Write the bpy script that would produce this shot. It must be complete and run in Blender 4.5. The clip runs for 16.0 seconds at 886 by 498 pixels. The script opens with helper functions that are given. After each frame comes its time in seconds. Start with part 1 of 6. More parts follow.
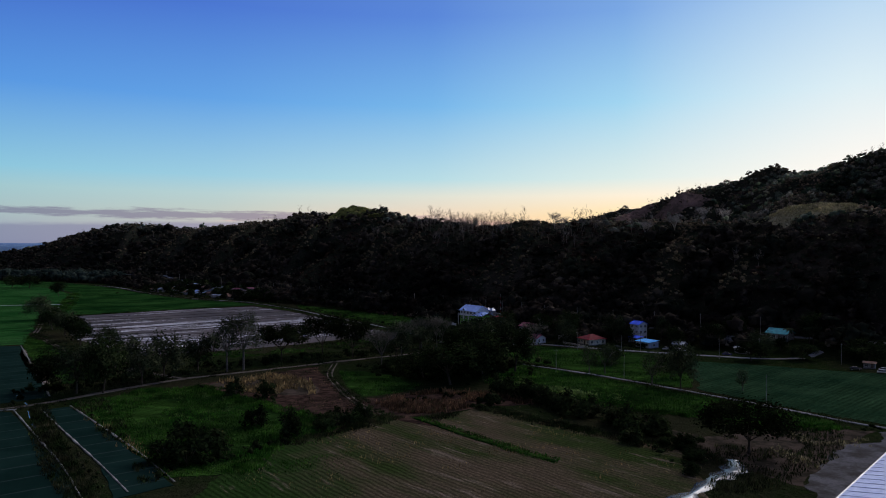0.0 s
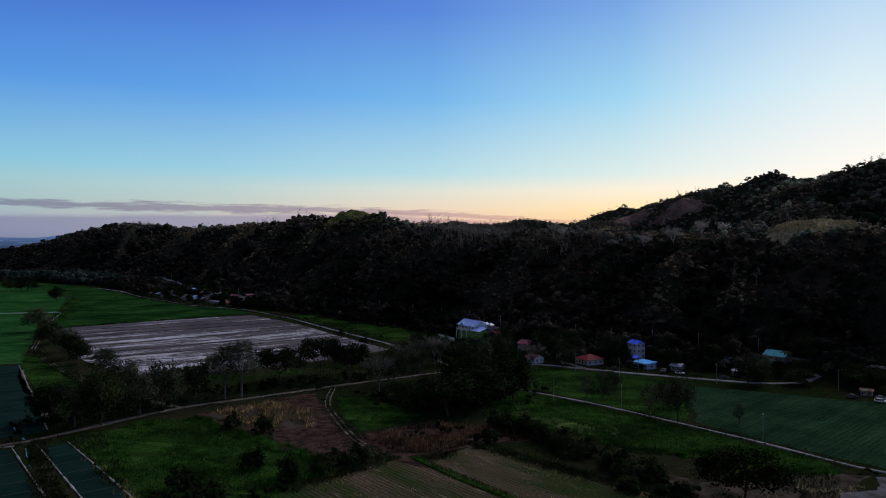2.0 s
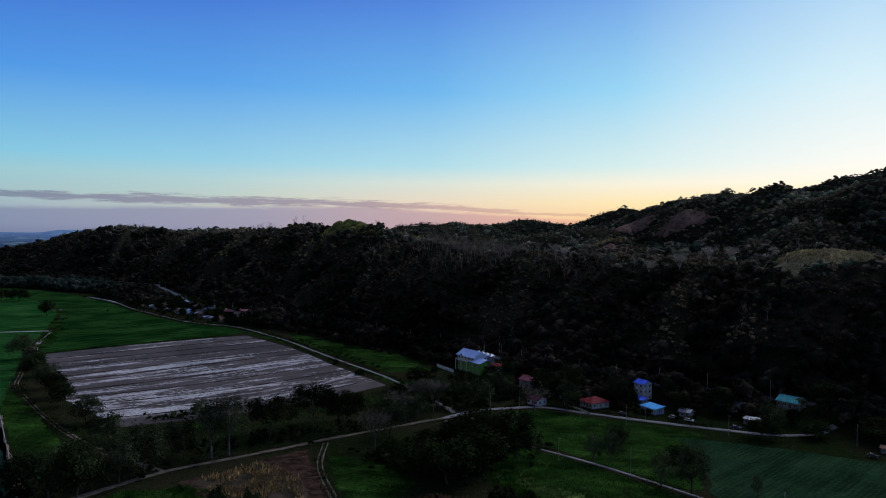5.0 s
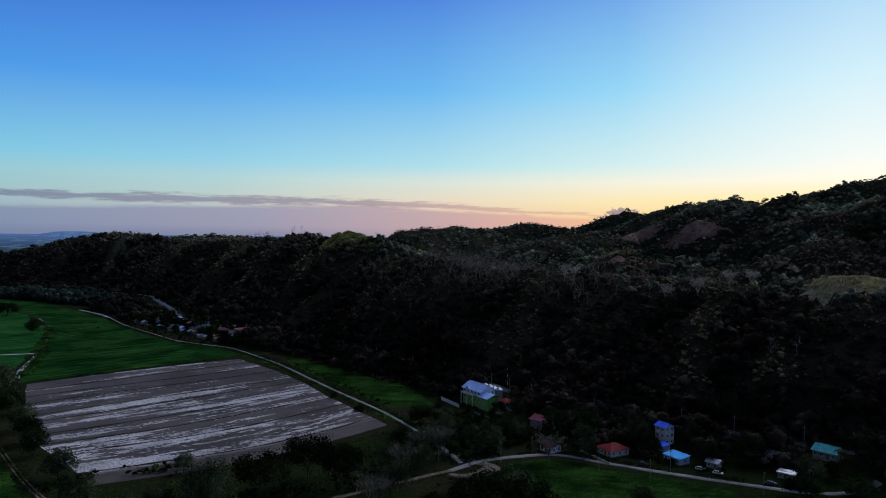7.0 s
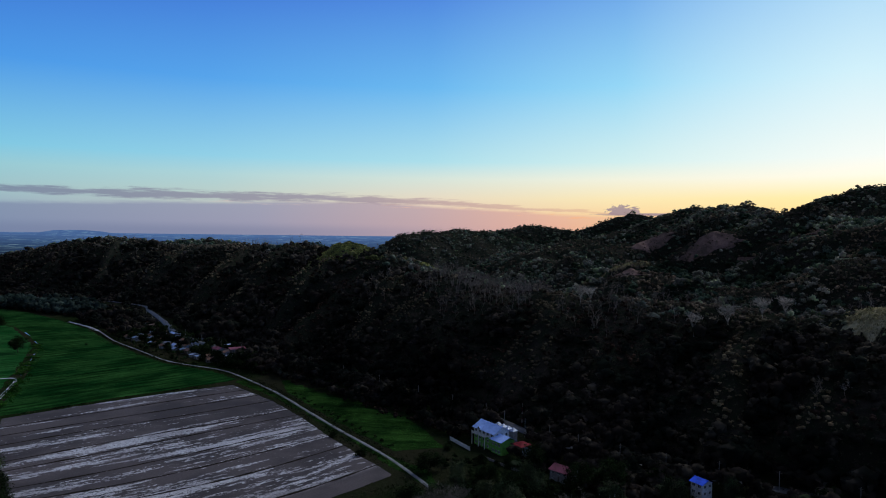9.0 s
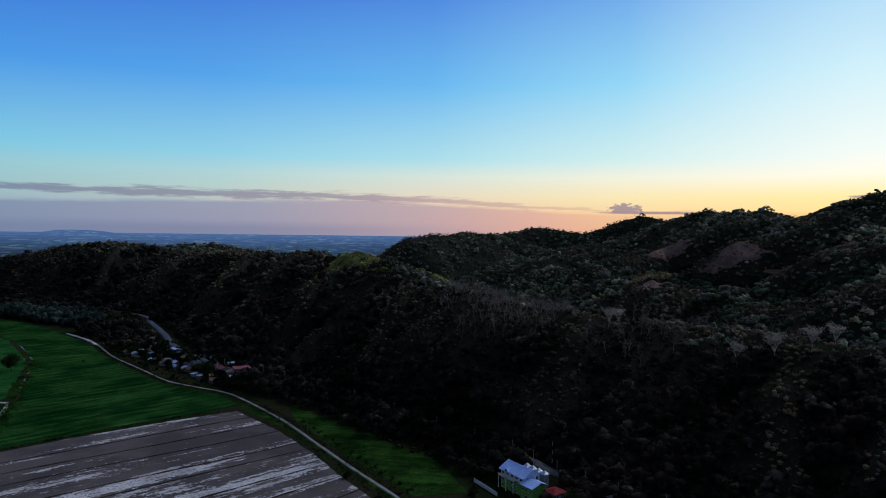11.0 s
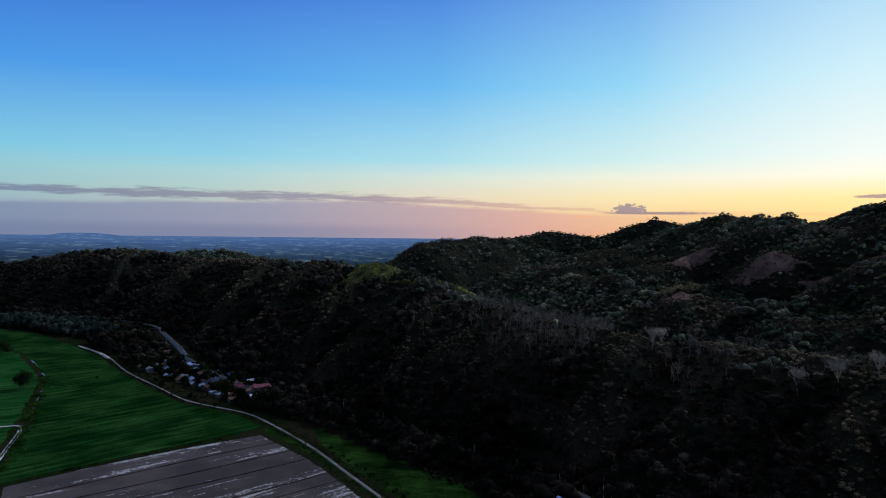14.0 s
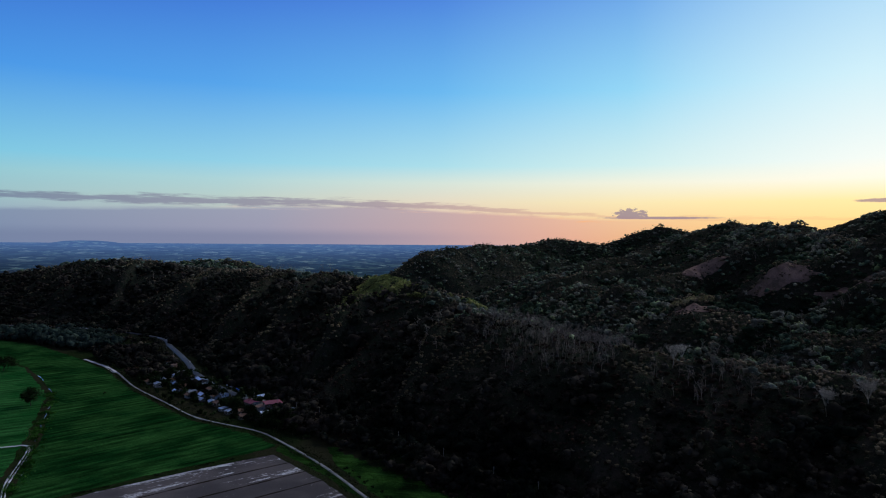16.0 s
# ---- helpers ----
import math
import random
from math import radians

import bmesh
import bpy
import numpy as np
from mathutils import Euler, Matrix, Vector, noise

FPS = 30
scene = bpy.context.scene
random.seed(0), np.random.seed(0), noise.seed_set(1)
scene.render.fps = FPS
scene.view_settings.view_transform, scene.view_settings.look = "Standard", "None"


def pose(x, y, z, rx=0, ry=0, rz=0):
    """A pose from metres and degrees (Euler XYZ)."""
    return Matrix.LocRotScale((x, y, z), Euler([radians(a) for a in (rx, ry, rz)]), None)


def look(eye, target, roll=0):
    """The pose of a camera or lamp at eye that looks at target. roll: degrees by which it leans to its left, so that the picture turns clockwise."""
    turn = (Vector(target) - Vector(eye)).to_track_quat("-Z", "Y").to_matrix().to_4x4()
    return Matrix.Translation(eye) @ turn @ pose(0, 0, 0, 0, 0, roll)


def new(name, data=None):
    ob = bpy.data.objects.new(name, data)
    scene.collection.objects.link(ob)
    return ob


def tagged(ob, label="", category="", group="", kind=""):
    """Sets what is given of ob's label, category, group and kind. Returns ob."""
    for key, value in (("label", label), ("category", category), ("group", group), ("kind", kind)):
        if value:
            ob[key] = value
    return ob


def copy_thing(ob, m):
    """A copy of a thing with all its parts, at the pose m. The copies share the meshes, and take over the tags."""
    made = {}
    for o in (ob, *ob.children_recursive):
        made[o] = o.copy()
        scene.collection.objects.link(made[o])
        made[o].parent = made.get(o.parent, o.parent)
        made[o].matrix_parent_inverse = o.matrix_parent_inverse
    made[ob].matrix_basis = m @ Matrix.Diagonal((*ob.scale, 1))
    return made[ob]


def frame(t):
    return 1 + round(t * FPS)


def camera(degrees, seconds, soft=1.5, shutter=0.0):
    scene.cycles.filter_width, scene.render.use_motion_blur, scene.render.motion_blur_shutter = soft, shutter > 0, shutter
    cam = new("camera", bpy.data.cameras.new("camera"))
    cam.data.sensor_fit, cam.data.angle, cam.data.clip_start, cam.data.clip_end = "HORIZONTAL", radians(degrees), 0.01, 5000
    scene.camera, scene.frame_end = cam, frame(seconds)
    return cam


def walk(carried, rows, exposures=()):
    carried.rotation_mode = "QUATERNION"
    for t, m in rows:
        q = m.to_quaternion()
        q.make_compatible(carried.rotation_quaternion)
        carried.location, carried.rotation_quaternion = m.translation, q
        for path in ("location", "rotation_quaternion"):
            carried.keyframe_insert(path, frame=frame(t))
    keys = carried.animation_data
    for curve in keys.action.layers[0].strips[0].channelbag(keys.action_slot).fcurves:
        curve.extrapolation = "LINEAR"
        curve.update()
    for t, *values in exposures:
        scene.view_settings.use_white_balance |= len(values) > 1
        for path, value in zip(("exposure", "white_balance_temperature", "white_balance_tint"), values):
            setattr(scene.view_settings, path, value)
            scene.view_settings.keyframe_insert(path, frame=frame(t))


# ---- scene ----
cam = camera(66.0, 16.0, 1.0)
PATH = [
    (0, (3.767, 55.623, 46.654), (4.266, 57.56, 46.661), 0.2),
    (0.5, (3.715, 55.518, 49.922), (4.215, 57.455, 49.929), 0.2),
    (1, (3.731, 55.601, 53.143), (4.231, 57.537, 53.151), 0.2),
    (1.5, (3.813, 55.528, 56.655), (4.313, 57.464, 56.658), 0.3),
    (2, (4.024, 55.781, 59.706), (4.526, 57.717, 59.695), 0.4),
    (2.5, (4.125, 56.359, 63.406), (4.628, 58.295, 63.388), 0.4),
    (3, (4.031, 57.015, 66.72), (4.537, 58.95, 66.699), 0.5),
    (3.5, (4.547, 58.825, 70.233), (5.053, 60.76, 70.21), 0.5),
    (4, (5.094, 61.155, 73.564), (5.6, 63.089, 73.539), 0.7),
    (6.5, (10.521, 89.579, 92.859), (11.027, 91.513, 92.823), 0.5),
    (7, (11.069, 96.057, 96.515), (11.575, 97.991, 96.48), 0.6),
    (7.5, (12.341, 104.359, 100.201), (12.846, 106.294, 100.167), 0.6),
    (8, (13.561, 112.345, 104.015), (14.065, 114.28, 103.98), 0.7),
    (8.5, (14.583, 120.852, 108.114), (15.089, 122.787, 108.074), 0.7),
    (11, (11.728, 162.517, 124.897), (12.227, 164.453, 124.847), 0.8),
    (11.5, (10.046, 168.716, 126.278), (10.539, 170.653, 126.228), 0.7),
    (12, (7.539, 173.977, 127.766), (8.03, 175.916, 127.716), 0.8),
    (12.5, (5.126, 177.87, 129.821), (5.617, 179.808, 129.771), 0.7),
    (13, (3.322, 182.018, 131.256), (3.813, 183.956, 131.207), 0.7),
    (13.5, (0.639, 185.212, 132.528), (1.129, 187.15, 132.48), 0.8),
    (14, (-1.413, 188.08, 134.317), (-0.925, 190.019, 134.269), 0.7),
    (14.5, (-3.205, 190.765, 135.697), (-2.72, 192.705, 135.651), 0.6),
    (15, (-4.441, 193.405, 137.242), (-3.958, 195.345, 137.195), 0.6),
    (15.5, (-6.69, 195.42, 138.785), (-6.206, 197.36, 138.743), 0.6),
    (16, (-8.397, 197.636, 140.515), (-7.913, 199.576, 140.483), 0.5),
]
# the clip's white balance drifts from magenta to neutral
BALANCE = [(0, 0.0, 7000, 17), (4, 0.0, 6700, 13), (7, 0.0, 6400, 8), (11, 0.0, 6350, 6), (16, 0.0, 6350, 6)]
walk(cam, [(t, look(eye, target, roll)) for t, eye, target, roll in PATH], BALANCE)

# ---- world and sun: dusk, the sun just gone behind the hills to the north-east of the plan ----
SUN_AZ = 60.0


def lin(r, g, b):
    return tuple((c / 255 / 12.92 if c / 255 <= 0.04045 else ((c / 255 + 0.055) / 1.055) ** 2.4) for c in (r, g, b)) + (1.0,)


class Nodes:
    """A short way to wire a node tree."""

    def __init__(self, tree):
        self.tree = tree
        tree.nodes.clear()

    def put(self, kind, *links, **values):
        n = self.tree.nodes.new(kind)
        for key, value in values.items():
            if key == "operation":
                n.operation = value
            elif key == "blend":
                n.blend_type = value
            elif key == "dims":
                n.noise_dimensions = value
            elif key == "feature":
                n.feature = value
            elif key == "wave":
                n.bands_direction = value
            else:
                n.inputs[key.replace("_", " ")].default_value = value
        for socket, source in links:
            self.tree.links.new(source, n.inputs[socket])
        return n

    def math(self, op, a, b=None, clamp=False):
        n = self.tree.nodes.new("ShaderNodeMath")
        n.operation, n.use_clamp = op, clamp
        for i, v in enumerate((a, b)):
            if v is None:
                continue
            if isinstance(v, (int, float)):
                n.inputs[i].default_value = v
            else:
                self.tree.links.new(v, n.inputs[i])
        return n.outputs[0]

    def span(self, v, a, b, lo=0.0, hi=1.0, smooth=True):
        n = self.tree.nodes.new("ShaderNodeMapRange")
        n.interpolation_type = "SMOOTHSTEP" if smooth else "LINEAR"
        self.tree.links.new(v, n.inputs[0])
        for i, w in enumerate((a, b, lo, hi)):
            n.inputs[1 + i].default_value = w
        return n.outputs[0]

    def ramp(self, v, stops):
        n = self.tree.nodes.new("ShaderNodeValToRGB")
        while len(n.color_ramp.elements) < len(stops):
            n.color_ramp.elements.new(0.5)
        for e, (p, c) in zip(n.color_ramp.elements, stops):
            e.position, e.color = p, (*c[:3], 1.0)
        self.tree.links.new(v, n.inputs[0])
        return n.outputs[0]

    def mix(self, f, a, b, blend="MIX"):
        n = self.tree.nodes.new("ShaderNodeMixRGB")
        n.blend_type = blend
        for i, v in enumerate((f, a, b)):
            if isinstance(v, (int, float)):
                n.inputs[i].default_value = v if i == 0 else (v, v, v, 1)
            elif isinstance(v, tuple):
                n.inputs[i].default_value = (*v[:3], 1.0)
            else:
                self.tree.links.new(v, n.inputs[i])
        return n.outputs[0]

    def noise(self, vec, scale, detail=3.0, rough=0.55, out=0):
        n = self.tree.nodes.new("ShaderNodeTexNoise")
        n.inputs["Scale"].default_value, n.inputs["Detail"].default_value, n.inputs["Roughness"].default_value = scale, detail, rough
        if vec is not None:
            self.tree.links.new(vec, n.inputs["Vector"])
        return n.outputs[out]

    def stretch(self, vec, sx, sy, sz, turn=0.0):
        n = self.tree.nodes.new("ShaderNodeMapping")
        n.inputs["Scale"].default_value = (sx, sy, sz)
        n.inputs["Rotation"].default_value = (0, 0, radians(turn))
        self.tree.links.new(vec, n.inputs["Vector"])
        return n.outputs[0]


def make_world():
    world = bpy.data.worlds.new("dusk_sky")
    scene.world = world
    world.use_nodes = True
    n = Nodes(world.node_tree)
    way = n.put("ShaderNodeTexCoord").outputs["Generated"]
    sep = n.put("ShaderNodeSeparateXYZ", ("Vector", way))
    x, y, z = sep.outputs
    e = n.math("MULTIPLY", n.math("ARCSINE", z), 180 / math.pi)
    az = n.math("MULTIPLY", n.math("ARCTAN2", x, y), 180 / math.pi)
    c = n.math("COSINE", n.math("MULTIPLY", n.math("SUBTRACT", az, SUN_AZ), math.pi / 180))
    c = n.math("MULTIPLY_ADD", c, 0.5)
    c.node.inputs[2].default_value = 0.5
    P = (0.0, 0.585, 0.72, 0.845, 0.93, 0.985)
    levels = [
        (0, [(84, 90, 108), (140, 144, 178), (182, 154, 170), (224, 164, 152), (246, 188, 128), (253, 204, 128)]),
        (3, [(84, 90, 108), (158, 192, 200), (186, 204, 200), (230, 216, 196), (250, 230, 182), (255, 233, 168)]),
        (4.6, [(84, 90, 108), (150, 200, 212), (174, 210, 216), (214, 226, 218), (242, 240, 222), (252, 248, 232)]),
        (6, [(84, 90, 108), (128, 198, 226), (146, 206, 230), (172, 220, 234), (208, 236, 238), (240, 248, 246)]),
        (12, [(84, 90, 108), (74, 150, 230), (86, 162, 234), (106, 182, 239), (148, 212, 245), (208, 238, 250)]),
        (19, [(84, 90, 108), (56, 106, 206), (64, 118, 214), (78, 134, 222), (110, 166, 232), (166, 210, 245)]),
        (50, [(92, 98, 122), (88, 98, 128), (88, 100, 130), (90, 100, 130), (92, 102, 130), (96, 104, 130)]),
        (88, [(98, 104, 126), (98, 104, 126), (98, 104, 126), (98, 104, 126), (98, 104, 126), (98, 104, 126)]),
    ]
    sky = None
    for k, (deg, cols) in enumerate(levels):
        row = n.ramp(c, [(p, lin(*q)) for p, q in zip(P, cols)])
        sky = row if sky is None else n.mix(n.span(e, levels[k - 1][0], deg, smooth=False), sky, row)
    # low mauve haze under a ragged streak of cloud, both thinning towards the glow
    spot = n.put("ShaderNodeCombineXYZ", ("X", az), ("Y", e)).outputs[0]
    ragged = n.math("SUBTRACT", n.noise(n.stretch(spot, 0.16, 1.4, 1), 1.0, 8, 0.66), 0.5)
    fine = n.noise(n.stretch(spot, 0.30, 4.2, 1, 4), 1.0, 7, 0.66)
    top = n.math("MINIMUM", n.span(az, -19, 4, 1.95, 2.6, smooth=False), n.span(az, 6, 26, 2.75, 1.75, smooth=False))
    edge = n.math("ADD", n.math("SUBTRACT", top, e), n.math("MULTIPLY", ragged, 0.7))
    bank = n.math("MULTIPLY", n.span(edge, -0.12, 0.30), n.span(az, 16, 44, 1, 0.12))
    bank = n.math("MULTIPLY", bank, n.span(az, -120, -60))
    haze = n.ramp(n.span(az, -20, 45, smooth=False), [(0, lin(126, 142, 172)), (0.30, lin(150, 152, 178)), (0.50, lin(186, 162, 172)), (0.68, lin(226, 172, 158)), (1, lin(248, 192, 124))])
    haze = n.mix(n.math("MULTIPLY", n.span(e, 0.9, 0.0), n.span(az, 24, -6, 0, 0.7)), haze, lin(112, 126, 158))
    sky = n.mix(n.math("MULTIPLY", bank, 0.88), sky, haze)
    mid = n.math("MINIMUM", n.span(az, -21, -4, 4.2, 2.85, smooth=False), n.span(az, 9, 30, 2.8, 1.75, smooth=False))
    off = n.math("ADD", n.math("SUBTRACT", e, mid), n.math("MULTIPLY", ragged, 1.1))
    thick = n.span(az, -22, -10, 0.26, 0.44)
    thick = n.math("MULTIPLY", thick, n.span(az, 4, 30, 1.0, 0.45))
    body = n.math("SUBTRACT", 1.0, n.math("DIVIDE", n.math("ABSOLUTE", off), thick))
    streak = n.span(n.math("ADD", body, n.math("MULTIPLY", n.math("SUBTRACT", fine, 0.5), 2.6)), 0.0, 0.75)
    streak = n.math("MULTIPLY", streak, n.math("MULTIPLY", n.span(az, 40, 4, 0.25, 1.0), n.span(az, -120, -60)))
    tone = n.ramp(n.span(az, -20, 36, smooth=False), [(0, lin(112, 124, 154)), (0.45, lin(146, 138, 160)), (0.75, lin(196, 150, 150)), (1, lin(222, 160, 130))])
    sky = n.mix(n.math("MULTIPLY", streak, 0.82), sky, tone)
    # lit rims below and above the streak
    rim = n.math("MULTIPLY", n.span(n.math("ABSOLUTE", n.math("ADD", off, 0.42)), 0.22, 0.0), n.span(fine, 0.52, 0.68))
    rim = n.math("MULTIPLY", rim, n.math("MULTIPLY", n.span(az, -16, -6), n.span(az, 40, 26)))
    sky = n.mix(n.math("MULTIPLY", rim, 0.7), sky, n.mix(n.span(az, -5, 28), lin(226, 206, 196), lin(252, 178, 120)))
    # one small heaped cloud over the far peak, with a thin tail
    puff = n.noise(n.stretch(spot, 1.3, 2.2, 1), 1.3, 5, 0.65)
    u = n.math("DIVIDE", n.math("SUBTRACT", az, 29.3), 1.5)
    v = n.math("DIVIDE", n.math("SUBTRACT", e, 1.85), 0.72)
    rad = n.math("ADD", n.math("MULTIPLY", u, u), n.math("MULTIPLY", v, v))
    heap = n.math("MULTIPLY", n.span(n.math("SUBTRACT", rad, n.math("MULTIPLY", puff, 3.6)), -0.9, -1.25), n.span(e, 1.62, 1.72))
    v2 = n.math("DIVIDE", n.math("SUBTRACT", e, 1.76), 0.13)
    u2 = n.math("DIVIDE", n.math("SUBTRACT", az, 31.6), 5.4)
    tail = n.math("ADD", n.math("MULTIPLY", u2, u2), n.math("MULTIPLY", v2, v2))
    heap = n.math("MAXIMUM", heap, n.span(n.math("SUBTRACT", tail, puff), 0.5, -0.3))
    v3 = n.math("DIVIDE", n.math("SUBTRACT", e, 2.95), 0.16)
    u3 = n.math("DIVIDE", n.math("SUBTRACT", az, 47.0), 2.2)
    wisp = n.math("ADD", n.math("MULTIPLY", u3, u3), n.math("MULTIPLY", v3, v3))
    heap = n.math("MAXIMUM", heap, n.span(n.math("SUBTRACT", wisp, n.math("MULTIPLY", puff, 1.4)), 0.4, -0.3))
    sky = n.mix(n.math("MULTIPLY", heap, 0.85), sky, lin(140, 126, 148))
    # air light of the clear dusk sky
    air = n.tree.nodes.new("ShaderNodeTexSky")
    air.sky_type, air.sun_disc = "NISHITA", False
    air.sun_elevation, air.sun_rotation = radians(1.0), radians(SUN_AZ)
    sky = n.mix(0.015, sky, air.outputs[0])
    back = n.put("ShaderNodeBackground", ("Color", sky))
    back.inputs["Strength"].default_value = SKY
    n.put("ShaderNodeOutputWorld", ("Surface", back.outputs[0]))


SKY = 1.0
make_world()
# wide soft lamp added for the bright afterglow; the sun itself has set
sun = new("sun", bpy.data.lights.new("sun", "SUN"))
sun.data.energy, sun.data.angle, sun.data.color = 2.1, radians(50), (0.96, 0.96, 1.0)
s_az, s_el = radians(SUN_AZ), radians(34)
sun.matrix_world = look((0, 0, 400), (-math.sin(s_az) * math.cos(s_el), -math.cos(s_az) * math.cos(s_el), 400 - math.sin(s_el)))


# ---- materials ----
def material(name, build, rough=0.9, spec=0.25):
    m = bpy.data.materials.new(name)
    m.use_nodes = True
    n = Nodes(m.node_tree)
    out = n.put("ShaderNodeOutputMaterial")
    b = n.put("ShaderNodeBsdfPrincipled")
    b.inputs["Roughness"].default_value, b.inputs["Specular IOR Level"].default_value = rough, spec
    n.tree.links.new(b.outputs[0], out.inputs[0])
    build(n, b)
    return m


def wire(n, b, socket, value):
    n.tree.links.new(value, b.inputs[socket])


def bump(n, b, height, strength=0.5, distance=0.1):
    k = n.put("ShaderNodeBump", ("Height", height), Strength=strength, Distance=distance)
    wire(n, b, "Normal", k.outputs[0])


def here(n):
    return n.put("ShaderNodeNewGeometry").outputs["Position"]


def two_tone(name, a, b_, scale=0.3, grain=4.0, rough=0.95, relief=0.05, spec=0.0, metal=0.0):
    """Two colours mixed by broad stains, with a fine grain over them."""

    def build(n, b):
        p = here(n)
        broad = n.span(n.noise(p, scale, 5, 0.6), 0.35, 0.65)
        col = n.mix(broad, a, b_)
        fine = n.noise(p, grain, 3, 0.6)
        col = n.mix(0.5, col, n.ramp(fine, [(0.25, (0.45, 0.45, 0.45)), (0.75, (1.4, 1.4, 1.4))]), "MULTIPLY")
        wire(n, b, "Base Color", col)
        b.inputs["Metallic"].default_value = metal
        if relief:
            bump(n, b, fine, 0.6, relief)

    return material(name, build, rough, spec)


def foliage(name, a, b_, c_, scale=0.06, spread=1.0, speckle=0.8):
    """Leaves that differ from stand to stand, from tree to tree and from leaf to leaf."""

    def build(n, b):
        p = here(n)
        col = n.mix(n.span(n.noise(p, scale, 3, 0.6), 0.38, 0.62), a, b_)
        col = n.mix(n.span(n.noise(p, scale * 2.6, 2, 0.6), 0.54, 0.66, 0, 0.85), col, c_)
        stand = n.noise(p, scale * 0.4, 4, 0.62)
        col = n.mix(0.85 * spread, col, n.ramp(stand, [(0.36, (0.38, 0.40, 0.42)), (0.5, (0.95, 0.95, 0.95)), (0.64, (1.75, 1.68, 1.6))]), "MULTIPLY")
        each = n.noise(p, scale * 3.6, 1, 0.5)
        col = n.mix(0.85 * spread, col, n.ramp(each, [(0.3, (0.35, 0.38, 0.38)), (0.5, (1.0, 1.0, 1.0)), (0.7, (1.9, 1.8, 1.7))]), "MULTIPLY")
        leaf = n.put("ShaderNodeNewGeometry").outputs["Random Per Island"]
        col = n.mix(speckle, col, n.ramp(leaf, [(0, (0.35, 0.35, 0.35)), (0.8, (1.2, 1.2, 1.2)), (1, (1.6, 1.6, 1.6))]), "MULTIPLY")
        wire(n, b, "Base Color", col)
        # thin leaves let some light through
        through_leaf = n.put("ShaderNodeBsdfTranslucent", ("Color", col))
        both = n.put("ShaderNodeMixShader", (1, b.outputs[0]), (2, through_leaf.outputs[0]))
        both.inputs[0].default_value = 0.28
        for node in n.tree.nodes:
            if node.type == "OUTPUT_MATERIAL":
                n.tree.links.new(both.outputs[0], node.inputs[0])

    return material(name, build, 1.0, 0.0)


def rows_of(name, a, b_, pitch, turn, rough=0.95, stains=0.03, strength=0.6, furrow=0.5, streaks=0.8):
    """A field worked in rows: the furrows run along the turned x axis."""

    def build(n, b):
        p = here(n)
        q = n.stretch(p, 1, 1, 1, turn)
        wave = n.put("ShaderNodeTexWave", ("Vector", q), wave="Y", Scale=2 * math.pi / pitch / 20, Distortion=1.2, Detail=2.0)
        wave.inputs["Detail Scale"].default_value = 0.6
        broad = n.noise(p, stains, 5, 0.62)
        col = n.mix(n.span(broad, 0.36, 0.64), a, b_)
        col = n.mix(n.math("MULTIPLY", n.math("MULTIPLY", wave.outputs[1], furrow), n.span(n.noise(p, 0.05, 3, 0.6), 0.3, 0.7)), col, tuple(v * 0.45 for v in a[:3]))
        streak = n.noise(n.stretch(q, 0.022, 0.24, 1), 1.0, 8, 0.68)
        col = n.mix(streaks, col, n.ramp(streak, [(0.36, (0.42, 0.42, 0.42)), (0.52, (1, 1, 1)), (0.66, (1.9, 1.75, 1.7))]), "MULTIPLY")
        fine = n.noise(p, 0.9, 6, 0.72)
        col = n.mix(0.8, col, n.ramp(fine, [(0.32, (0.35, 0.35, 0.35)), (0.7, (1.7, 1.7, 1.7))]), "MULTIPLY")
        wire(n, b, "Base Color", col)
        bump(n, b, n.math("ADD", wave.outputs[1], fine), strength, 0.25)

    return material(name, build, 1.0, 0.0)


def ground_build(n, b):
    p = here(n)
    broad = n.noise(p, 0.012, 5, 0.6)
    col = n.mix(n.span(broad, 0.4, 0.6), (0.010, 0.020, 0.006), (0.022, 0.022, 0.012))
    fine = n.noise(p, 0.5, 5, 0.65)
    col = n.mix(n.span(fine, 0.45, 0.7, 0, 0.7), col, (0.032, 0.030, 0.018))
    # leaf litter and red earth under the woods
    up = n.put("ShaderNodeSeparateXYZ", ("Vector", p)).outputs[2]
    litter = n.mix(n.span(n.noise(p, 0.03, 5, 0.65), 0.42, 0.66), (0.017, 0.017, 0.013), (0.042, 0.035, 0.027))
    clumps = n.noise(p, 0.22, 6, 0.72)
    litter = n.mix(n.span(clumps, 0.44, 0.60), litter, (0.014, 0.020, 0.012))
    litter = n.mix(n.span(n.noise(p, 0.6, 5, 0.7), 0.55, 0.72, 0, 0.8), litter, (0.085, 0.080, 0.052))
    col = n.mix(n.span(up, 3, 14), col, litter)
    wire(n, b, "Base Color", col)
    bump(n, b, n.math("ADD", fine, n.math("MULTIPLY", clumps, 2.0)), 0.8, 1.2)


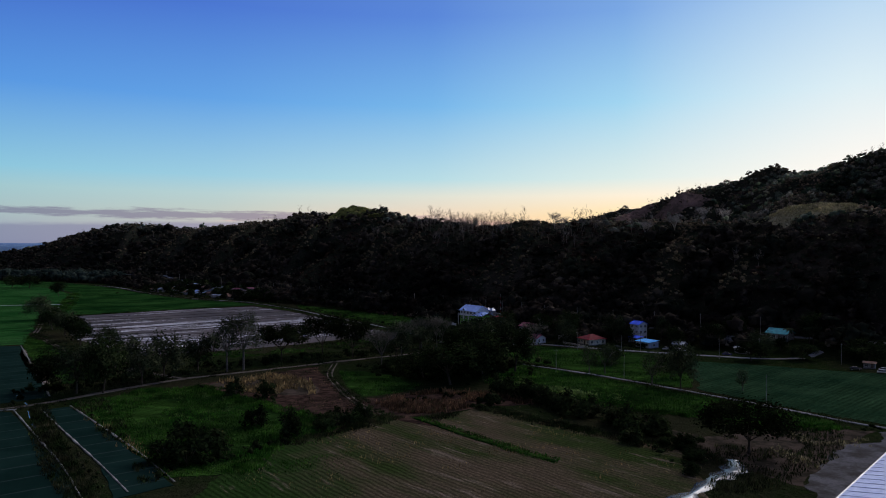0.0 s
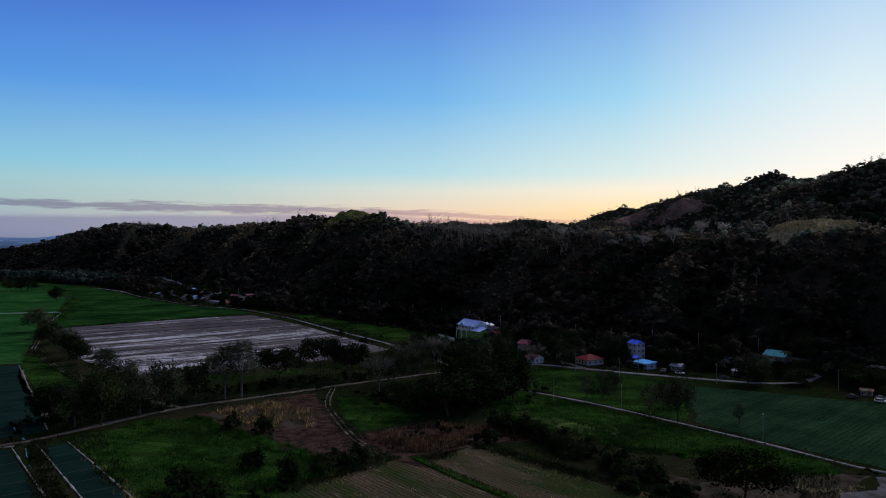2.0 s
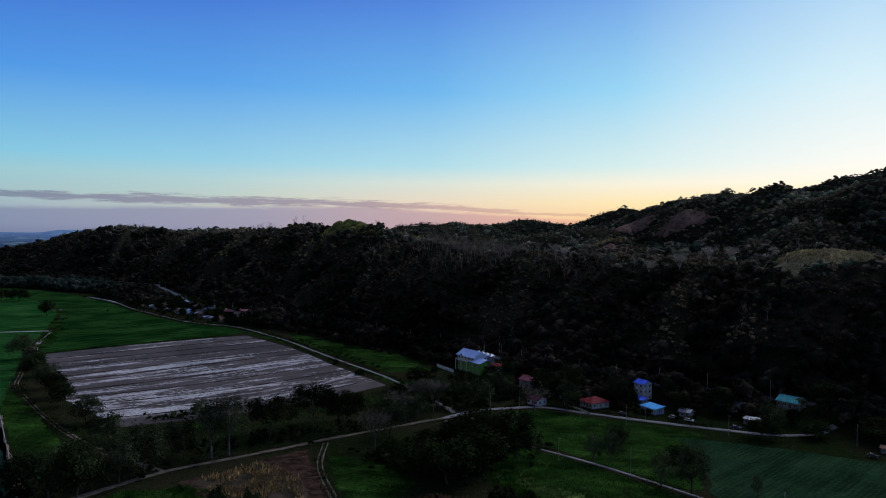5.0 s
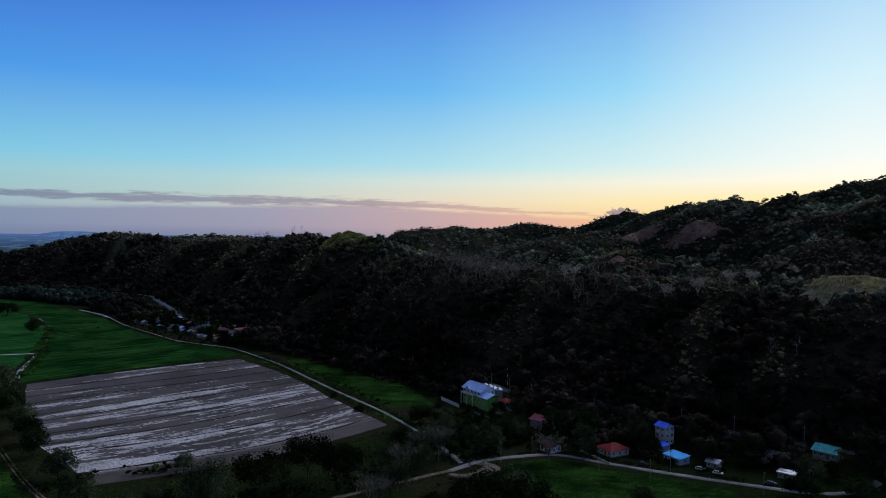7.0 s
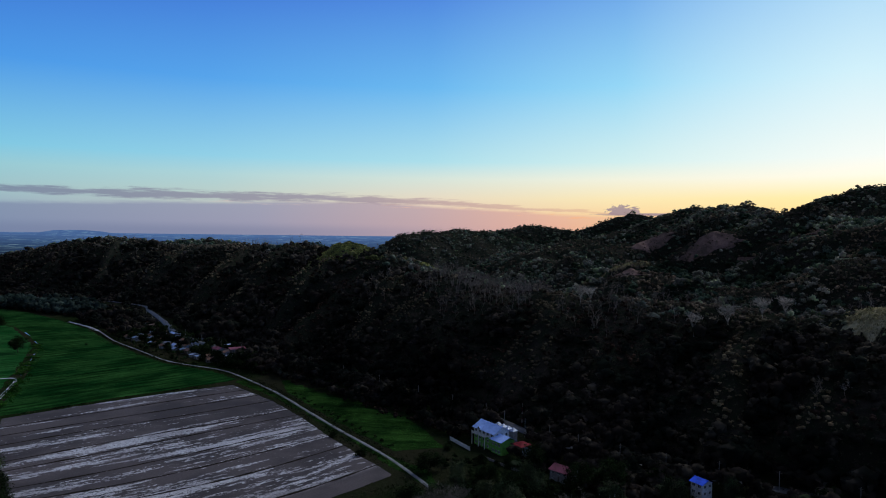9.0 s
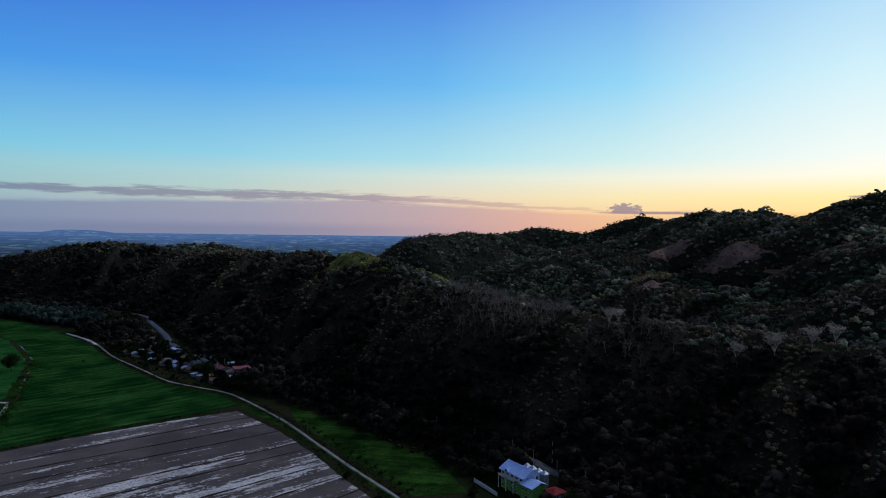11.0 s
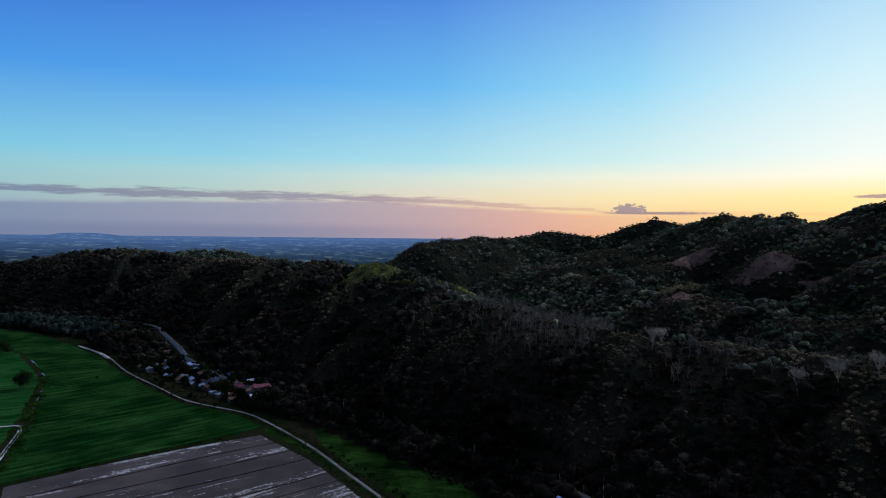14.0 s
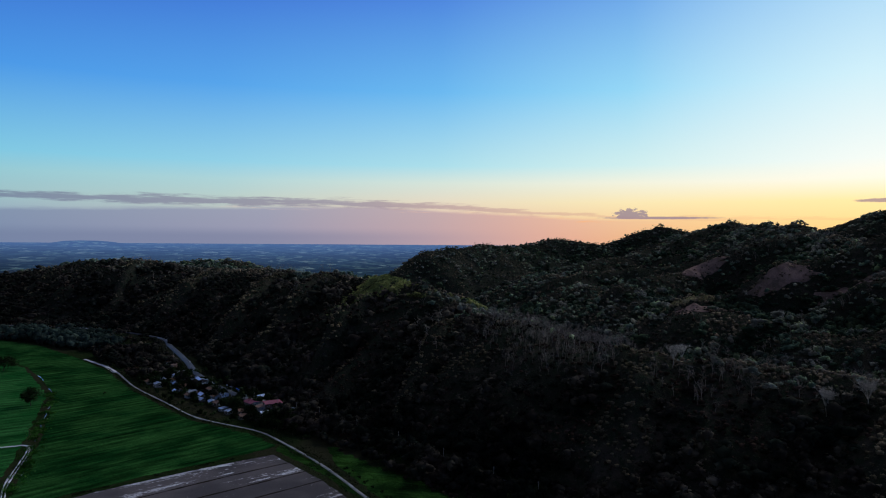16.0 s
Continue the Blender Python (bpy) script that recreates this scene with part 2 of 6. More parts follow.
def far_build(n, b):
    """Flat parcels, tree lines and glints; painted haze tints and glows bluer with distance."""
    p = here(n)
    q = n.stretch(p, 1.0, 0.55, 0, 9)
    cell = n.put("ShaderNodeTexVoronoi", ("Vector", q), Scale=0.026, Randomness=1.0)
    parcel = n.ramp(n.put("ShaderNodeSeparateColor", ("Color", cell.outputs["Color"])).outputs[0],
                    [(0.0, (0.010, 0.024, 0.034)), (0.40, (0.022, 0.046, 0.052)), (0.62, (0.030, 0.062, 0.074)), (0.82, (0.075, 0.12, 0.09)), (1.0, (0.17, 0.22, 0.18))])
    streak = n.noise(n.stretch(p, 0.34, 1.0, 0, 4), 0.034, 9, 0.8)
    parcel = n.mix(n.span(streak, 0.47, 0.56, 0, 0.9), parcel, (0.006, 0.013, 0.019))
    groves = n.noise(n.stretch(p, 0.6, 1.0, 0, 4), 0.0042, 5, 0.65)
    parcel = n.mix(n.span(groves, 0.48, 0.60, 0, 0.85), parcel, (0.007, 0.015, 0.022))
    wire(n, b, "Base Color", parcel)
    # air haze put in as a blue glow that grows with distance
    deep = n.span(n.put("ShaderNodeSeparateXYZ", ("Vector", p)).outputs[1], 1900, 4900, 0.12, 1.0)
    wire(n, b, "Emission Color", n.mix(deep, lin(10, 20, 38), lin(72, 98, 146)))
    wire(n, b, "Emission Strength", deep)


def mud_build(n, b):
    p = here(n)
    q = n.put("ShaderNodeTexCoord").outputs["UV"]
    streak = n.noise(n.stretch(q, 9.0, 72, 1), 1.0, 10, 0.74)
    band = n.noise(n.stretch(q, 0.9, 14, 1), 1.0, 3, 0.6)
    grit = n.noise(p, 0.45, 6, 0.7)
    mixed = n.math("ADD", streak, n.math("MULTIPLY", n.math("SUBTRACT", band, 0.5), 1.45))
    far_in = n.put("ShaderNodeSeparateXYZ", ("Vector", q)).outputs[1]
    mixed = n.math("ADD", mixed, n.span(far_in, 0.05, 0.75, 0.12, -0.08, smooth=False))
    mixed = n.math("ADD", mixed, n.math("MULTIPLY", n.math("SUBTRACT", grit, 0.5), 0.55))
    wet = n.math("MULTIPLY", n.span(mixed, 0.56, 0.61), n.span(far_in, 0.06, 0.10))
    wet = n.math("MULTIPLY", wet, n.span(n.noise(p, 1.1, 4, 0.75), 0.38, 0.54, 0.15, 1.0))
    fine = n.noise(p, 1.4, 5, 0.65)
    dark = n.mix(n.span(n.noise(p, 0.02, 3, 0.6), 0.4, 0.6), (0.050, 0.042, 0.043), (0.084, 0.069, 0.069))
    col = n.mix(wet, dark, n.mix(n.span(n.noise(p, 0.05, 4, 0.6), 0.4, 0.62), (0.54, 0.515, 0.525), (0.36, 0.335, 0.34)))
    col = n.mix(0.6, col, n.ramp(fine, [(0.3, (0.5, 0.5, 0.5)), (0.7, (1.4, 1.4, 1.4))]), "MULTIPLY")
    wire(n, b, "Base Color", col)
    wire(n, b, "Roughness", n.span(wet, 0, 1, 0.9, 0.5, smooth=False))
    bump(n, b, fine, 0.5, 0.08)


def stubble_build(n, b):
    """Harvested rows with green regrowth, bare tan streaks and dark damp ground."""
    p = here(n)
    q = n.stretch(p, 1, 1, 1, 64)
    wave = n.put("ShaderNodeTexWave", ("Vector", q), wave="Y", Scale=2 * math.pi / 1.3 / 20, Distortion=5.0, Detail=3.0)
    wave.inputs["Detail Scale"].default_value = 0.7
    broad = n.noise(n.stretch(q, 0.35, 1, 1), 0.05, 5, 0.62)
    col = n.mix(n.span(broad, 0.38, 0.60), (0.027, 0.042, 0.013), (0.080, 0.060, 0.040))
    x = n.put("ShaderNodeSeparateXYZ", ("Vector", p)).outputs[0]
    west = n.math("ADD", x, n.math("MULTIPLY", n.math("SUBTRACT", n.noise(p, 0.05, 4, 0.6), 0.5), 46))
    col = n.mix(n.span(west, 24, 4), col, (0.017, 0.040, 0.010))
    tan = n.span(n.noise(n.stretch(q, 0.05, 0.32, 1), 1.0, 6, 0.68), 0.56, 0.66)
    col = n.mix(n.math("MULTIPLY", tan, 0.8), col, (0.150, 0.116, 0.090))
    col = n.mix(n.math("MULTIPLY", wave.outputs[1], n.span(n.noise(p, 0.12, 4, 0.65), 0.3, 0.62, 0.0, 0.28)), col, (0.013, 0.016, 0.008))
    fine = n.noise(p, 1.9, 5, 0.7)
    col = n.mix(0.85, col, n.ramp(fine, [(0.3, (0.3, 0.3, 0.3)), (0.52, (0.95, 0.95, 0.95)), (0.72, (2.0, 1.95, 1.9))]), "MULTIPLY")
    wire(n, b, "Base Color", col)
    bump(n, b, n.math("ADD", wave.outputs[1], fine), 0.5, 0.25)


def net_build(n, b):
    """Dark shade netting with sagging seams."""
    p = here(n)
    q = n.stretch(p, 1, 1, 1, 66)
    col = n.mix(n.span(n.noise(p, 0.06, 4, 0.6), 0.35, 0.65), (0.0050, 0.0165, 0.0140), (0.0085, 0.0245, 0.0205))
    seam = n.put("ShaderNodeTexWave", ("Vector", q), wave="X", Scale=2 * math.pi / 9.0 / 20, Distortion=0.5, Detail=1.0)
    col = n.mix(n.span(seam.outputs[1], 0.985, 1.0, 0, 0.3), col, (0.06, 0.085, 0.08))
    col = n.mix(n.span(n.noise(n.stretch(q, 0.5, 0.06, 1), 1.0, 4, 0.6), 0.6, 0.75, 0, 0.35), col, (0.03, 0.05, 0.045))
    wire(n, b, "Base Color", col)
    bump(n, b, n.noise(n.stretch(q, 0.4, 0.1, 1), 1.0, 3), 0.3, 0.3)


def roof_build(a, b_, pitch=0.8, metal=0.0):
    def build(n, b):
        p = n.put("ShaderNodeTexCoord").outputs["Object"]
        wave = n.put("ShaderNodeTexWave", ("Vector", p), wave="X", Scale=2 * math.pi / pitch / 20)
        col = n.mix(n.span(n.noise(p, 0.5, 4, 0.6), 0.4, 0.68), a, b_)
        wire(n, b, "Base Color", col)
        b.inputs["Metallic"].default_value = metal
        bump(n, b, wave.outputs[1], 0.5, 0.06)

    return build


GROUND = material("ground_soil", ground_build, 1.0, 0.0)
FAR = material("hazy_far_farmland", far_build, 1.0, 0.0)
MUD = material("wet_mud", mud_build, 0.8, 0.12)
DUST = two_tone("dusty_road", (0.175, 0.155, 0.140), (0.075, 0.066, 0.055), 0.22, 1.8, 0.95)
CONCRETE = two_tone("concrete", (0.24, 0.24, 0.25), (0.15, 0.15, 0.155), 0.12, 3.0, 0.85)
ASPHALT = two_tone("asphalt", (0.050, 0.052, 0.058), (0.075, 0.077, 0.082), 0.1, 5.0, 0.6, 0.02, 0.3)
SOIL = two_tone("red_soil", (0.066, 0.040, 0.031), (0.020, 0.013, 0.011), 0.30, 1.1, 0.97, 0.35)
STUBBLE = material("stubble_rows", stubble_build, 1.0, 0.0)
BARE_EARTH = two_tone("bare_hill_earth", (0.235, 0.150, 0.125), (0.115, 0.082, 0.066), 0.09, 0.6, 0.97, 0.6)
DRYCORN = two_tone("dry_corn_soil", (0.074, 0.056, 0.045), (0.024, 0.022, 0.016), 0.22, 1.2, 0.97, 0.25)
YARD = two_tone("dull_yard_concrete", (0.115, 0.115, 0.125), (0.055, 0.052, 0.050), 0.18, 1.6, 0.9)
DARK_SOIL = two_tone("damp_dark_soil", (0.016, 0.013, 0.011), (0.030, 0.024, 0.020), 0.3, 1.5, 0.95, 0.15)
PALE_EARTH = two_tone("trodden_pale_earth", (0.17, 0.145, 0.125), (0.080, 0.070, 0.056), 0.35, 1.4, 0.97, 0.1)
SHEEN_WATER = material("shallow_water", lambda n, b: (wire(n, b, "Base Color", n.mix(n.noise(here(n), 0.6), (0.10, 0.12, 0.12), (0.22, 0.24, 0.24))), bump(n, b, n.noise(here(n), 2.0), 0.15, 0.05)), 0.18, 0.9)
KNOLL = two_tone("knoll_turf", (0.21, 0.225, 0.085), (0.085, 0.11, 0.042), 0.09, 0.6, 1.0, 0.9, 0.0)
PALE_KNOLL = two_tone("pale_knoll_turf", (0.46, 0.41, 0.26), (0.25, 0.23, 0.13), 0.16, 0.7, 1.0, 0.5, 0.0)
GREEN = rows_of("young_crop", (0.0065, 0.019, 0.0048), (0.023, 0.062, 0.012), 1.4, 28, stains=0.045, furrow=0.15)
RICE = rows_of("rice_green", (0.0045, 0.027, 0.0066), (0.020, 0.066, 0.016), 9.0, -33, stains=0.022, strength=0.4, furrow=0.65, streaks=1.0)
RICE_PALE = rows_of("pale_rice_green", (0.009, 0.056, 0.013), (0.024, 0.090, 0.024), 9.0, -20, stains=0.03, strength=0.4, furrow=0.5)
VEG = rows_of("vegetable_rows", (0.009, 0.028, 0.014), (0.021, 0.050, 0.024), 1.7, -28, stains=0.03, strength=0.6, furrow=0.55, streaks=0.4)
BED_EDGE = two_tone("pale_bed_edge", (0.30, 0.31, 0.30), (0.10, 0.10, 0.095), 0.5, 2.0, 0.8, 0.05)
PALE_CROP = foliage("pale_crop_leaves", (0.10, 0.17, 0.05), (0.15, 0.21, 0.07), (0.05, 0.11, 0.025), 0.12)
PADDY = material("seedling_net", net_build, 1.0, 0.0)
WATER = material("stream_water", lambda n, b: (wire(n, b, "Base Color", n.mix(n.noise(here(n), 0.6), (0.02, 0.03, 0.03), (0.05, 0.06, 0.05))), bump(n, b, n.noise(here(n), 2.0), 0.08, 0.05)), 0.06, 0.5)
# hilltop leaves are paler and bluer, open light and haze put into the colour
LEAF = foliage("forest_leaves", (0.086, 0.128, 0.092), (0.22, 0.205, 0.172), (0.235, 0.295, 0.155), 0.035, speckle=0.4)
# darker leaves for slopes turned from the light, shade put into the colour
LEAF_SHADED = foliage("shaded_slope_leaves", (0.012, 0.016, 0.012), (0.027, 0.022, 0.019), (0.072, 0.062, 0.048), 0.035, speckle=0.3)
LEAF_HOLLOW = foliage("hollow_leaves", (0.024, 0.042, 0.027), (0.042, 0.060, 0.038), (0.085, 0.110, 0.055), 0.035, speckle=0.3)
SPUR_SCRUB = foliage("spur_scrub_leaves", (0.115, 0.090, 0.060), (0.16, 0.13, 0.082), (0.07, 0.068, 0.04), 0.05, 0.8, speckle=0.3)
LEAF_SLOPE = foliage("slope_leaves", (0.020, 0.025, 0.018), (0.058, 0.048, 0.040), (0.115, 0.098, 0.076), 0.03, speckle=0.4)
LEAF_SUNLIT = foliage("sunlit_scrub_leaves", (0.13, 0.15, 0.050), (0.20, 0.20, 0.075), (0.09, 0.09, 0.045), 0.06, speckle=0.4)
LEAF_FLAT = foliage("riverside_leaves", (0.030, 0.048, 0.040), (0.044, 0.062, 0.052), (0.056, 0.070, 0.056), 0.03, speckle=0.4)
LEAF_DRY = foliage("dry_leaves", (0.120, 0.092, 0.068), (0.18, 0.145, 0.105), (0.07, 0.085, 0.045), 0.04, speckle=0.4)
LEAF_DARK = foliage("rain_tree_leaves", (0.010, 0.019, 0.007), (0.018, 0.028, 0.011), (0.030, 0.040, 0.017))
# near-black copy of the rain tree leaves, silhouette shade put into the colour
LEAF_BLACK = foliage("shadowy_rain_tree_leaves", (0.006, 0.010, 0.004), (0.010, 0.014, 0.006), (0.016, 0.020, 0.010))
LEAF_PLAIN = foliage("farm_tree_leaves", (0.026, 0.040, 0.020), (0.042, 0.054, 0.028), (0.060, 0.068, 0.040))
GRASS = foliage("grass_blades", (0.013, 0.056, 0.008), (0.032, 0.096, 0.014), (0.075, 0.130, 0.038), 0.09)
PALE_GRASS = foliage("pale_grass", (0.40, 0.35, 0.21), (0.27, 0.25, 0.13), (0.50, 0.43, 0.28), 0.1, 0.7)
HILL_GRASS = foliage("hilltop_grass", (0.18, 0.205, 0.07), (0.26, 0.27, 0.10), (0.09, 0.125, 0.042), 0.08, 0.9)
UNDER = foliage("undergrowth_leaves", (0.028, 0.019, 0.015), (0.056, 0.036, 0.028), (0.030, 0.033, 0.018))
STRAW = foliage("dry_stalks", (0.26, 0.19, 0.09), (0.19, 0.13, 0.06), (0.30, 0.24, 0.13), 0.3)
DRY_WEEDS = foliage("dry_bank_weeds", (0.13, 0.075, 0.045), (0.085, 0.052, 0.034), (0.06, 0.060, 0.028), 0.25)
WEEDS = foliage("roadside_weeds", (0.014, 0.028, 0.009), (0.036, 0.036, 0.020), (0.045, 0.060, 0.024), 0.15)
BARK = two_tone("bark", (0.085, 0.068, 0.052), (0.055, 0.045, 0.036), 0.8, 6.0, 0.95, 0.05)
PALE_BARK = two_tone("pale_bark", (0.50, 0.45, 0.39), (0.34, 0.30, 0.26), 0.8, 6.0, 0.92, 0.03)
TWIGS = two_tone("grey_twigs", (0.33, 0.27, 0.225), (0.16, 0.13, 0.11), 0.05, 1.0, 0.95, 0)
FARM_BARK = two_tone("grey_farm_bark", (0.17, 0.15, 0.13), (0.09, 0.08, 0.07), 0.8, 6.0, 0.92, 0.03)


# ---- the lie of the land ----
def mesh_of(name, verts, faces, mats, smooth=False, slots=None):
    """A mesh from arrays; faces: an (n, k) array of corners."""
    verts, faces = np.asarray(verts, np.float32), np.asarray(faces, np.int32)
    me = bpy.data.meshes.new(name)
    me.vertices.add(len(verts))
    me.vertices.foreach_set("co", verts.ravel())
    n, k = faces.shape
    me.loops.add(n * k)
    me.loops.foreach_set("vertex_index", faces.ravel())
    me.polygons.add(n)
    me.polygons.foreach_set("loop_start", np.arange(n, dtype=np.int32) * k)
    if smooth:
        me.polygons.foreach_set("use_smooth", np.ones(n, bool))
    for m in mats if isinstance(mats, (list, tuple)) else [mats]:
        me.materials.append(m)
    if slots is not None:
        me.polygons.foreach_set("material_index", np.asarray(slots, np.int32))
    me.update(calc_edges=True)
    return me


def lattice(x, y, seed):
    """Smooth value noise in -1..1 on a unit lattice."""
    xi, yi = np.floor(x).astype(np.int64), np.floor(y).astype(np.int64)
    fx, fy = x - xi, y - yi
    fx, fy = fx * fx * (3 - 2 * fx), fy * fy * (3 - 2 * fy)

    def rnd(i, j):
        h = (i * 374761393 + j * 668265263 + seed * 974634777) & 0x7FFFFFFF
        h = ((h ^ (h >> 13)) * 1274126177) & 0x7FFFFFFF
        return ((h ^ (h >> 16)) & 0xFFFF) / 32767.5 - 1

    a = rnd(xi, yi) * (1 - fx) + rnd(xi + 1, yi) * fx
    b = rnd(xi, yi + 1) * (1 - fx) + rnd(xi + 1, yi + 1) * fx
    return a * (1 - fy) + b * fy


def rough_noise(x, y, size, seed, octaves=4):
    total, gain = np.zeros_like(x, dtype=float), 1.0
    for k in range(octaves):
        total += gain * lattice(x / size * 2**k + 17.3 * k, y / size * 2**k - 9.1 * k, seed + k)
        gain *= 0.5
    return total


def step(a, b, v):
    u = np.clip((v - a) / (b - a), 0, 1)
    return u * u * (3 - 2 * u)


# Crest lines: x, y, height, width of the slope on the plain's side and on the far side.
ESCARPMENT = [(640, 40, 66, 130, 200), (430, 255, 67, 130, 160), (345, 373, 69, 128, 160), (318, 440, 68, 128, 160), (285, 500, 69, 124, 160),
              (226, 580, 68, 122, 150), (192, 660, 71, 135, 160), (152, 800, 80, 165, 190), (100, 905, 97, 178, 190), (15, 1170, 91, 185, 240),
              (-120, 1400, 87, 195, 280), (-240, 1500, 94, 205, 280), (-330, 1640, 86, 190, 260), (-466, 1938, 70, 170, 260),
              (-632, 2084, 42, 150, 220), (-780, 2240, 8, 120, 160)]
RIDGES = [
    ESCARPMENT,
    [(900, 150, 150, 420, 400), (640, 330, 138, 330, 300), (535, 540, 127, 230, 260), (590, 746, 133, 210, 260), (700, 950, 145, 260, 300),
     (786, 1095, 153, 280, 300), (862, 1255, 168, 320, 300), (985, 1520, 170, 340, 300), (1047, 1907, 140, 340, 300)],
    [(1500, 700, 290, 500, 400), (1200, 1000, 238, 420, 400), (1125, 1190, 208, 380, 400), (1140, 1330, 185, 340, 400)],
    [(1130, 1850, 150, 260, 260), (1047, 1907, 172, 90, 120), (900, 1960, 130, 260, 240), (790, 2019, 143, 200, 200), (640, 1960, 122, 260, 220),
     (480, 1830, 119, 240, 200), (318, 1690, 110, 150, 150), (262, 1655, 70, 110, 110)],
    [(0, 1380, 84, 160, 200), (-145, 1617, 88, 170, 200), (-260, 1780, 74, 150, 180)],
    [(590, 746, 130, 100, 100), (489, 782, 122, 85, 85), (430, 806, 72, 50, 55), (396, 820, 62, 45, 50)],
    [(786, 1095, 140, 170, 170), (600, 1120, 112, 120, 120), (462, 1165, 82, 110, 110)],
    [(640, 985, 134, 120, 130), (540, 1002, 112, 90, 90), (457, 965, 96, 70, 70), (395, 945, 78, 60, 60)],
    [(985, 1520, 150, 200, 200), (760, 1480, 118, 160, 160), (560, 1420, 92, 140, 140)],
    [(535, 540, 122, 90, 90), (480, 680, 100, 80, 80), (420, 690, 76, 70, 70)],
    [(440, 460, 64, 140, 200), (400, 700, 70, 140, 220), (405, 900, 72, 150, 260), (430, 1150, 74, 160, 300), (460, 1400, 78, 160, 300)],
]
# Sharp spurs that run from the crest down to the plain.
SPURS = [
    [(-238, 1470, 8), (-243, 1400, 22), (-250, 1340, 16), (-262, 1310, 2)],
    [(-108, 1330, 6), (-132, 1262, 19), (-158, 1205, 14), (-170, 1180, 2)],
    [(0, 1150, 7), (-34, 1077, 22), (-58, 1012, 17), (-82, 985, 2)],
    [(50, 1010, 6), (18, 960, 19), (-12, 912, 14), (-30, 892, 2)],
    [(88, 870, 6), (56, 830, 20), (32, 806, 15), (16, 792, 2)],
    [(132, 760, 5), (112, 722, 13), (88, 690, 10), (76, 678, 2)],
    [(216, 590, 3), (196, 556, 9), (176, 530, 7), (162, 518, 2)],
    [(288, 470, 3), (262, 446, 8), (238, 424, 7), (220, 408, 2)],
]
HIGHWAY = [(-420, 1330, 8), (-250, 1240, 9), (-150, 1130, 10), (-126, 1061, 9), (-99, 971, 8), (-75, 880, 7.5), (-40, 800, 7), (-2, 742, 6.5), (26, 712, 6), (72, 640, 6),
           (112, 560, 6), (142, 505, 6), (152, 471, 6), (166, 439, 5.5), (192, 405, 5), (225, 375, 5), (262, 330, 5), (330, 240, 5), (420, 130, 5)]


def along(px, py, line):
    """For every place: distance to a line, the side (+ left) and the interpolated rest of the columns."""
    best = np.full(px.shape, 1e9)
    side = np.zeros(px.shape)
    rest = [np.zeros(px.shape) for _ in line[0][2:]]
    for a, b in zip(line, line[1:]):
        dx, dy = b[0] - a[0], b[1] - a[1]
        t = np.clip(((px - a[0]) * dx + (py - a[1]) * dy) / (dx * dx + dy * dy), 0, 1)
        d = np.hypot(px - a[0] - t * dx, py - a[1] - t * dy)
        near = d < best
        best = np.where(near, d, best)
        side = np.where(near, np.sign(dx * (py - a[1]) - dy * (px - a[0])), side)
        for k, r in enumerate(rest):
            rest[k] = np.where(near, a[2 + k] * (1 - t) + b[2 + k] * t, r)
    return best, side, rest


def spur_of(px, py):
    """Spurs and gullies down the plain-side slope, and where they show."""
    d, side, (z, wf, wb) = along(px, py, ESCARPMENT)
    run = -0.46 * px + 0.89 * py + 14 * rough_noise(px, py, 60, 91, 2)
    spur = 0.55 - np.abs(lattice(run / 42, d / 160, 92)) + 0.35 * lattice(run / 15, d / 60, 93)
    return spur, step(0.10, 0.35, d / wf) * step(0.95, 0.65, d / wf) * (side > 0)


def on_spur(px, py):
    """How near a place is to the back of a spur, 0 to 1, and the spur's lift there."""
    near, lift = np.zeros(px.shape), np.zeros(px.shape)
    wander = 5 * rough_noise(px, py, 26, 95, 2)
    for line in SPURS:
        d, _, (z,) = along(px + wander, py - wander, line)
        k = np.exp(-((d / 15.0) ** 2))
        near, lift = np.maximum(near, np.exp(-((d / 9.0) ** 2))), np.maximum(lift, z * k - 0.35 * z * np.exp(-(((d - 27) / 13.0) ** 2)))
    return near, lift


def height(px, py):
    px, py = np.asarray(px, float), np.asarray(py, float)
    wob = 0.14 * rough_noise(px, py, 90, 5, 3)
    total = np.zeros(px.shape)
    for line in RIDGES:
        d, side, (z, wf, wb) = along(px, py, line)
        w = np.where(side > 0, wf, wb)
        u = np.clip(d / w * (1 + wob), 0, 1)
        f = z * (0.45 * (1 - u) + 0.55 * (0.5 + 0.5 * np.cos(np.pi * u)))
        total += np.maximum(f, 0) ** 5
    h = total**0.2
    h += step(4, 40, h) * (6.0 * rough_noise(px, py, 85, 11, 3) + 2.0 * rough_noise(px, py, 22, 23, 2) - 1.5 * np.abs(rough_noise(px, py, 120, 31, 2)))
    edge, mask = spur_of(px, py)
    h += 14.0 * edge * mask + step(6, 22, h) * on_spur(px, py)[1]
    lump = np.exp(-(((px - 112) / 34) ** 2 + ((py - 905) / 26) ** 2))
    h += (6 + 7.0 * np.abs(lattice(px / 15.0, py / 12.0, 18)) + 1.2 * lattice(px / 4.0, py / 4.0, 19)) * lump + 9 * np.exp(-(((px - 330) / 24) ** 2 + ((py - 408) / 32) ** 2))
    d, _, (zr,) = along(px, py, HIGHWAY)
    k = 1 - step(5.5, 24, d)
    h = h * (1 - k) + zr * k * step(20, 60, 60 - d)
    r = np.hypot(px, py - 100)
    h = np.maximum(h, 0) + 88 * step(2300, 5100, r)
    mesa = np.exp(-(((px + 1090) / 180) ** 4)) * np.exp(-(((py - 4650) / 150) ** 2))
    return h + 24 * mesa


def lines_of(parts):
    out = [np.arange(a, b, s) for a, b, s in parts]
    return np.concatenate(out + [[parts[-1][1]]])


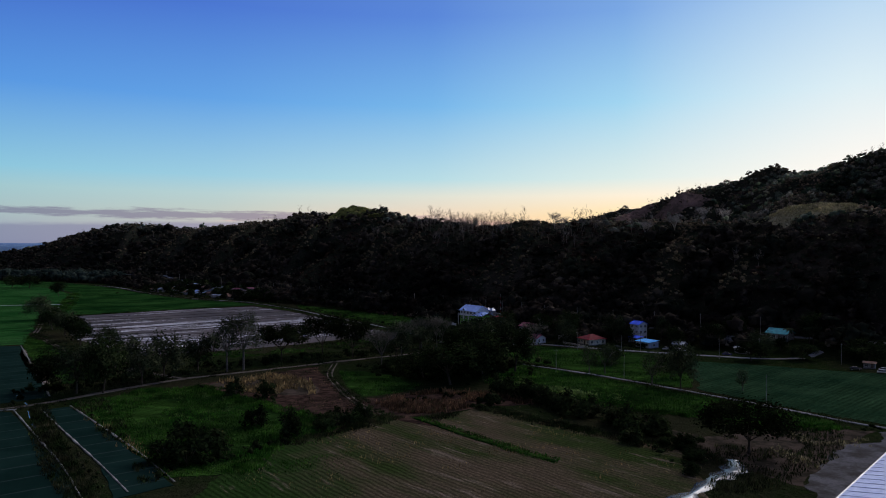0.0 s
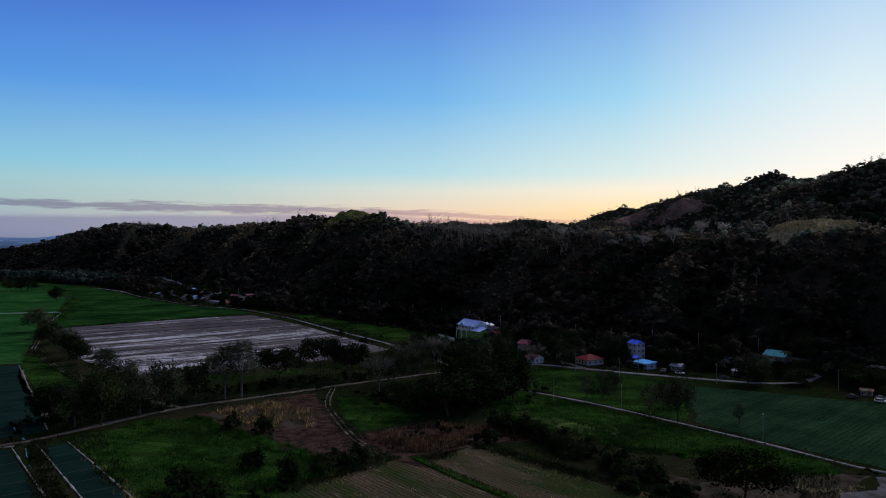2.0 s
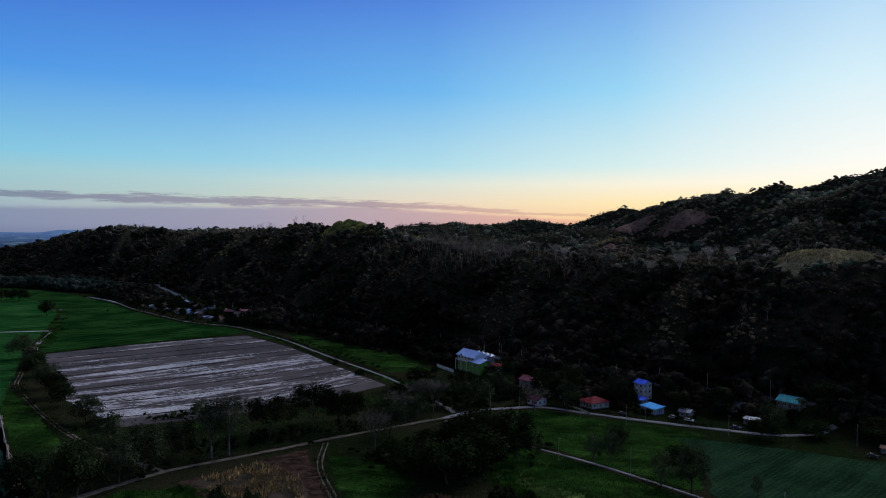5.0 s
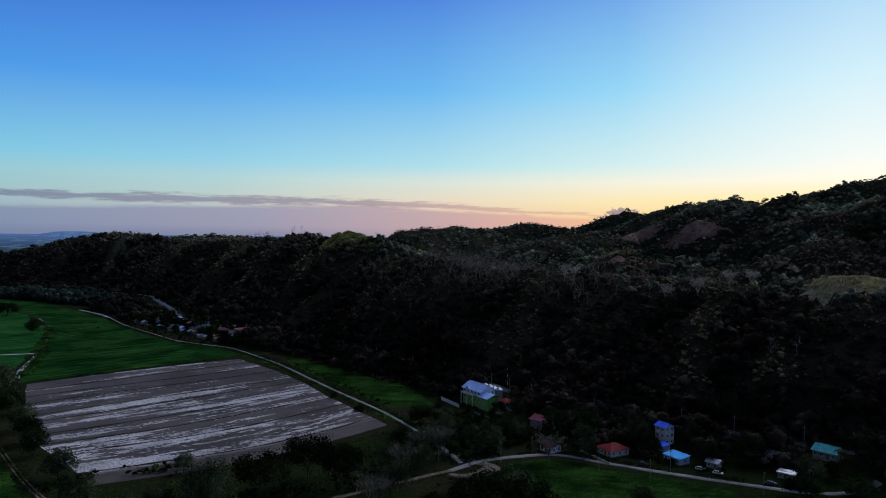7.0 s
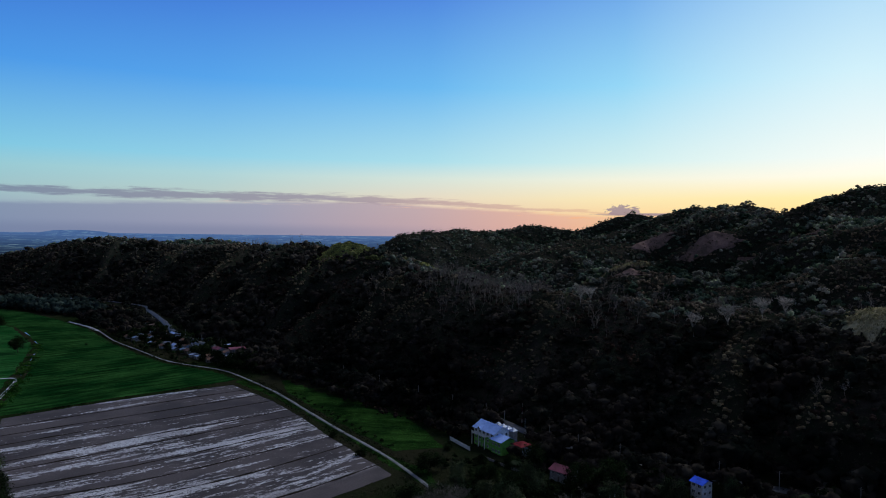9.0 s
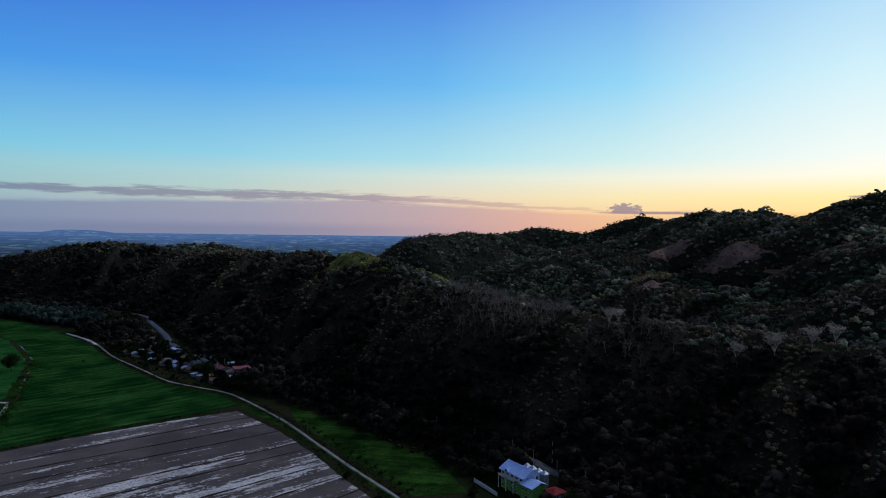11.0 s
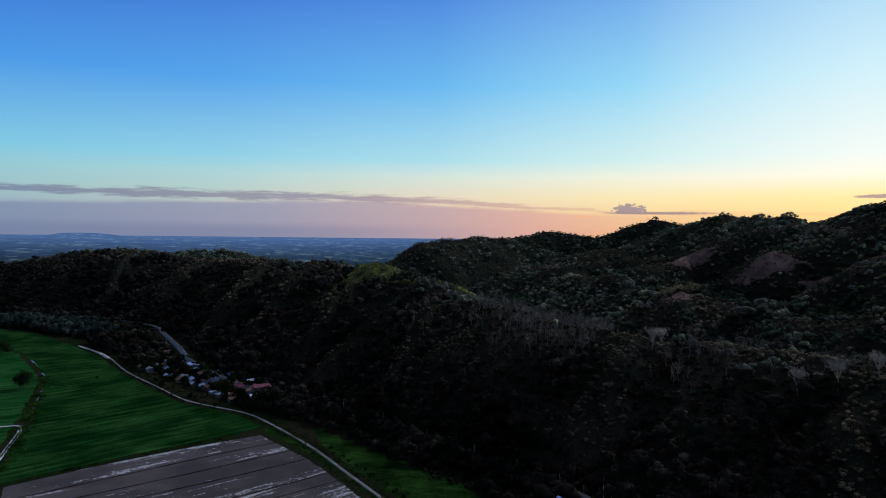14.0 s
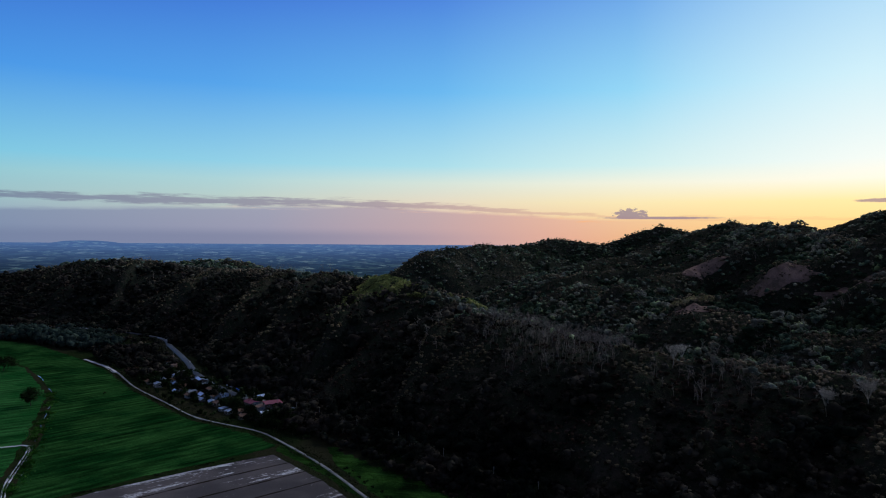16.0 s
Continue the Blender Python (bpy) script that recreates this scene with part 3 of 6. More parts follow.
gx = lines_of([(-5200, -1200, 160), (-1200, -420, 26), (-420, 700, 7), (700, 1500, 16), (1500, 5200, 160)])
gy = lines_of([(-2600, -200, 150), (-200, 300, 20), (300, 1000, 7), (1000, 2300, 13), (2300, 5200, 70)])
GX, GY = np.meshgrid(gx, gy)
GZ = height(GX, GY) - 26 * step(2250, 2500, GY)


def grid_faces(nx, ny):
    i = (np.arange(ny - 1)[:, None] * nx + np.arange(nx - 1)[None]).ravel()
    return np.stack([i, i + 1, i + nx + 1, i + nx], 1)


ground = new("ground", mesh_of("ground", np.stack([GX, GY, GZ], -1).reshape(-1, 3), grid_faces(len(gx), len(gy)), GROUND, True))
tagged(ground, "dry grassy plain rising into wooded hills", "ground", kind="structure")


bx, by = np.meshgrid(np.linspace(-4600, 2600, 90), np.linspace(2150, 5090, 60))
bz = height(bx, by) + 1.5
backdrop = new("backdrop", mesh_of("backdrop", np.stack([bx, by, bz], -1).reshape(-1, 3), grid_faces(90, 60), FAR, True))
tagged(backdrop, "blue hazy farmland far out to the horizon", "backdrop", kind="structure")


def inside(px, py, poly):
    hit = np.zeros(np.shape(px), bool)
    for (x0, y0), (x1, y1) in zip(poly, poly[1:] + poly[:1]):
        cross = ((y0 > py) != (y1 > py)) & (px < (x1 - x0) * (py - y0) / ((y1 - y0) or 1e-9) + x0)
        hit ^= cross
    return hit


# ---- roads and paths ----
def smooth_line(pts, gap):
    """A Catmull-Rom line through the points, at even small steps."""
    p = np.array([pts[0], *pts, pts[-1]], float)
    out = []
    for a, b, c, d in zip(p, p[1:], p[2:], p[3:]):
        n = max(2, int(np.hypot(*(c - b)[:2]) / gap))
        t = np.linspace(0, 1, n, endpoint=False)[:, None]
        out.append(0.5 * (2 * b + (c - a) * t + (2 * a - 5 * b + 4 * c - d) * t**2 + (3 * b - a - 3 * c + d) * t**3))
    return np.concatenate(out + [p[-1:]])


def ribbon(name, pts, width, mat, label, lift=0.06, gap=3.0, ragged=0.15, category="road", ups=None):
    line = smooth_line(pts, gap)
    way = np.gradient(line[:, :2], axis=0)
    way /= np.linalg.norm(way, axis=1)[:, None] + 1e-9
    out = np.stack([-way[:, 1], way[:, 0]], 1)
    s = np.arange(len(line)) * 0.37
    cross = []
    for k, f in enumerate((-1, -0.92, 0.0, 0.92, 1)):
        w = width / 2 * f * (1 + ragged * lattice(s + 31 * k * (k in (0, 4)), s * 0 + 7, 3))
        xy = line[:, :2] + out * w[:, None]
        z = (line[:, 2] if ups else height(xy[:, 0], xy[:, 1])) + (lift if abs(f) < 0.99 else -0.12)
        cross.append(np.column_stack([xy, z]))
    verts = np.stack(cross, 1).reshape(-1, 3)
    ob = new(name, mesh_of(name, verts, grid_faces(5, len(line)), mat, False))
    return tagged(ob, label, category, kind="structure")


FARM_ROAD = [(-215, 1042), (-171, 973), (-133, 880), (-96, 810), (-64, 752), (-20, 707), (-2, 675), (23, 617), (41, 563), (56, 518), (75, 464), (88, 410), (93, 374)]
ribbon("farm_road", FARM_ROAD, 2.2, CONCRETE, "pale dusty farm road along the fields", 0.10)
NEW_CONCRETE = two_tone("new_concrete", (0.52, 0.52, 0.54), (0.38, 0.38, 0.40), 0.2, 3.0, 0.8)
ribbon("new_road_stretch", [(-214, 1041), (-196, 1014), (-180, 988), (-164, 953)], 4.2, NEW_CONCRETE, "newly laid pale stretch of the farm road", 0.16, 2.0, 0.3)
MAIN_ROAD = [(86, 366), (100, 374), (117, 377), (138, 375), (154, 360), (175, 341), (196, 324), (212, 312), (226, 308), (244, 309)]
ribbon("village_road", MAIN_ROAD, 3.4, CONCRETE, "grey concrete road past the houses", 0.12)
CART_TRACK = [(95, 370), (62, 357), (34, 346), (13, 336), (-6, 328), (-26, 319), (-45, 303), (-62, 287), (-75, 280), (-110, 268)]
ribbon("cart_track", CART_TRACK, 2.8, PALE_EARTH, "beaten earth track between the fields", 0.08, 2.0, 0.35)
ribbon("field_path", [(104, 326), (109, 317), (124, 292), (136, 267), (151, 232), (159, 210), (166, 198), (190, 160), (210, 130)], 1.5, CONCRETE, "narrow concrete path along an irrigation ditch", 0.16)
for off in (-0.85, 0.85):
    ribbon("wheel_rut", [(-150 + off, 600), (-128 + off, 510), (-117 + off, 470), (-79 + off, 392), (-50 + off, 346), (-28 + off, 321)], 0.7, PALE_EARTH, "pale wheel rut of a farm track", 0.17, ragged=0.5)
    ribbon("wheel_rut", [(-146 + off, 600), (-153 + off, 626), (-157 + off, 656), (-161 + off, 686), (-166, 703)], 0.9, NEW_CONCRETE, "pale dusty wheel rut of a farm track", 0.22, ragged=0.5)
    ribbon("wheel_rut", [(31 + off, 340), (27 + off, 318), (27 + off, 300), (30 + off, 270), (33 + off, 257), (38 + off, 245)], 0.6, PALE_EARTH, "pale wheel rut of a farm track", 0.12, gap=1.5, ragged=0.8)
ribbon("wheel_rut", [(-25, 319), (-35, 331), (-53, 352)], 1.6, PALE_EARTH, "pale forking arm of the cart track", 0.07, ragged=0.6)
ribbon("wheel_rut", [(-164, 700), (-170, 704), (-179, 702), (-240, 699), (-330, 693)], 2.2, NEW_CONCRETE, "pale dusty track between green fields", 0.22, ragged=0.4)
ribbon("field_access", [(28, 275), (32, 256), (38, 246), (48, 234)], 4.5, SOIL, "worn red earth ramp into the field", 0.09)
hw = ribbon("highway", HIGHWAY, 6.5, ASPHALT, "dark asphalt highway at the foot of the hills", 0.25, 4.0, 0.02, ups=True)
ribbon("road_verge", [(86, 392), (95, 380), (104, 366), (92, 358), (84, 362)], 6.0, PALE_EARTH, "dusty widening at the road junction", 0.07, ragged=0.5)


# ---- fields: thin sheets of worked soil ----
def field(name, poly, mat, label, lift, wobble=1.0):
    edge = []
    for k, (a, b) in enumerate(zip(poly, poly[1:] + poly[:1])):
        n = max(2, int(math.dist(a, b) / 1.3))
        for i in range(n):
            t = i / n
            j = wobble * (rough_noise(np.array([k * 13.7 + t * n * 0.9]), np.array([2.5]), 4.0, 4, 3)[0]) if 0 < i else 0
            x, y = a[0] + (b[0] - a[0]) * t, a[1] + (b[1] - a[1]) * t
            d = math.dist(a, b)
            edge.append((x - (b[1] - a[1]) / d * j, y + (b[0] - a[0]) / d * j))
    bm = bmesh.new()
    top = [bm.verts.new((x, y, lift)) for x, y in edge]
    low = [bm.verts.new((x, y, -0.2)) for x, y in edge]
    cap = bm.faces.new(top)
    for i in range(len(top)):
        j = (i + 1) % len(top)
        bm.faces.new((top[i], low[i], low[j], top[j]))
    bmesh.ops.recalc_face_normals(bm, faces=bm.faces)
    bmesh.ops.triangulate(bm, faces=[cap])
    me = bpy.data.meshes.new(name)
    bm.to_mesh(me)
    bm.free()
    me.materials.append(mat)
    return tagged(new(name, me), label, "field", kind="structure")


RICE_POLY = [(-141, 587), (-78, 625), (-14, 659), (-6, 668), (-24, 700), (-68, 745), (-100, 803), (-137, 876), (-176, 968), (-222, 1048), (-290, 1150), (-370, 1230), (-430, 1210), (-330, 1090), (-258, 1000), (-194, 862), (-164, 726)]
RICE_WEST = [(-420, 560), (-160, 640), (-172, 715), (-200, 860), (-262, 1000), (-335, 1095), (-440, 1220), (-620, 1250), (-640, 700)]
STRIP = [(79, 474), (106, 474), (100, 538), (84, 580), (60, 645), (28, 656), (30, 620), (47, 565), (62, 520)]
GREEN_WEST = [(-54, 286), (-40, 296), (-20, 302), (-10, 284), (6, 260), (20, 238), (6, 226), (-1, 205), (-16, 205), (-34, 245)]
CORN = [(-16, 307), (-2, 315), (8, 323), (20, 300), (20, 280), (8, 283), (-6, 291)]
SMALL_GREEN = [(31, 324), (40, 320), (55, 300), (58, 290), (45, 276), (33, 274), (30, 292)]
BROWN = [(-22, 150), (-10, 192), (1, 220), (16, 231), (28, 237), (37, 244), (48, 241), (64, 249), (82, 222), (98, 196), (92, 182), (84, 165), (80, 140), (60, 120), (10, 125)]
EAST_GREEN = [(104, 322), (90, 300), (84, 282), (98, 256), (112, 234), (130, 212), (150, 205), (156, 212), (148, 232), (134, 264), (121, 291)]
GRASS_MEADOW = [(112, 322), (106, 350), (108, 366), (118, 371), (136, 369), (150, 354), (173, 334), (186, 318), (170, 300), (146, 262), (138, 267), (126, 292)]
VEG_POLY = [(172, 318), (196, 300), (240, 262), (290, 215), (250, 150), (205, 140), (168, 200), (154, 232), (146, 258), (170, 298)]
MUD_WEST = [(-52, 378), (-95, 446), (-118, 512), (-139, 583)]
MUD_EAST = [(76, 438), (56, 497), (38, 555), (19, 603), (-6, 652)]


def mud_at(u, v):
    """A place of the mud field: u across from the west edge, v from the near edge to the far one."""
    a = [np.interp(v, np.linspace(0, 1, len(MUD_WEST)), [p[i] for p in MUD_WEST]) for i in (0, 1)]
    b = [np.interp(v, np.linspace(0, 1, len(MUD_EAST)), [p[i] for p in MUD_EAST]) for i in (0, 1)]
    return a[0] + (b[0] - a[0]) * u, a[1] + (b[1] - a[1]) * u - (16 * (1 - v) - 5) * np.sin(np.pi * u)


def mud_field():
    u, v = np.meshgrid(np.linspace(0, 1, 40), np.linspace(0, 1, 60))
    wob = 0.012 * rough_noise(u * 0 + 3, v * 60, 3, 6, 3)
    x, y = mud_at(u + np.where(u < 0.01, -wob, np.where(u > 0.99, wob, 0)), v)
    z = 0.06 + 0.03 * rough_noise(x, y, 6, 12, 2)
    z[0], z[-1], z[:, 0], z[:, -1] = -0.2, -0.2, -0.2, -0.2
    me = mesh_of("mud_field", np.stack([x, y, z], -1).reshape(-1, 3), grid_faces(40, 60), MUD, True)
    uv = me.uv_layers.new(name="UVMap")
    corner = np.zeros(len(me.loops), np.int32)
    me.loops.foreach_get("vertex_index", corner)
    uv.data.foreach_set("uv", np.stack([u.ravel()[corner], v.ravel()[corner]], 1).astype(np.float32).ravel())
    tagged(new("mud_field", me), "ploughed wet mud field with pale drying streaks", "field", kind="structure")


mud_field()
field("rice_field", RICE_POLY, RICE, "bright green rice field in long strips", 0.10)
field("rice_field", RICE_WEST, RICE_PALE, "green rice field beyond the canal", 0.10)
field("rice_field", [(-112, 432), (-122, 470), (-132, 515), (-150, 592), (-166, 650), (-420, 565), (-420, 440), (-200, 432)], RICE_PALE, "green rice field beside the farm track", 0.09)
field("grass_strip", STRIP, GREEN, "narrow green plot between the road and the woods", 0.07)
field("green_verge", [(-6, 657), (20, 608), (40, 557), (58, 500), (75, 449), (88, 415), (91, 440), (74, 470), (54, 520), (40, 564), (22, 618), (-2, 672)], GREEN, "weedy green verge beside the farm road", 0.03)
field("green_field", GREEN_WEST, GREEN, "lush green crop field", 0.10)
field("corn_field", CORN, DRYCORN, "harvested corn plot with dry stalks on red soil", 0.05)
field("green_plot", SMALL_GREEN, GREEN, "small green crop plot", 0.06)
field("stubble_field", BROWN, STUBBLE, "brown stubble field in faint rows", 0.05)
field("green_field", EAST_GREEN, GREEN, "green crop field beside a concrete path", 0.09)
field("meadow", GRASS_MEADOW, GREEN, "grassy green meadow below the houses", 0.08)
field("vegetable_field", VEG_POLY, VEG, "dark green vegetable field in rows", 0.10)
field("seedling_bed", [(-130, 430), (-112, 427), (-85, 355), (-63, 296), (-78, 288), (-115, 300), (-170, 330)], PADDY, "dark netted seedling bed", 0.10, 0.4)
field("seedling_bed", [(-60, 277), (-53, 280), (-36, 247), (-24, 223), (-14, 200), (-24, 195), (-31, 217), (-46, 248)], PADDY, "dark netted seedling bed", 0.10, 0.3)
field("seedling_bed", [(-71, 278), (-67, 276), (-53, 247), (-39, 218), (-28, 190), (-70, 170), (-130, 200), (-125, 268)], PADDY, "dark netted seedling bed", 0.10, 0.3)
TRACK_GREEN = [(-114, 436), (-99, 396), (-82, 356), (-64, 318), (-54, 322), (-60, 344), (-79, 384), (-97, 424), (-112, 458), (-124, 470)]
field("track_verge", TRACK_GREEN, GREEN, "grassy green verge beside the farm track", 0.05)
BANK = [(30, 271), (36, 271), (50, 276), (68, 273), (78, 264), (82, 250), (66, 250), (48, 243), (40, 246), (34, 256)]
field("red_bank", BANK, SOIL, "bare red earth bank with dry weeds", 0.07, 1.5)
field("red_bank", [(-19, 308), (0, 319), (24, 336), (26, 300), (28, 272), (34, 254), (22, 244), (8, 268), (-8, 284)], SOIL, "bare red earth round the corn plot", 0.045, 1.5)
field("concrete_yard", [(108, 170), (121, 180), (140, 192), (152, 193), (160, 199), (190, 176), (130, 130), (100, 150)], YARD, "grey concrete yard beside a metal roof", 0.06, 1.6)
field("rough_ground", [(103, 188), (102, 212), (103, 223), (113, 206), (132, 208), (152, 204), (158, 200), (140, 191), (121, 179), (108, 169)], DRYCORN, "dry weedy waste ground", 0.04, 1.5)
STREAM_LINE = [(70, 162), (80, 169), (87, 173.5), (92, 177), (98, 180), (103, 184), (105.5, 188)]
ribbon("stream", STREAM_LINE, 3.6, SHEEN_WATER, "shallow stream reflecting the bright sky", 0.12, 1.0, 0.8, "stream")
for a, b in (((-150, 640), (-153, 655)), ((-156, 668), (-158, 676)), ((-160, 688), (-163, 702)), ((-165, 712), (-166, 718)), ((-170, 738), (-174, 756)), ((-177, 772), (-181, 792)), ((-184, 806), (-186, 820)), ((-196, 862), (-206, 886)), ((-222, 925), (-236, 955))):
    ribbon("canal", [a, ((a[0] + b[0]) / 2 + 0.6, (a[1] + b[1]) / 2), b], 0.9, SHEEN_WATER, "open stretch of a narrow irrigation canal", 0.14, 2.0, 1.2, "canal")
ribbon("field_bund", [(44, 242), (52, 223), (61, 205), (66, 196)], 1.6, GREEN, "grassy bund across the stubble", 0.25, 2.0, 0.3, "bund")
for edge in ([(-60, 278), (-46, 248.5), (-31, 217.5), (-22, 198)], [(-53, 281), (-36, 248), (-24, 224), (-14, 202)], [(-67, 278), (-53, 248.5), (-39, 219), (-28, 192)], [(-112, 428), (-85, 356), (-63, 297)], [(-125, 270), (-98, 275), (-71, 279), (-67, 280)]):
    ribbon("bed_edging", edge, 0.42, BED_EDGE, "pale earth edging along the seedling beds", 0.22, 1.2, 0.6, "edging")
for bit in ([(-74, 302), (-72, 298), (-70, 294)], [(-67.5, 289), (-66, 286)], [(-63, 277), (-61, 271), (-59.5, 267)], [(-57, 260), (-55, 256)]):
    ribbon("ditch", bit, 0.55, WATER, "narrow ditch with open water between the beds", 0.12, 1.2, 0.35, "ditch")
ribbon("ditch_bank", [(-106, 412), (-97, 384), (-84, 352), (-67, 312)], 2.6, PALE_EARTH, "trodden bank along the seedling bed", 0.10, 1.5, 0.45, "bank")
for k in range(1, 10):
    v = k / 10 + (0.012, -0.02, 0.015, 0.0, -0.012)[k % 5]
    line = [tuple(float(c) for c in mud_at(u, v + 0.006 * math.sin(5 * u + k))) for u in np.linspace(0.005, 0.995, 9)]
    ribbon("field_bund", line, 1.0, DARK_SOIL, "low dark earth bund across the mud", 0.2, 2.5, 0.8, "bund")


# ---- trees ----
def quads_of(centres, sizes, rng, core, loose=0.55):
    """Bent leaf clumps, one quad each, lying over the crown about its core."""
    n = len(centres)
    out = centres - core
    out = out / (np.linalg.norm(out, axis=1)[:, None] + 1e-9) + rng.normal(size=(n, 3)) * loose + [0, 0, 0.25]
    out /= np.linalg.norm(out, axis=1)[:, None] + 1e-9
    a = np.cross(out, rng.normal(size=(n, 3)))
    a /= np.linalg.norm(a, axis=1)[:, None] + 1e-9
    b = np.cross(out, a)
    s = sizes[:, None] * 0.5
    k = rng.uniform(0.55, 1.1, (n, 1))
    v = np.stack([centres - a * s, centres - b * s * k, centres + a * s * rng.uniform(0.6, 1.1, (n, 1)), centres + b * s * k], 1)
    return v.reshape(-1, 3), np.arange(4 * n).reshape(n, 4)


def limb(a, b, ra, rb, sides=4):
    a, b = np.array(a, float), np.array(b, float)
    w = (b - a) / (np.linalg.norm(b - a) + 1e-9)
    u = np.cross(w, (0.3, 0.9, 0.2))
    u /= np.linalg.norm(u)
    v = np.cross(w, u)
    t = np.arange(sides) * 2 * np.pi / sides
    ring = np.cos(t)[:, None] * u + np.sin(t)[:, None] * v
    verts = np.concatenate([a + ring * ra, b + ring * rb])
    i = np.arange(sides)
    return verts, np.stack([i, (i + 1) % sides, (i + 1) % sides + sides, i + sides], 1)


def join(parts):
    vs, fs, n = [], [], 0
    for v, f in parts:
        vs.append(v)
        fs.append(f + n)
        n += len(v)
    return np.concatenate(vs), np.concatenate(fs)


def skeleton_of(rng, h, spread, r, bole=0.35, limbs=6, twigs=3, lean=0.1, sides=5, droop=0.0):
    """Trunk and limbs of a tree of height h; also gives the twig ends."""
    parts, ends = [], []
    fork = np.array([rng.normal() * lean * h * 0.2, rng.normal() * lean * h * 0.2, h * bole])
    parts.append(limb((0, 0, -0.4), fork * 0.5, r, r * 0.8, sides))
    parts.append(limb(fork * 0.5, fork, r * 0.8, r * 0.68, sides))
    for k in range(limbs):
        ang = 2 * np.pi * (k + rng.uniform(-0.3, 0.3)) / limbs
        out = spread * rng.uniform(0.45, 0.85)
        mid = fork + np.array([np.cos(ang) * out * 0.5, np.sin(ang) * out * 0.5, (h - fork[2]) * rng.uniform(0.35, 0.6)])
        end = fork + np.array([np.cos(ang) * out, np.sin(ang) * out, (h - fork[2]) * rng.uniform(0.7, 0.98) - droop * h])
        parts += [limb(fork, mid, r * 0.5, r * 0.32, 4), limb(mid, end, r * 0.32, r * 0.1, 4)]
        ends.append(end)
        for _ in range(twigs):
            base = mid + (end - mid) * rng.uniform(0, 0.8)
            tip = base + np.array([rng.normal() * spread * 0.28, rng.normal() * spread * 0.28, abs(rng.normal()) * h * 0.12 + 0.3])
            parts.append(limb(base, tip, r * 0.18, r * 0.05, 3) if sides < 4 else limb(base, tip, r * 0.18, r * 0.05, 4))
            ends.append(tip)
    return parts, np.array(ends)


def crown_of(rng, h, spread, low, clumps, leaves, size, top_flat=0.0, loose=0.20):
    """Clumps of leaves over an uneven dome from low to h."""
    c = []
    for _ in range(clumps):
        ang, u = rng.uniform(0, 2 * np.pi), rng.uniform(0, 1)
        rad = spread * (0.35 + 0.6 * rng.uniform() ** 0.5) * (1 - (0.55 - 0.4 * top_flat) * u)
        c.append((np.cos(ang) * rad, np.sin(ang) * rad, low + (h - low) * (0.15 + 0.85 * u * (1 - (1 - top_flat) * (rad / spread) ** 2 * 0.4))))
    c = np.array(c)
    pick = rng.integers(0, clumps, leaves)
    off = rng.normal(size=(leaves, 3)) * [spread * loose, spread * loose, (h - low) * 0.11]
    core = c[pick] * [0.6, 0.6, 1] - [0, 0, (h - low) * 0.22]
    return quads_of(c[pick] + off, rng.uniform(0.6, 1.3, leaves) * size, rng, core)


def tree_thing(name, label, h, spread, leaf_mat, bark, seed, style="round", leaves=900, size=0.75, category="tree"):
    rng = np.random.default_rng(seed)
    root = tagged(new(name), label, category)
    bole = {"round": 0.3, "umbrella": 0.32, "tall": 0.42, "bare": 0.35, "bush": 0.12}[style]
    parts, ends = skeleton_of(rng, h * (0.9 if style != "umbrella" else 0.85), spread, 0.014 * h + 0.04 if style == "bare" else 0.022 * h + 0.06, bole, {"bush": 5, "bare": 11}.get(style, 7), 6 if style == "bare" else 3, sides=7)
    if style == "bare":
        more = []
        for e in ends:
            for _ in range(6):
                tip = e + np.array([rng.normal() * 1.0, rng.normal() * 1.0, rng.uniform(-0.2, 1.7)])
                more.append(limb(e - rng.uniform(0, 0.4) * np.array([0, 0, 1.0]), tip, 0.055, 0.03, 3))
        parts += more
    t = new("trunk", mesh_of("trunk", *join(parts), bark))
    t.parent = root
    low = {"round": 0.28, "umbrella": 0.54, "tall": 0.35, "bare": 0.5, "bush": 0.05}[style]
    v, f = crown_of(rng, h, spread, h * low, {"round": 42, "umbrella": 120, "tall": 34, "bare": 18, "bush": 18}[style], leaves, size, 0.9 if style == "umbrella" else 0.2, 0.11 if style == "umbrella" else 0.17)
    c = new("crown", mesh_of("crown", v, f, leaf_mat))
    c.parent = root
    return root


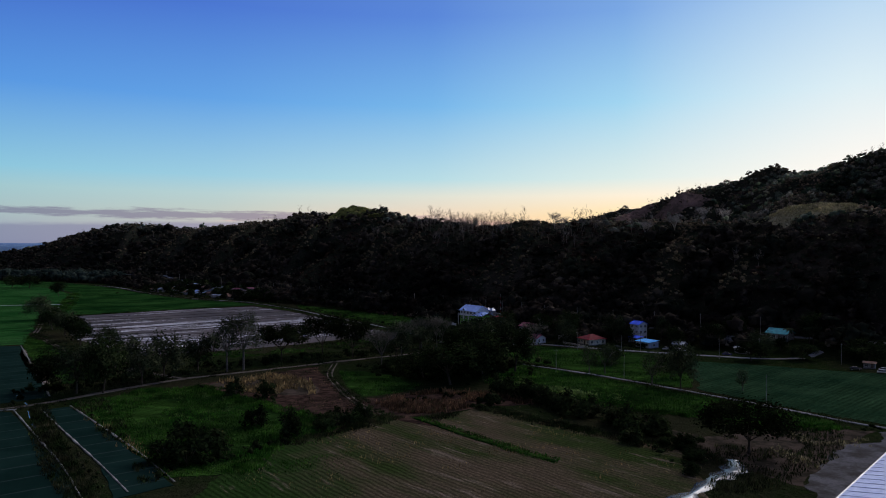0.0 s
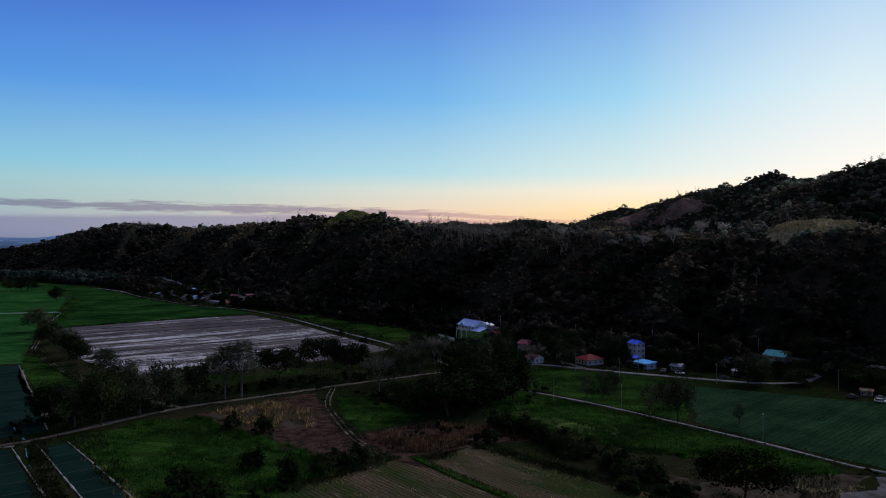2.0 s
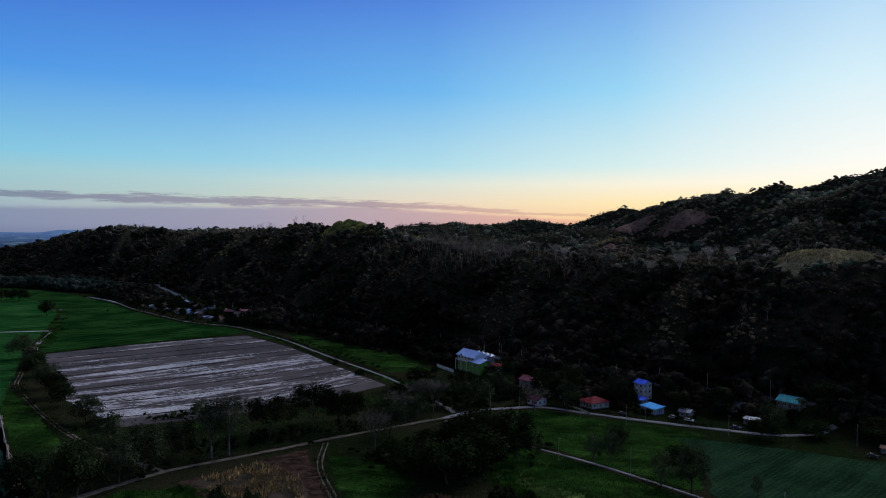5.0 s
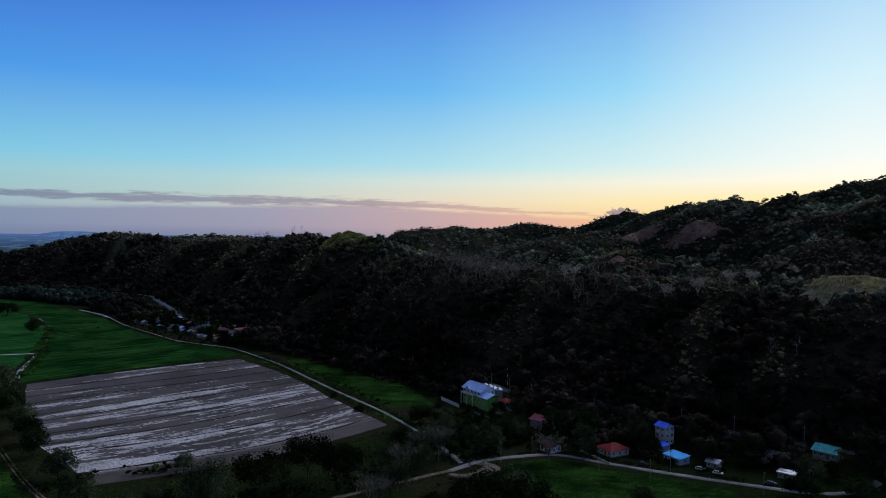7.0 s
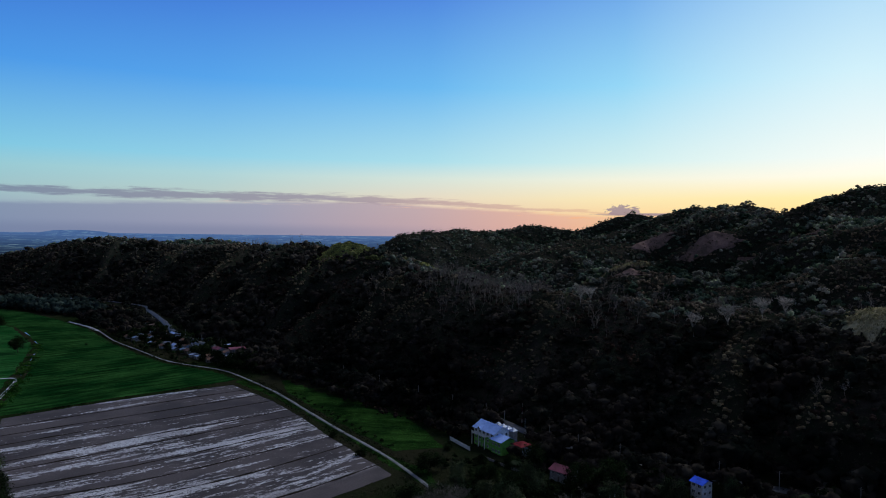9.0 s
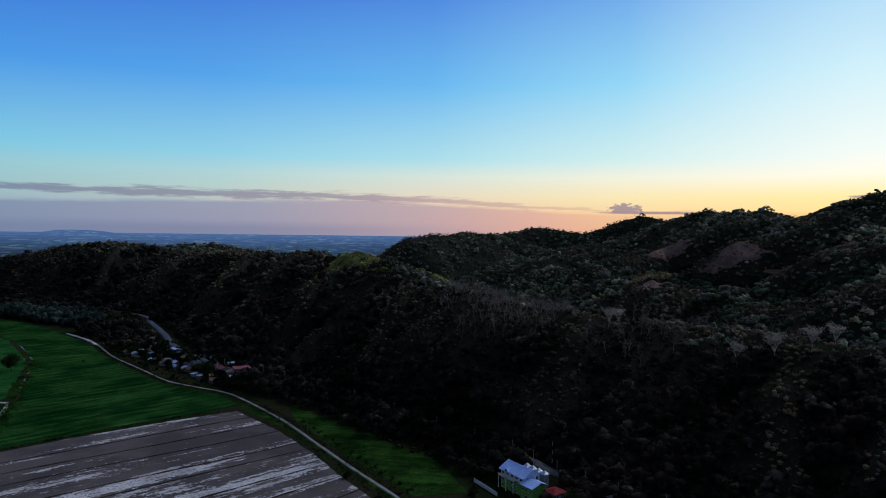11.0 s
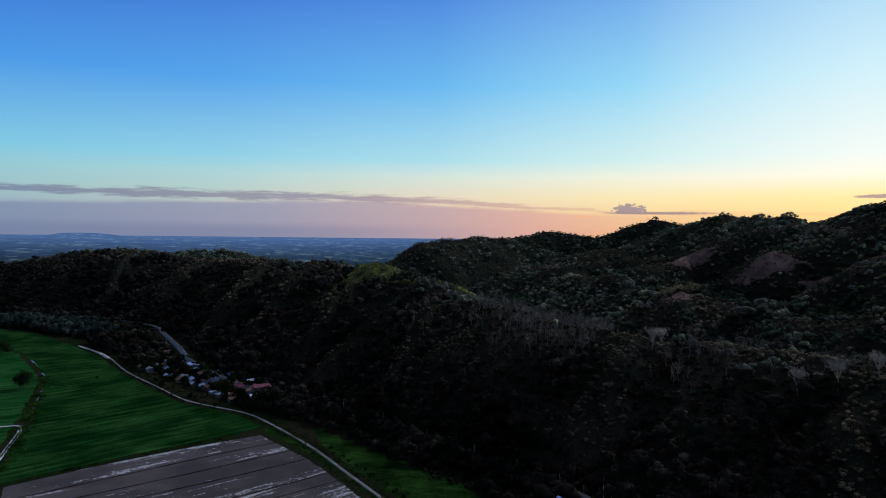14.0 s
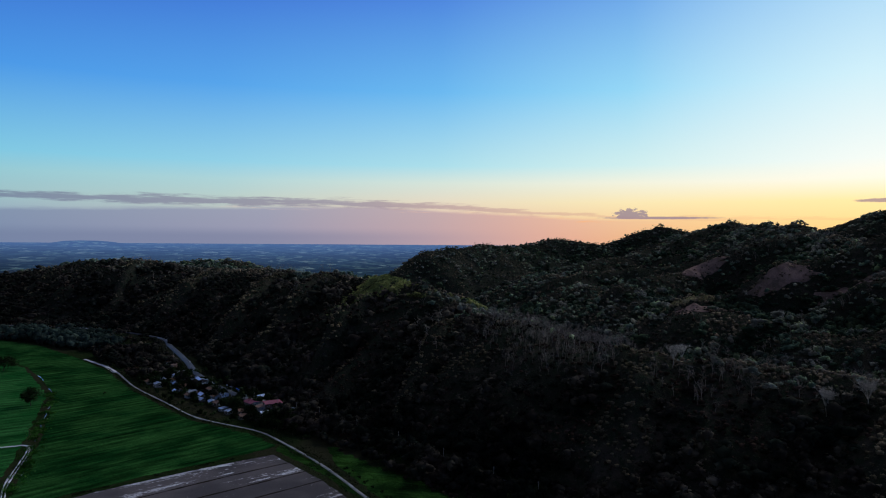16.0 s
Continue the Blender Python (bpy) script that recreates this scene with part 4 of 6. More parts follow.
TREES = {
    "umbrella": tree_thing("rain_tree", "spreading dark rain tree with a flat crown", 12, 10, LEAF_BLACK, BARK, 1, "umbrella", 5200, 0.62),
    "round": tree_thing("farm_tree", "leafy dark green tree at the field edge", 14, 7, LEAF_PLAIN, BARK, 2, "round", 2600, 0.72),
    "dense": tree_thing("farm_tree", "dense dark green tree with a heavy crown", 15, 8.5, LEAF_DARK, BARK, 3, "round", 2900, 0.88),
    "tall": tree_thing("tall_tree", "tall thin-leaved tree with a pale trunk", 20, 6.5, LEAF_PLAIN, FARM_BARK, 4, "tall", 3400, 0.55),
    "sparse": tree_thing("sparse_tree", "half-bare grey tree with pale trunk", 15, 6.5, LEAF_PLAIN, FARM_BARK, 5, "bare", 900, 0.5),
    "bare": tree_thing("bare_tree", "leafless pale grey tree on the slope", 14, 5, LEAF_DRY, PALE_BARK, 6, "bare", 40, 0.5),
    "small": tree_thing("small_tree", "slender young tree beside the path", 10, 4, LEAF_PLAIN, FARM_BARK, 7, "round", 1200, 0.45),
    "garden": tree_thing("garden_tree", "dark leafy garden tree between hamlet houses", 8, 4.5, LEAF_DARK, BARK, 9, "round", 420, 1.1),
    "bush": tree_thing("bush", "round dark green bush among the crops", 5, 3.4, LEAF_DARK, BARK, 8, "bush", 900, 0.75, "bush"),
}
BASE = {"umbrella": (12, 20), "round": (14, 14), "dense": (15, 17), "tall": (20, 13), "sparse": (15, 13), "bare": (14, 10), "small": (10, 8), "bush": (5, 7), "garden": (8, 9)}
used = set()


def plant(kind, x, y, h, w, turn=0):
    """A tree of that height and crown width at a place of the plain or slope."""
    bh, bw = BASE[kind]
    z = float(height(np.array([x]), np.array([y]))[0])
    m = pose(x, y, z, 0, 0, turn) @ Matrix.Diagonal((w / bw, w / bw, h / bh, 1))
    if kind not in used:
        used.add(kind)
        TREES[kind].matrix_basis = m
        return TREES[kind]
    return copy_thing(TREES[kind], m @ Matrix.Diagonal((*(1 / s for s in TREES[kind].scale), 1)))


PLANTED = [
    ("tall", -11, 331, 20, 12), ("tall", -5, 333, 21, 14), ("umbrella", 10, 355, 14.5, 23), ("umbrella", 28, 367, 16.5, 21), ("umbrella", 40, 354, 15.5, 18),
    ("round", -56, 300, 15, 15), ("dense", -48, 299, 18, 15), ("round", -38, 310, 14, 13), ("round", -32, 319, 16, 15), ("dense", -66, 306, 13, 13),
    ("round", -22, 334, 13, 13), ("dense", -85, 424, 12, 13), ("dense", -93, 444, 13, 14), ("round", -103, 468, 13, 14), ("round", -66, 389, 12, 14),
    ("round", -52, 358, 11, 14), ("round", -143, 564, 15, 20), ("round", -128, 530, 11, 14), ("dense", -118, 500, 12, 15),
    ("dense", -200, 819, 15, 17), ("dense", -277, 986, 15, 26), ("dense", -300, 1000, 14, 24), ("bush", -6, 284, 5, 7), ("bush", 4, 280, 5, 7),
    ("bush", -9, 219, 6, 9), ("bush", 9, 229, 6.4, 7), ("bush", 1, 243, 5, 7), ("bush", 22, 240, 4, 8), ("bush", 30, 246, 4, 7), ("bush", -16, 232, 5, 7),
    ("sparse", 48, 325, 16, 15), ("round", 57, 342, 15, 14), ("sparse", 62, 356, 16, 13), ("sparse", 76, 377, 15, 12), ("sparse", 84, 378, 16, 11), ("sparse", 89, 388, 13, 13),
    # low dense trees at x 54, 70 and 84 stand in for shaded ground
    ("round", 74, 372, 11, 13), ("dense", 66, 286, 14, 23), ("dense", 80, 292, 16, 20), ("dense", 97, 305, 18, 18), ("dense", 76, 306, 16, 21), ("dense", 88, 318, 16, 20), ("dense", 60, 302, 10, 18), ("dense", 54, 318, 5.5, 13), ("dense", 70, 324, 7, 15), ("dense", 84, 338, 7, 13),
    ("round", 109, 384, 13, 14), ("sparse", 130, 367, 12, 15), ("sparse", 103, 330, 11, 10), ("small", 124, 296, 10, 8), ("small", 129, 293, 11, 9), ("small", 134, 268, 11.5, 10),
    ("round", 140, 260, 15, 12), ("small", 159, 253, 7, 5), ("umbrella", 112, 191, 11, 22), ("bush", 95, 220, 5.5, 9), ("bush", 89, 242, 5, 10),
    ("bush", 85, 257, 5.5, 10), ("bush", 78, 266, 6, 9), ("bush", 100, 212, 5, 9), ("bush", 90, 205, 3.6, 6), ("bush", 92, 232, 5, 9), ("bush", 97, 190, 2.8, 6), ("bush", 94, 214, 5, 8), ("bush", 86, 250, 4.6, 9), ("bush", 81, 260, 4.2, 8), ("bush", 88, 237, 4, 8), ("bush", 97, 226, 4.4, 8), ("bush", 101, 200, 3, 6), ("bush", 90, 182, 2.4, 5), ("bush", -18, 216, 5, 8), ("bush", -13, 212, 5, 7), ("bush", 18, 236, 3.4, 6), ("bush", 26, 242, 3, 6),
    ("dense", 149, 280, 9, 12), ("dense", 142, 312, 8, 11), ("dense", 205, 306, 8.5, 14), ("dense", 229, 303, 7, 14), ("dense", 250, 290, 10, 20), ("dense", 268, 270, 11, 18),
    ("dense", 286, 252, 11, 20), ("round", 218, 316, 11, 12), ("dense", 233, 321, 6, 8), ("round", 247, 317, 8, 9), ("small", 145, 364, 9, 8), ("round", 152, 378, 12, 12), ("round", 176, 372, 14, 12), ("dense", 182, 392, 11, 11),
    ("dense", 163, 398, 14, 16), ("dense", 148, 400, 13, 15), ("dense", 196, 350, 10, 11), ("dense", 179, 365, 9, 8), ("round", 203, 372, 11, 9), ("dense", 151, 371, 7, 8), ("round", 128, 398, 11, 10), ("dense", 214, 345, 12, 14), ("dense", 228, 346, 12, 12), ("dense", 252, 322, 13, 16),
    ("round", 104, 398, 9, 9), ("dense", 118, 404, 10, 10), ("round", 128, 410, 11, 10), ("dense", 112, 418, 9, 10), ("round", -20, 388, 8, 9), ("bush", 118, 446, 4, 7), ("dense", 128, 431, 8, 9), ("dense", 140, 432, 12, 13), ("bush", 108, 470, 3.5, 6), ("dense", 72, 398, 10, 14), ("round", 84, 398, 10, 12),
    ("dense", 90, 440, 9, 15), ("bush", 62, 470, 3, 6), ("bush", 52, 505, 3, 5), ("dense", 6, 690, 9, 9), ("round", 100, 425, 9, 9), ("round", 96, 412, 9, 9),
]
for k, (kind, x, y, h, w) in enumerate(PLANTED):
    plant(kind, x, y, h, w, (k * 73) % 360)
for k, (x, y, h) in enumerate([(275, 470, 15), (292, 462, 13), (258, 478, 14), (314, 470, 13), (226, 562, 14), (240, 575, 13)]):
    plant("bare", x, y, h, 10, k * 61)


# ---- woods on the hills, past counting ----
def lobe(c, r, flat, sides, rng):
    """A lumpy dome of two rings and a cap."""
    vs = []
    for k, (u, w) in enumerate(((-0.95, 0.74), (0.30, 0.95))):
        for i in range(sides):
            a = 2 * np.pi * (i + 0.5 * k) / sides
            q = r * w * rng.uniform(0.78, 1.16)
            vs.append((c[0] + np.cos(a) * q, c[1] + np.sin(a) * q, c[2] + r * flat * u * rng.uniform(0.8, 1.2)))
    vs.append((c[0] + rng.normal() * 0.1 * r, c[1] + rng.normal() * 0.1 * r, c[2] + r * flat * rng.uniform(0.85, 1.05)))
    fs = [(i, (i + 1) % sides, sides + (i + 1) % sides, sides + i) for i in range(sides)]
    fs += [(sides + i, sides + (i + 1) % sides, sides + (i + 2) % sides, 2 * sides) for i in range(0, sides, 2)]
    return np.array(vs), np.array(fs)


def template(seed, h, spread, lobes, leaves, size, flat=0.8):
    """A crown of a few uneven lobes under a ragged coat of leaf clumps, for woods seen from far."""
    r = np.random.default_rng(seed)
    parts = []
    turn = r.uniform(0, 6.28)
    for k in range(lobes):
        a, out = turn + 2 * np.pi * k / max(lobes - 1, 1) + r.uniform(-0.5, 0.5), 0.0 if k == 0 else spread * r.uniform(0.38, 0.62)
        rad = spread * (0.62 if k == 0 else r.uniform(0.36, 0.54))
        top = h * (1.0 if k == 0 else r.uniform(0.62, 0.92))
        c = np.array([np.cos(a) * out, np.sin(a) * out, top - rad * flat])
        parts.append(lobe(c, rad * 0.76, flat, 6, r))
        n = max(2, int(leaves * (0.4 if k == 0 else 0.6 / max(lobes - 1, 1))))
        way = r.normal(size=(n, 3)) + [0, 0, 0.35]
        way /= np.linalg.norm(way, axis=1)[:, None]
        q = c + way * [rad, rad, rad * flat] * r.uniform(0.72, 1.22, (n, 1))
        parts.append(quads_of(q, r.uniform(0.45, 1.35, n) * size, r, c, 0.5))
    return join(parts)


def twig(a, b, ra, rb, r):
    """A flat tapered stick."""
    w = b - a
    u = np.cross(w, r.normal(size=3))
    u /= np.linalg.norm(u) + 1e-9
    return np.array([a - u * ra, a + u * ra, b + u * rb, b - u * rb]), np.array([[0, 1, 2, 3]])


def bare_template(seed, h, spread, limbs=8, twigs=4, tips=2, stout=0.0095):
    """A leafless tree: one wavering stem with thin rising sticks."""
    r = np.random.default_rng(seed)
    w = stout * h
    stem = [np.array([0, 0, -0.6])]
    for k in range(1, 5):
        stem.append(np.array([r.normal() * 0.16 * k, r.normal() * 0.16 * k, h * 0.19 * k]))
    parts = [twig(p, q, w * (1 - 0.2 * k), w * (0.8 - 0.2 * k) + 0.01, r) for k, (p, q) in enumerate(zip(stem, stem[1:])) for _ in range(2)]
    for k in range(limbs):
        a, u = r.uniform(0, 2 * np.pi), r.uniform(0.42, 0.95)
        base = np.array([np.interp(u * 4, range(5), [p[i] for p in stem]) for i in range(3)])
        reach = spread * r.uniform(0.5, 1.0) * (1.35 - u)
        end = base + np.array([np.cos(a) * reach, np.sin(a) * reach, h * r.uniform(0.12, 0.34) * (1.3 - 0.75 * u)])
        parts.append(twig(base, end, w * 0.5, w * 0.25, r))
        for _ in range(twigs):
            q = base + (end - base) * r.uniform(0.35, 1.0)
            t = q + np.array([r.normal() * 0.8, r.normal() * 0.8, r.uniform(0.0, 1.2)])
            parts.append(twig(q, t, w * 0.3, w * 0.18, r))
            for _ in range(tips):
                parts.append(twig(q + (t - q) * 0.6, t + r.normal(size=3) * [0.5, 0.5, 0.3], w * 0.22, w * 0.16, r))
    return join(parts)


def scatter(name, temps, xy, z, scale, rng, mat, label, category="woods", tall=None):
    """Copies of the templates at the places, joined into one mesh."""
    vs, fs, n = [], [], 0
    pick = rng.integers(0, len(temps), len(xy))
    turn = rng.uniform(0, 2 * np.pi, len(xy))
    for k, (v, f) in enumerate(temps):
        m = np.nonzero(pick == k)[0]
        if not len(m):
            continue
        c, s = np.cos(turn[m])[:, None], np.sin(turn[m])[:, None]
        sc = scale[m][:, None]
        x = (v[None, :, 0] * c - v[None, :, 1] * s) * sc + xy[m, 0][:, None]
        y = (v[None, :, 0] * s + v[None, :, 1] * c) * sc + xy[m, 1][:, None]
        zz = v[None, :, 2] * (sc if tall is None else tall[m][:, None]) + z[m][:, None]
        vs.append(np.stack([x, y, zz], -1).reshape(-1, 3))
        fs.append((f[None] + (np.arange(len(m)) * len(v))[:, None, None] + n).reshape(-1, f.shape[1]))
        n += len(m) * len(v)
    ob = new(name, mesh_of(name, np.concatenate(vs), np.concatenate(fs), mat))
    return tagged(ob, label, category, kind="stuff")


# Bald and bare places: centre, half length, half width and the turn of the length.
BALD = [(124, 888, 56, 32, 0), (322, 411, 16, 14, 0), (337, 392, 13, 12, 0), (484, 772, 28, 8, -21), (540, 994, 33, 9, -5), (522, 724, 28, 7, -40), (399, 790, 20, 10, -25), (546, 690, 17, 6, -40)]


def turned(x, y, cx, cy, turn):
    c, q = math.cos(radians(turn)), math.sin(radians(turn))
    return (x - cx) * c + (y - cy) * q, -(x - cx) * q + (y - cy) * c


def clearing(x, y):
    free = np.ones(x.shape, bool)
    for cx, cy, a, b, turn in BALD:
        u, v = turned(x, y, cx, cy, turn)
        free &= (u / a) ** 2 + (v / b) ** 2 > 1 + 0.4 * lattice(x / 9, y / 9, 77)
    d, _, _ = along(x, y, HIGHWAY)
    return free & (d > np.where((y > 740) & (y < 1080), 12.0, 5.5)) & (np.hypot(x - 134, y - 468) > 16) & (np.hypot(x - 142, y - 450) > 8) & (np.hypot(x - 148, y - 416) > 8) & (np.hypot(x - 191, y - 373) > 11) & (np.hypot(x - 163, y - 371) > 9) & (np.hypot(x - 240, y - 326) > 13)


def spots(x0, x1, y0, y1, pitch, rng):
    a, b = np.meshgrid(np.arange(x0, x1, pitch), np.arange(y0, y1, pitch))
    xy = np.stack([a.ravel(), b.ravel()], 1) + rng.uniform(-0.5, 0.5, (a.size, 2)) * pitch
    return xy


def near_camera_side(x, y):
    """Depth along the general line of flight."""
    return 0.25 * x + 0.968 * (y - 160), 0.968 * x - 0.25 * (y - 160)


rng = np.random.default_rng(42)
green_near = [template(100 + k, 7.5 * (0.8 + 0.12 * (k % 4)), 4.8 + 0.3 * (k % 3), 2 + k % 2, 26, 1.35, 0.75) for k in range(9)]
green_far = [template(120 + k, 8 * (0.8 + 0.12 * (k % 4)), 5.8 + 0.4 * (k % 3), 2 + k % 2, 14, 2.1, 0.7) for k in range(8)]
green_faint = [template(130 + k, 8.5, 8.0, 2, 4, 3.0, 0.6) for k in range(6)]
scrub = [template(140 + k, 2.2 + 0.4 * (k % 3), 2.7, 1, 9, 1.15, 0.6) for k in range(6)]
brush = [template(150 + k, 2.6, 4.4, 1, 8, 1.6, 0.5) for k in range(4)]
bare_near = [bare_template(160 + k, 11.0, 3.4, 10, 4, 0) for k in range(6)]
bare_sky = [bare_template(190 + k, 9.5, 5.0, 13, 5, 0, 0.010) for k in range(6)]
bare_far = [bare_template(180 + k, 11.0, 4.2, 6, 2, 0, 0.013) for k in range(5)]


def wood_zone(x, y, h):
    belt = inside(x, y, [(150, 385), (200, 350), (245, 312), (300, 260), (420, 120), (560, 60), (420, 260), (300, 330), (200, 420), (150, 480), (112, 545), (60, 640), (30, 700), (60, 600), (100, 520), (128, 470)])
    flat_wood = inside(x, y, [(-200, 1075), (-262, 1130), (-330, 1200), (-420, 1240), (-640, 1290), (-760, 1500), (-560, 1700), (-400, 1500), (-300, 1330), (-200, 1200)])
    d, side, _ = along(x, y, HIGHWAY)
    verge = (d < 26) & (y < 735) & (y > 380)
    gardens = inside(x, y, [(-212, 1048), (-172, 985), (-140, 915), (-124, 900), (-92, 932), (-104, 985), (-130, 1062), (-160, 1110), (-200, 1085)])
    return ((h > 2.5) | gardens | belt | flat_wood | verge) & clearing(x, y)


def grow(x0, x1, y0, y1, pitch, lo, hi, crowns, near):
    """Trees of one stretch, between two depths along the flight."""
    xy = spots(x0, x1, y0, y1, pitch, rng)
    x, y = xy.T
    depth, across = near_camera_side(x, y)
    keep = (depth > lo) & (depth <= hi) & (np.abs(across) < depth * 0.78 + 60)
    xy = xy[keep]
    x, y = xy.T
    h = height(x, y)
    keep = wood_zone(x, y, h) & (h < 230)
    xy, x, y, h = xy[keep], x[keep], y[keep], h[keep]
    # dark leafy hollows, dry open spur backs; relief shading coloured in as well
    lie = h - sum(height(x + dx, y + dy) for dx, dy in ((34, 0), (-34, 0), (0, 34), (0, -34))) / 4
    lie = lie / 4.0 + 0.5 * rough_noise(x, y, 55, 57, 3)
    edge, mask = spur_of(x, y)
    back = np.maximum(on_spur(x, y)[0], step(0.45, 0.8, edge * mask) * 0.8)
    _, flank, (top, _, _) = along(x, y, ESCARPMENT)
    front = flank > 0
    stand = np.exp(-(((x - 195) / 48) ** 2 + ((y - 655) / 95) ** 2))
    grey = rough_noise(x, y, 48, 55, 3) + 1.9 * stand + rng.normal(size=len(x)) * 0.3 + 0.12 * lie
    low = rough_noise(x, y, 45, 66, 2) + rng.normal(size=len(x)) * 0.3 + 0.35 * lie + 1.3 * back * (h > 14)
    bare = (grey > np.where(front, np.where((h > top - 22) & (y > 520), 0.85, 1.3), 0.98)) & (h > 12)
    small = (low > 0.42) & ~bare
    leafy = ~bare & ~small
    size = rng.uniform(0.5, 1.15, len(x)) ** 1.4 * (1.0 + 0.4 * lattice(x / 30, y / 30, 9)) * np.where(rng.uniform(size=len(x)) > 0.9, 1.35, 1.0) + 0.28
    size = size * np.where(front, 1.0, 0.8) * np.where(leafy, np.clip(1.0 - 0.16 * lie, 0.7, 1.45), 1.0)
    tall = size * rng.uniform(0.65, 1.1, len(x))
    z = h - 0.3
    if bare.any():
        scatter("bare_woods", bare_near if near else bare_far, xy[bare], z[bare], size[bare] * np.where(stand[bare] > 0.3, 1.05, 0.9), rng, TWIGS, "leafless grey trees on the hillside")
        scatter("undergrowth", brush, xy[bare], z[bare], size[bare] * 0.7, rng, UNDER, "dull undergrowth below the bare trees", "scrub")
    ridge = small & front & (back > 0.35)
    # scrub low on the plain side takes darker leaves in place of shade
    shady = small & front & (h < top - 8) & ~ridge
    for who, mat, label in ((shady, UNDER, "scrub on the shaded slope, the shade put into its colour"), (ridge, SPUR_SCRUB, "dry ochre scrub along the back of a spur"), (small & ~shady & ~ridge, LEAF_DRY, "dry brown scrub on the hillside")):
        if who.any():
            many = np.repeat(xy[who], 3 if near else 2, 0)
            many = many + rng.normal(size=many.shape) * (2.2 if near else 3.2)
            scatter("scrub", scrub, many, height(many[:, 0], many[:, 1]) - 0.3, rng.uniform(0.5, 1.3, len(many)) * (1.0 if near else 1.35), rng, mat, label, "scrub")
    # the plain-side slope gets darker leaves low and midway, its shade coloured in
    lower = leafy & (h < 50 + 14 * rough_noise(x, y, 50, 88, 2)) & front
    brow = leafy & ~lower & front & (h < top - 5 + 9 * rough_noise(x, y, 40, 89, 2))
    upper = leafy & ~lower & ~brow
    # trees round the knoll get brighter leaves, sunlight put into their colour
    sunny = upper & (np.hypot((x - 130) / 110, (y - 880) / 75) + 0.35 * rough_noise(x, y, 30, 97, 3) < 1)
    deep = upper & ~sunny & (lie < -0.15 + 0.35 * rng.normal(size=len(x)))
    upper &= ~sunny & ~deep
    for who, mat, label in ((brow, LEAF_SLOPE, "brown-green woods on the upper slope"), (lower, LEAF_SHADED, "dark woods on the steep lower slope, its shade put into the leaf colour"), (deep, LEAF_HOLLOW, "dark green woods filling the hollows"),
                            (upper, LEAF, "dry green woods over the hilltops"), (sunny, LEAF_SUNLIT, "yellow-green trees round the bald knoll")):
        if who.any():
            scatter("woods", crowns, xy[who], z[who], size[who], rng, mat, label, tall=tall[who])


for spot, (cx, cy, a, b, turn) in enumerate(BALD):
    ux, uy = np.meshgrid(np.linspace(-1, 1, 31), np.linspace(-1, 1, 23))
    k = 1 + (0.22 if spot > 2 else 0.45) * lattice(ux * 3 + cx, uy * 3 + cy, 5)
    px, py = turned(a * 1.15 * k * ux * np.sqrt(1 - uy**2 / 2), b * 1.15 * k * uy * np.sqrt(1 - ux**2 / 2), 0, 0, -turn)
    px, py = px + cx, py + cy
    pz = height(px, py) + (1.5 if spot > 2 else 0.45) * (1 - np.maximum(abs(ux), abs(uy)) ** 6) - 0.35 + (0.5 if spot > 2 else 0.2) * lattice(px / 4.0, py / 4.0, 8)
    sheet = np.stack([px, py, pz], -1).reshape(-1, 3)
    if spot < 3:
        turf = new("knoll_turf", mesh_of("knoll_turf", sheet, grid_faces(31, 23), PALE_KNOLL if spot else KNOLL, True))
        tagged(turf, "pale dry turf on a bald hilltop" if spot else "green turf on a bald hilltop", "turf", kind="structure")
        continue
    slope = new("bare_slope", mesh_of("bare_slope", sheet, grid_faces(31, 23), BARE_EARTH, True))
    tagged(slope, "bare reddish-brown earth slope among the scrub", "slope", kind="structure")
    q = np.stack(turned(a * rng.uniform(-1.3, 1.3, 160), b * rng.uniform(-1.4, 1.4, 160), 0, 0, -turn), 1) + [cx, cy]
    q = q[rough_noise(q[:, 0], q[:, 1], 9, 71, 2) > 0.05]
    scatter("slope_scrub", scrub, q, height(q[:, 0], q[:, 1]), rng.uniform(0.4, 1.0, len(q)), rng, LEAF_DRY, "dark scrub dotted over the bare slope", "scrub")
# a close row of tall trees hides the highway from the fields
line = smooth_line([p[:2] for p in HIGHWAY], 4.0)
line = line[(line[:, 1] < 735) & (line[:, 1] > 395)]
way = np.gradient(line, axis=0)
side = np.stack([way[:, 1], -way[:, 0]], 1) / np.linalg.norm(way, axis=1)[:, None]
if (side[0] @ np.array([-0.8, -0.6])) < 0:
    side = -side
row = np.concatenate([line + side * d + rng.normal(size=line.shape) * 1.3 for d in (8.0, 12.5)])
row = row[clearing(row[:, 0], row[:, 1])]
scatter("roadside_trees", green_near, row, height(row[:, 0], row[:, 1]) - 0.3, rng.uniform(0.95, 1.5, len(row)), rng, LEAF_SHADED, "close row of dark trees along the highway")
band = spots(-660, -195, 1060, 1330, 7.0, rng)
band = band[inside(band[:, 0], band[:, 1], [(-196, 1078), (-262, 1132), (-330, 1205), (-420, 1245), (-640, 1290), (-640, 1330), (-440, 1310), (-250, 1222), (-196, 1150)])]
band = band[along(band[:, 0], band[:, 1], HIGHWAY)[0] > 7]
scatter("riverside_woods", green_far, band, height(band[:, 0], band[:, 1]) - 0.3, rng.uniform(1.2, 2.2, len(band)), rng, LEAF_FLAT, "belt of grey-green trees beyond the rice fields")
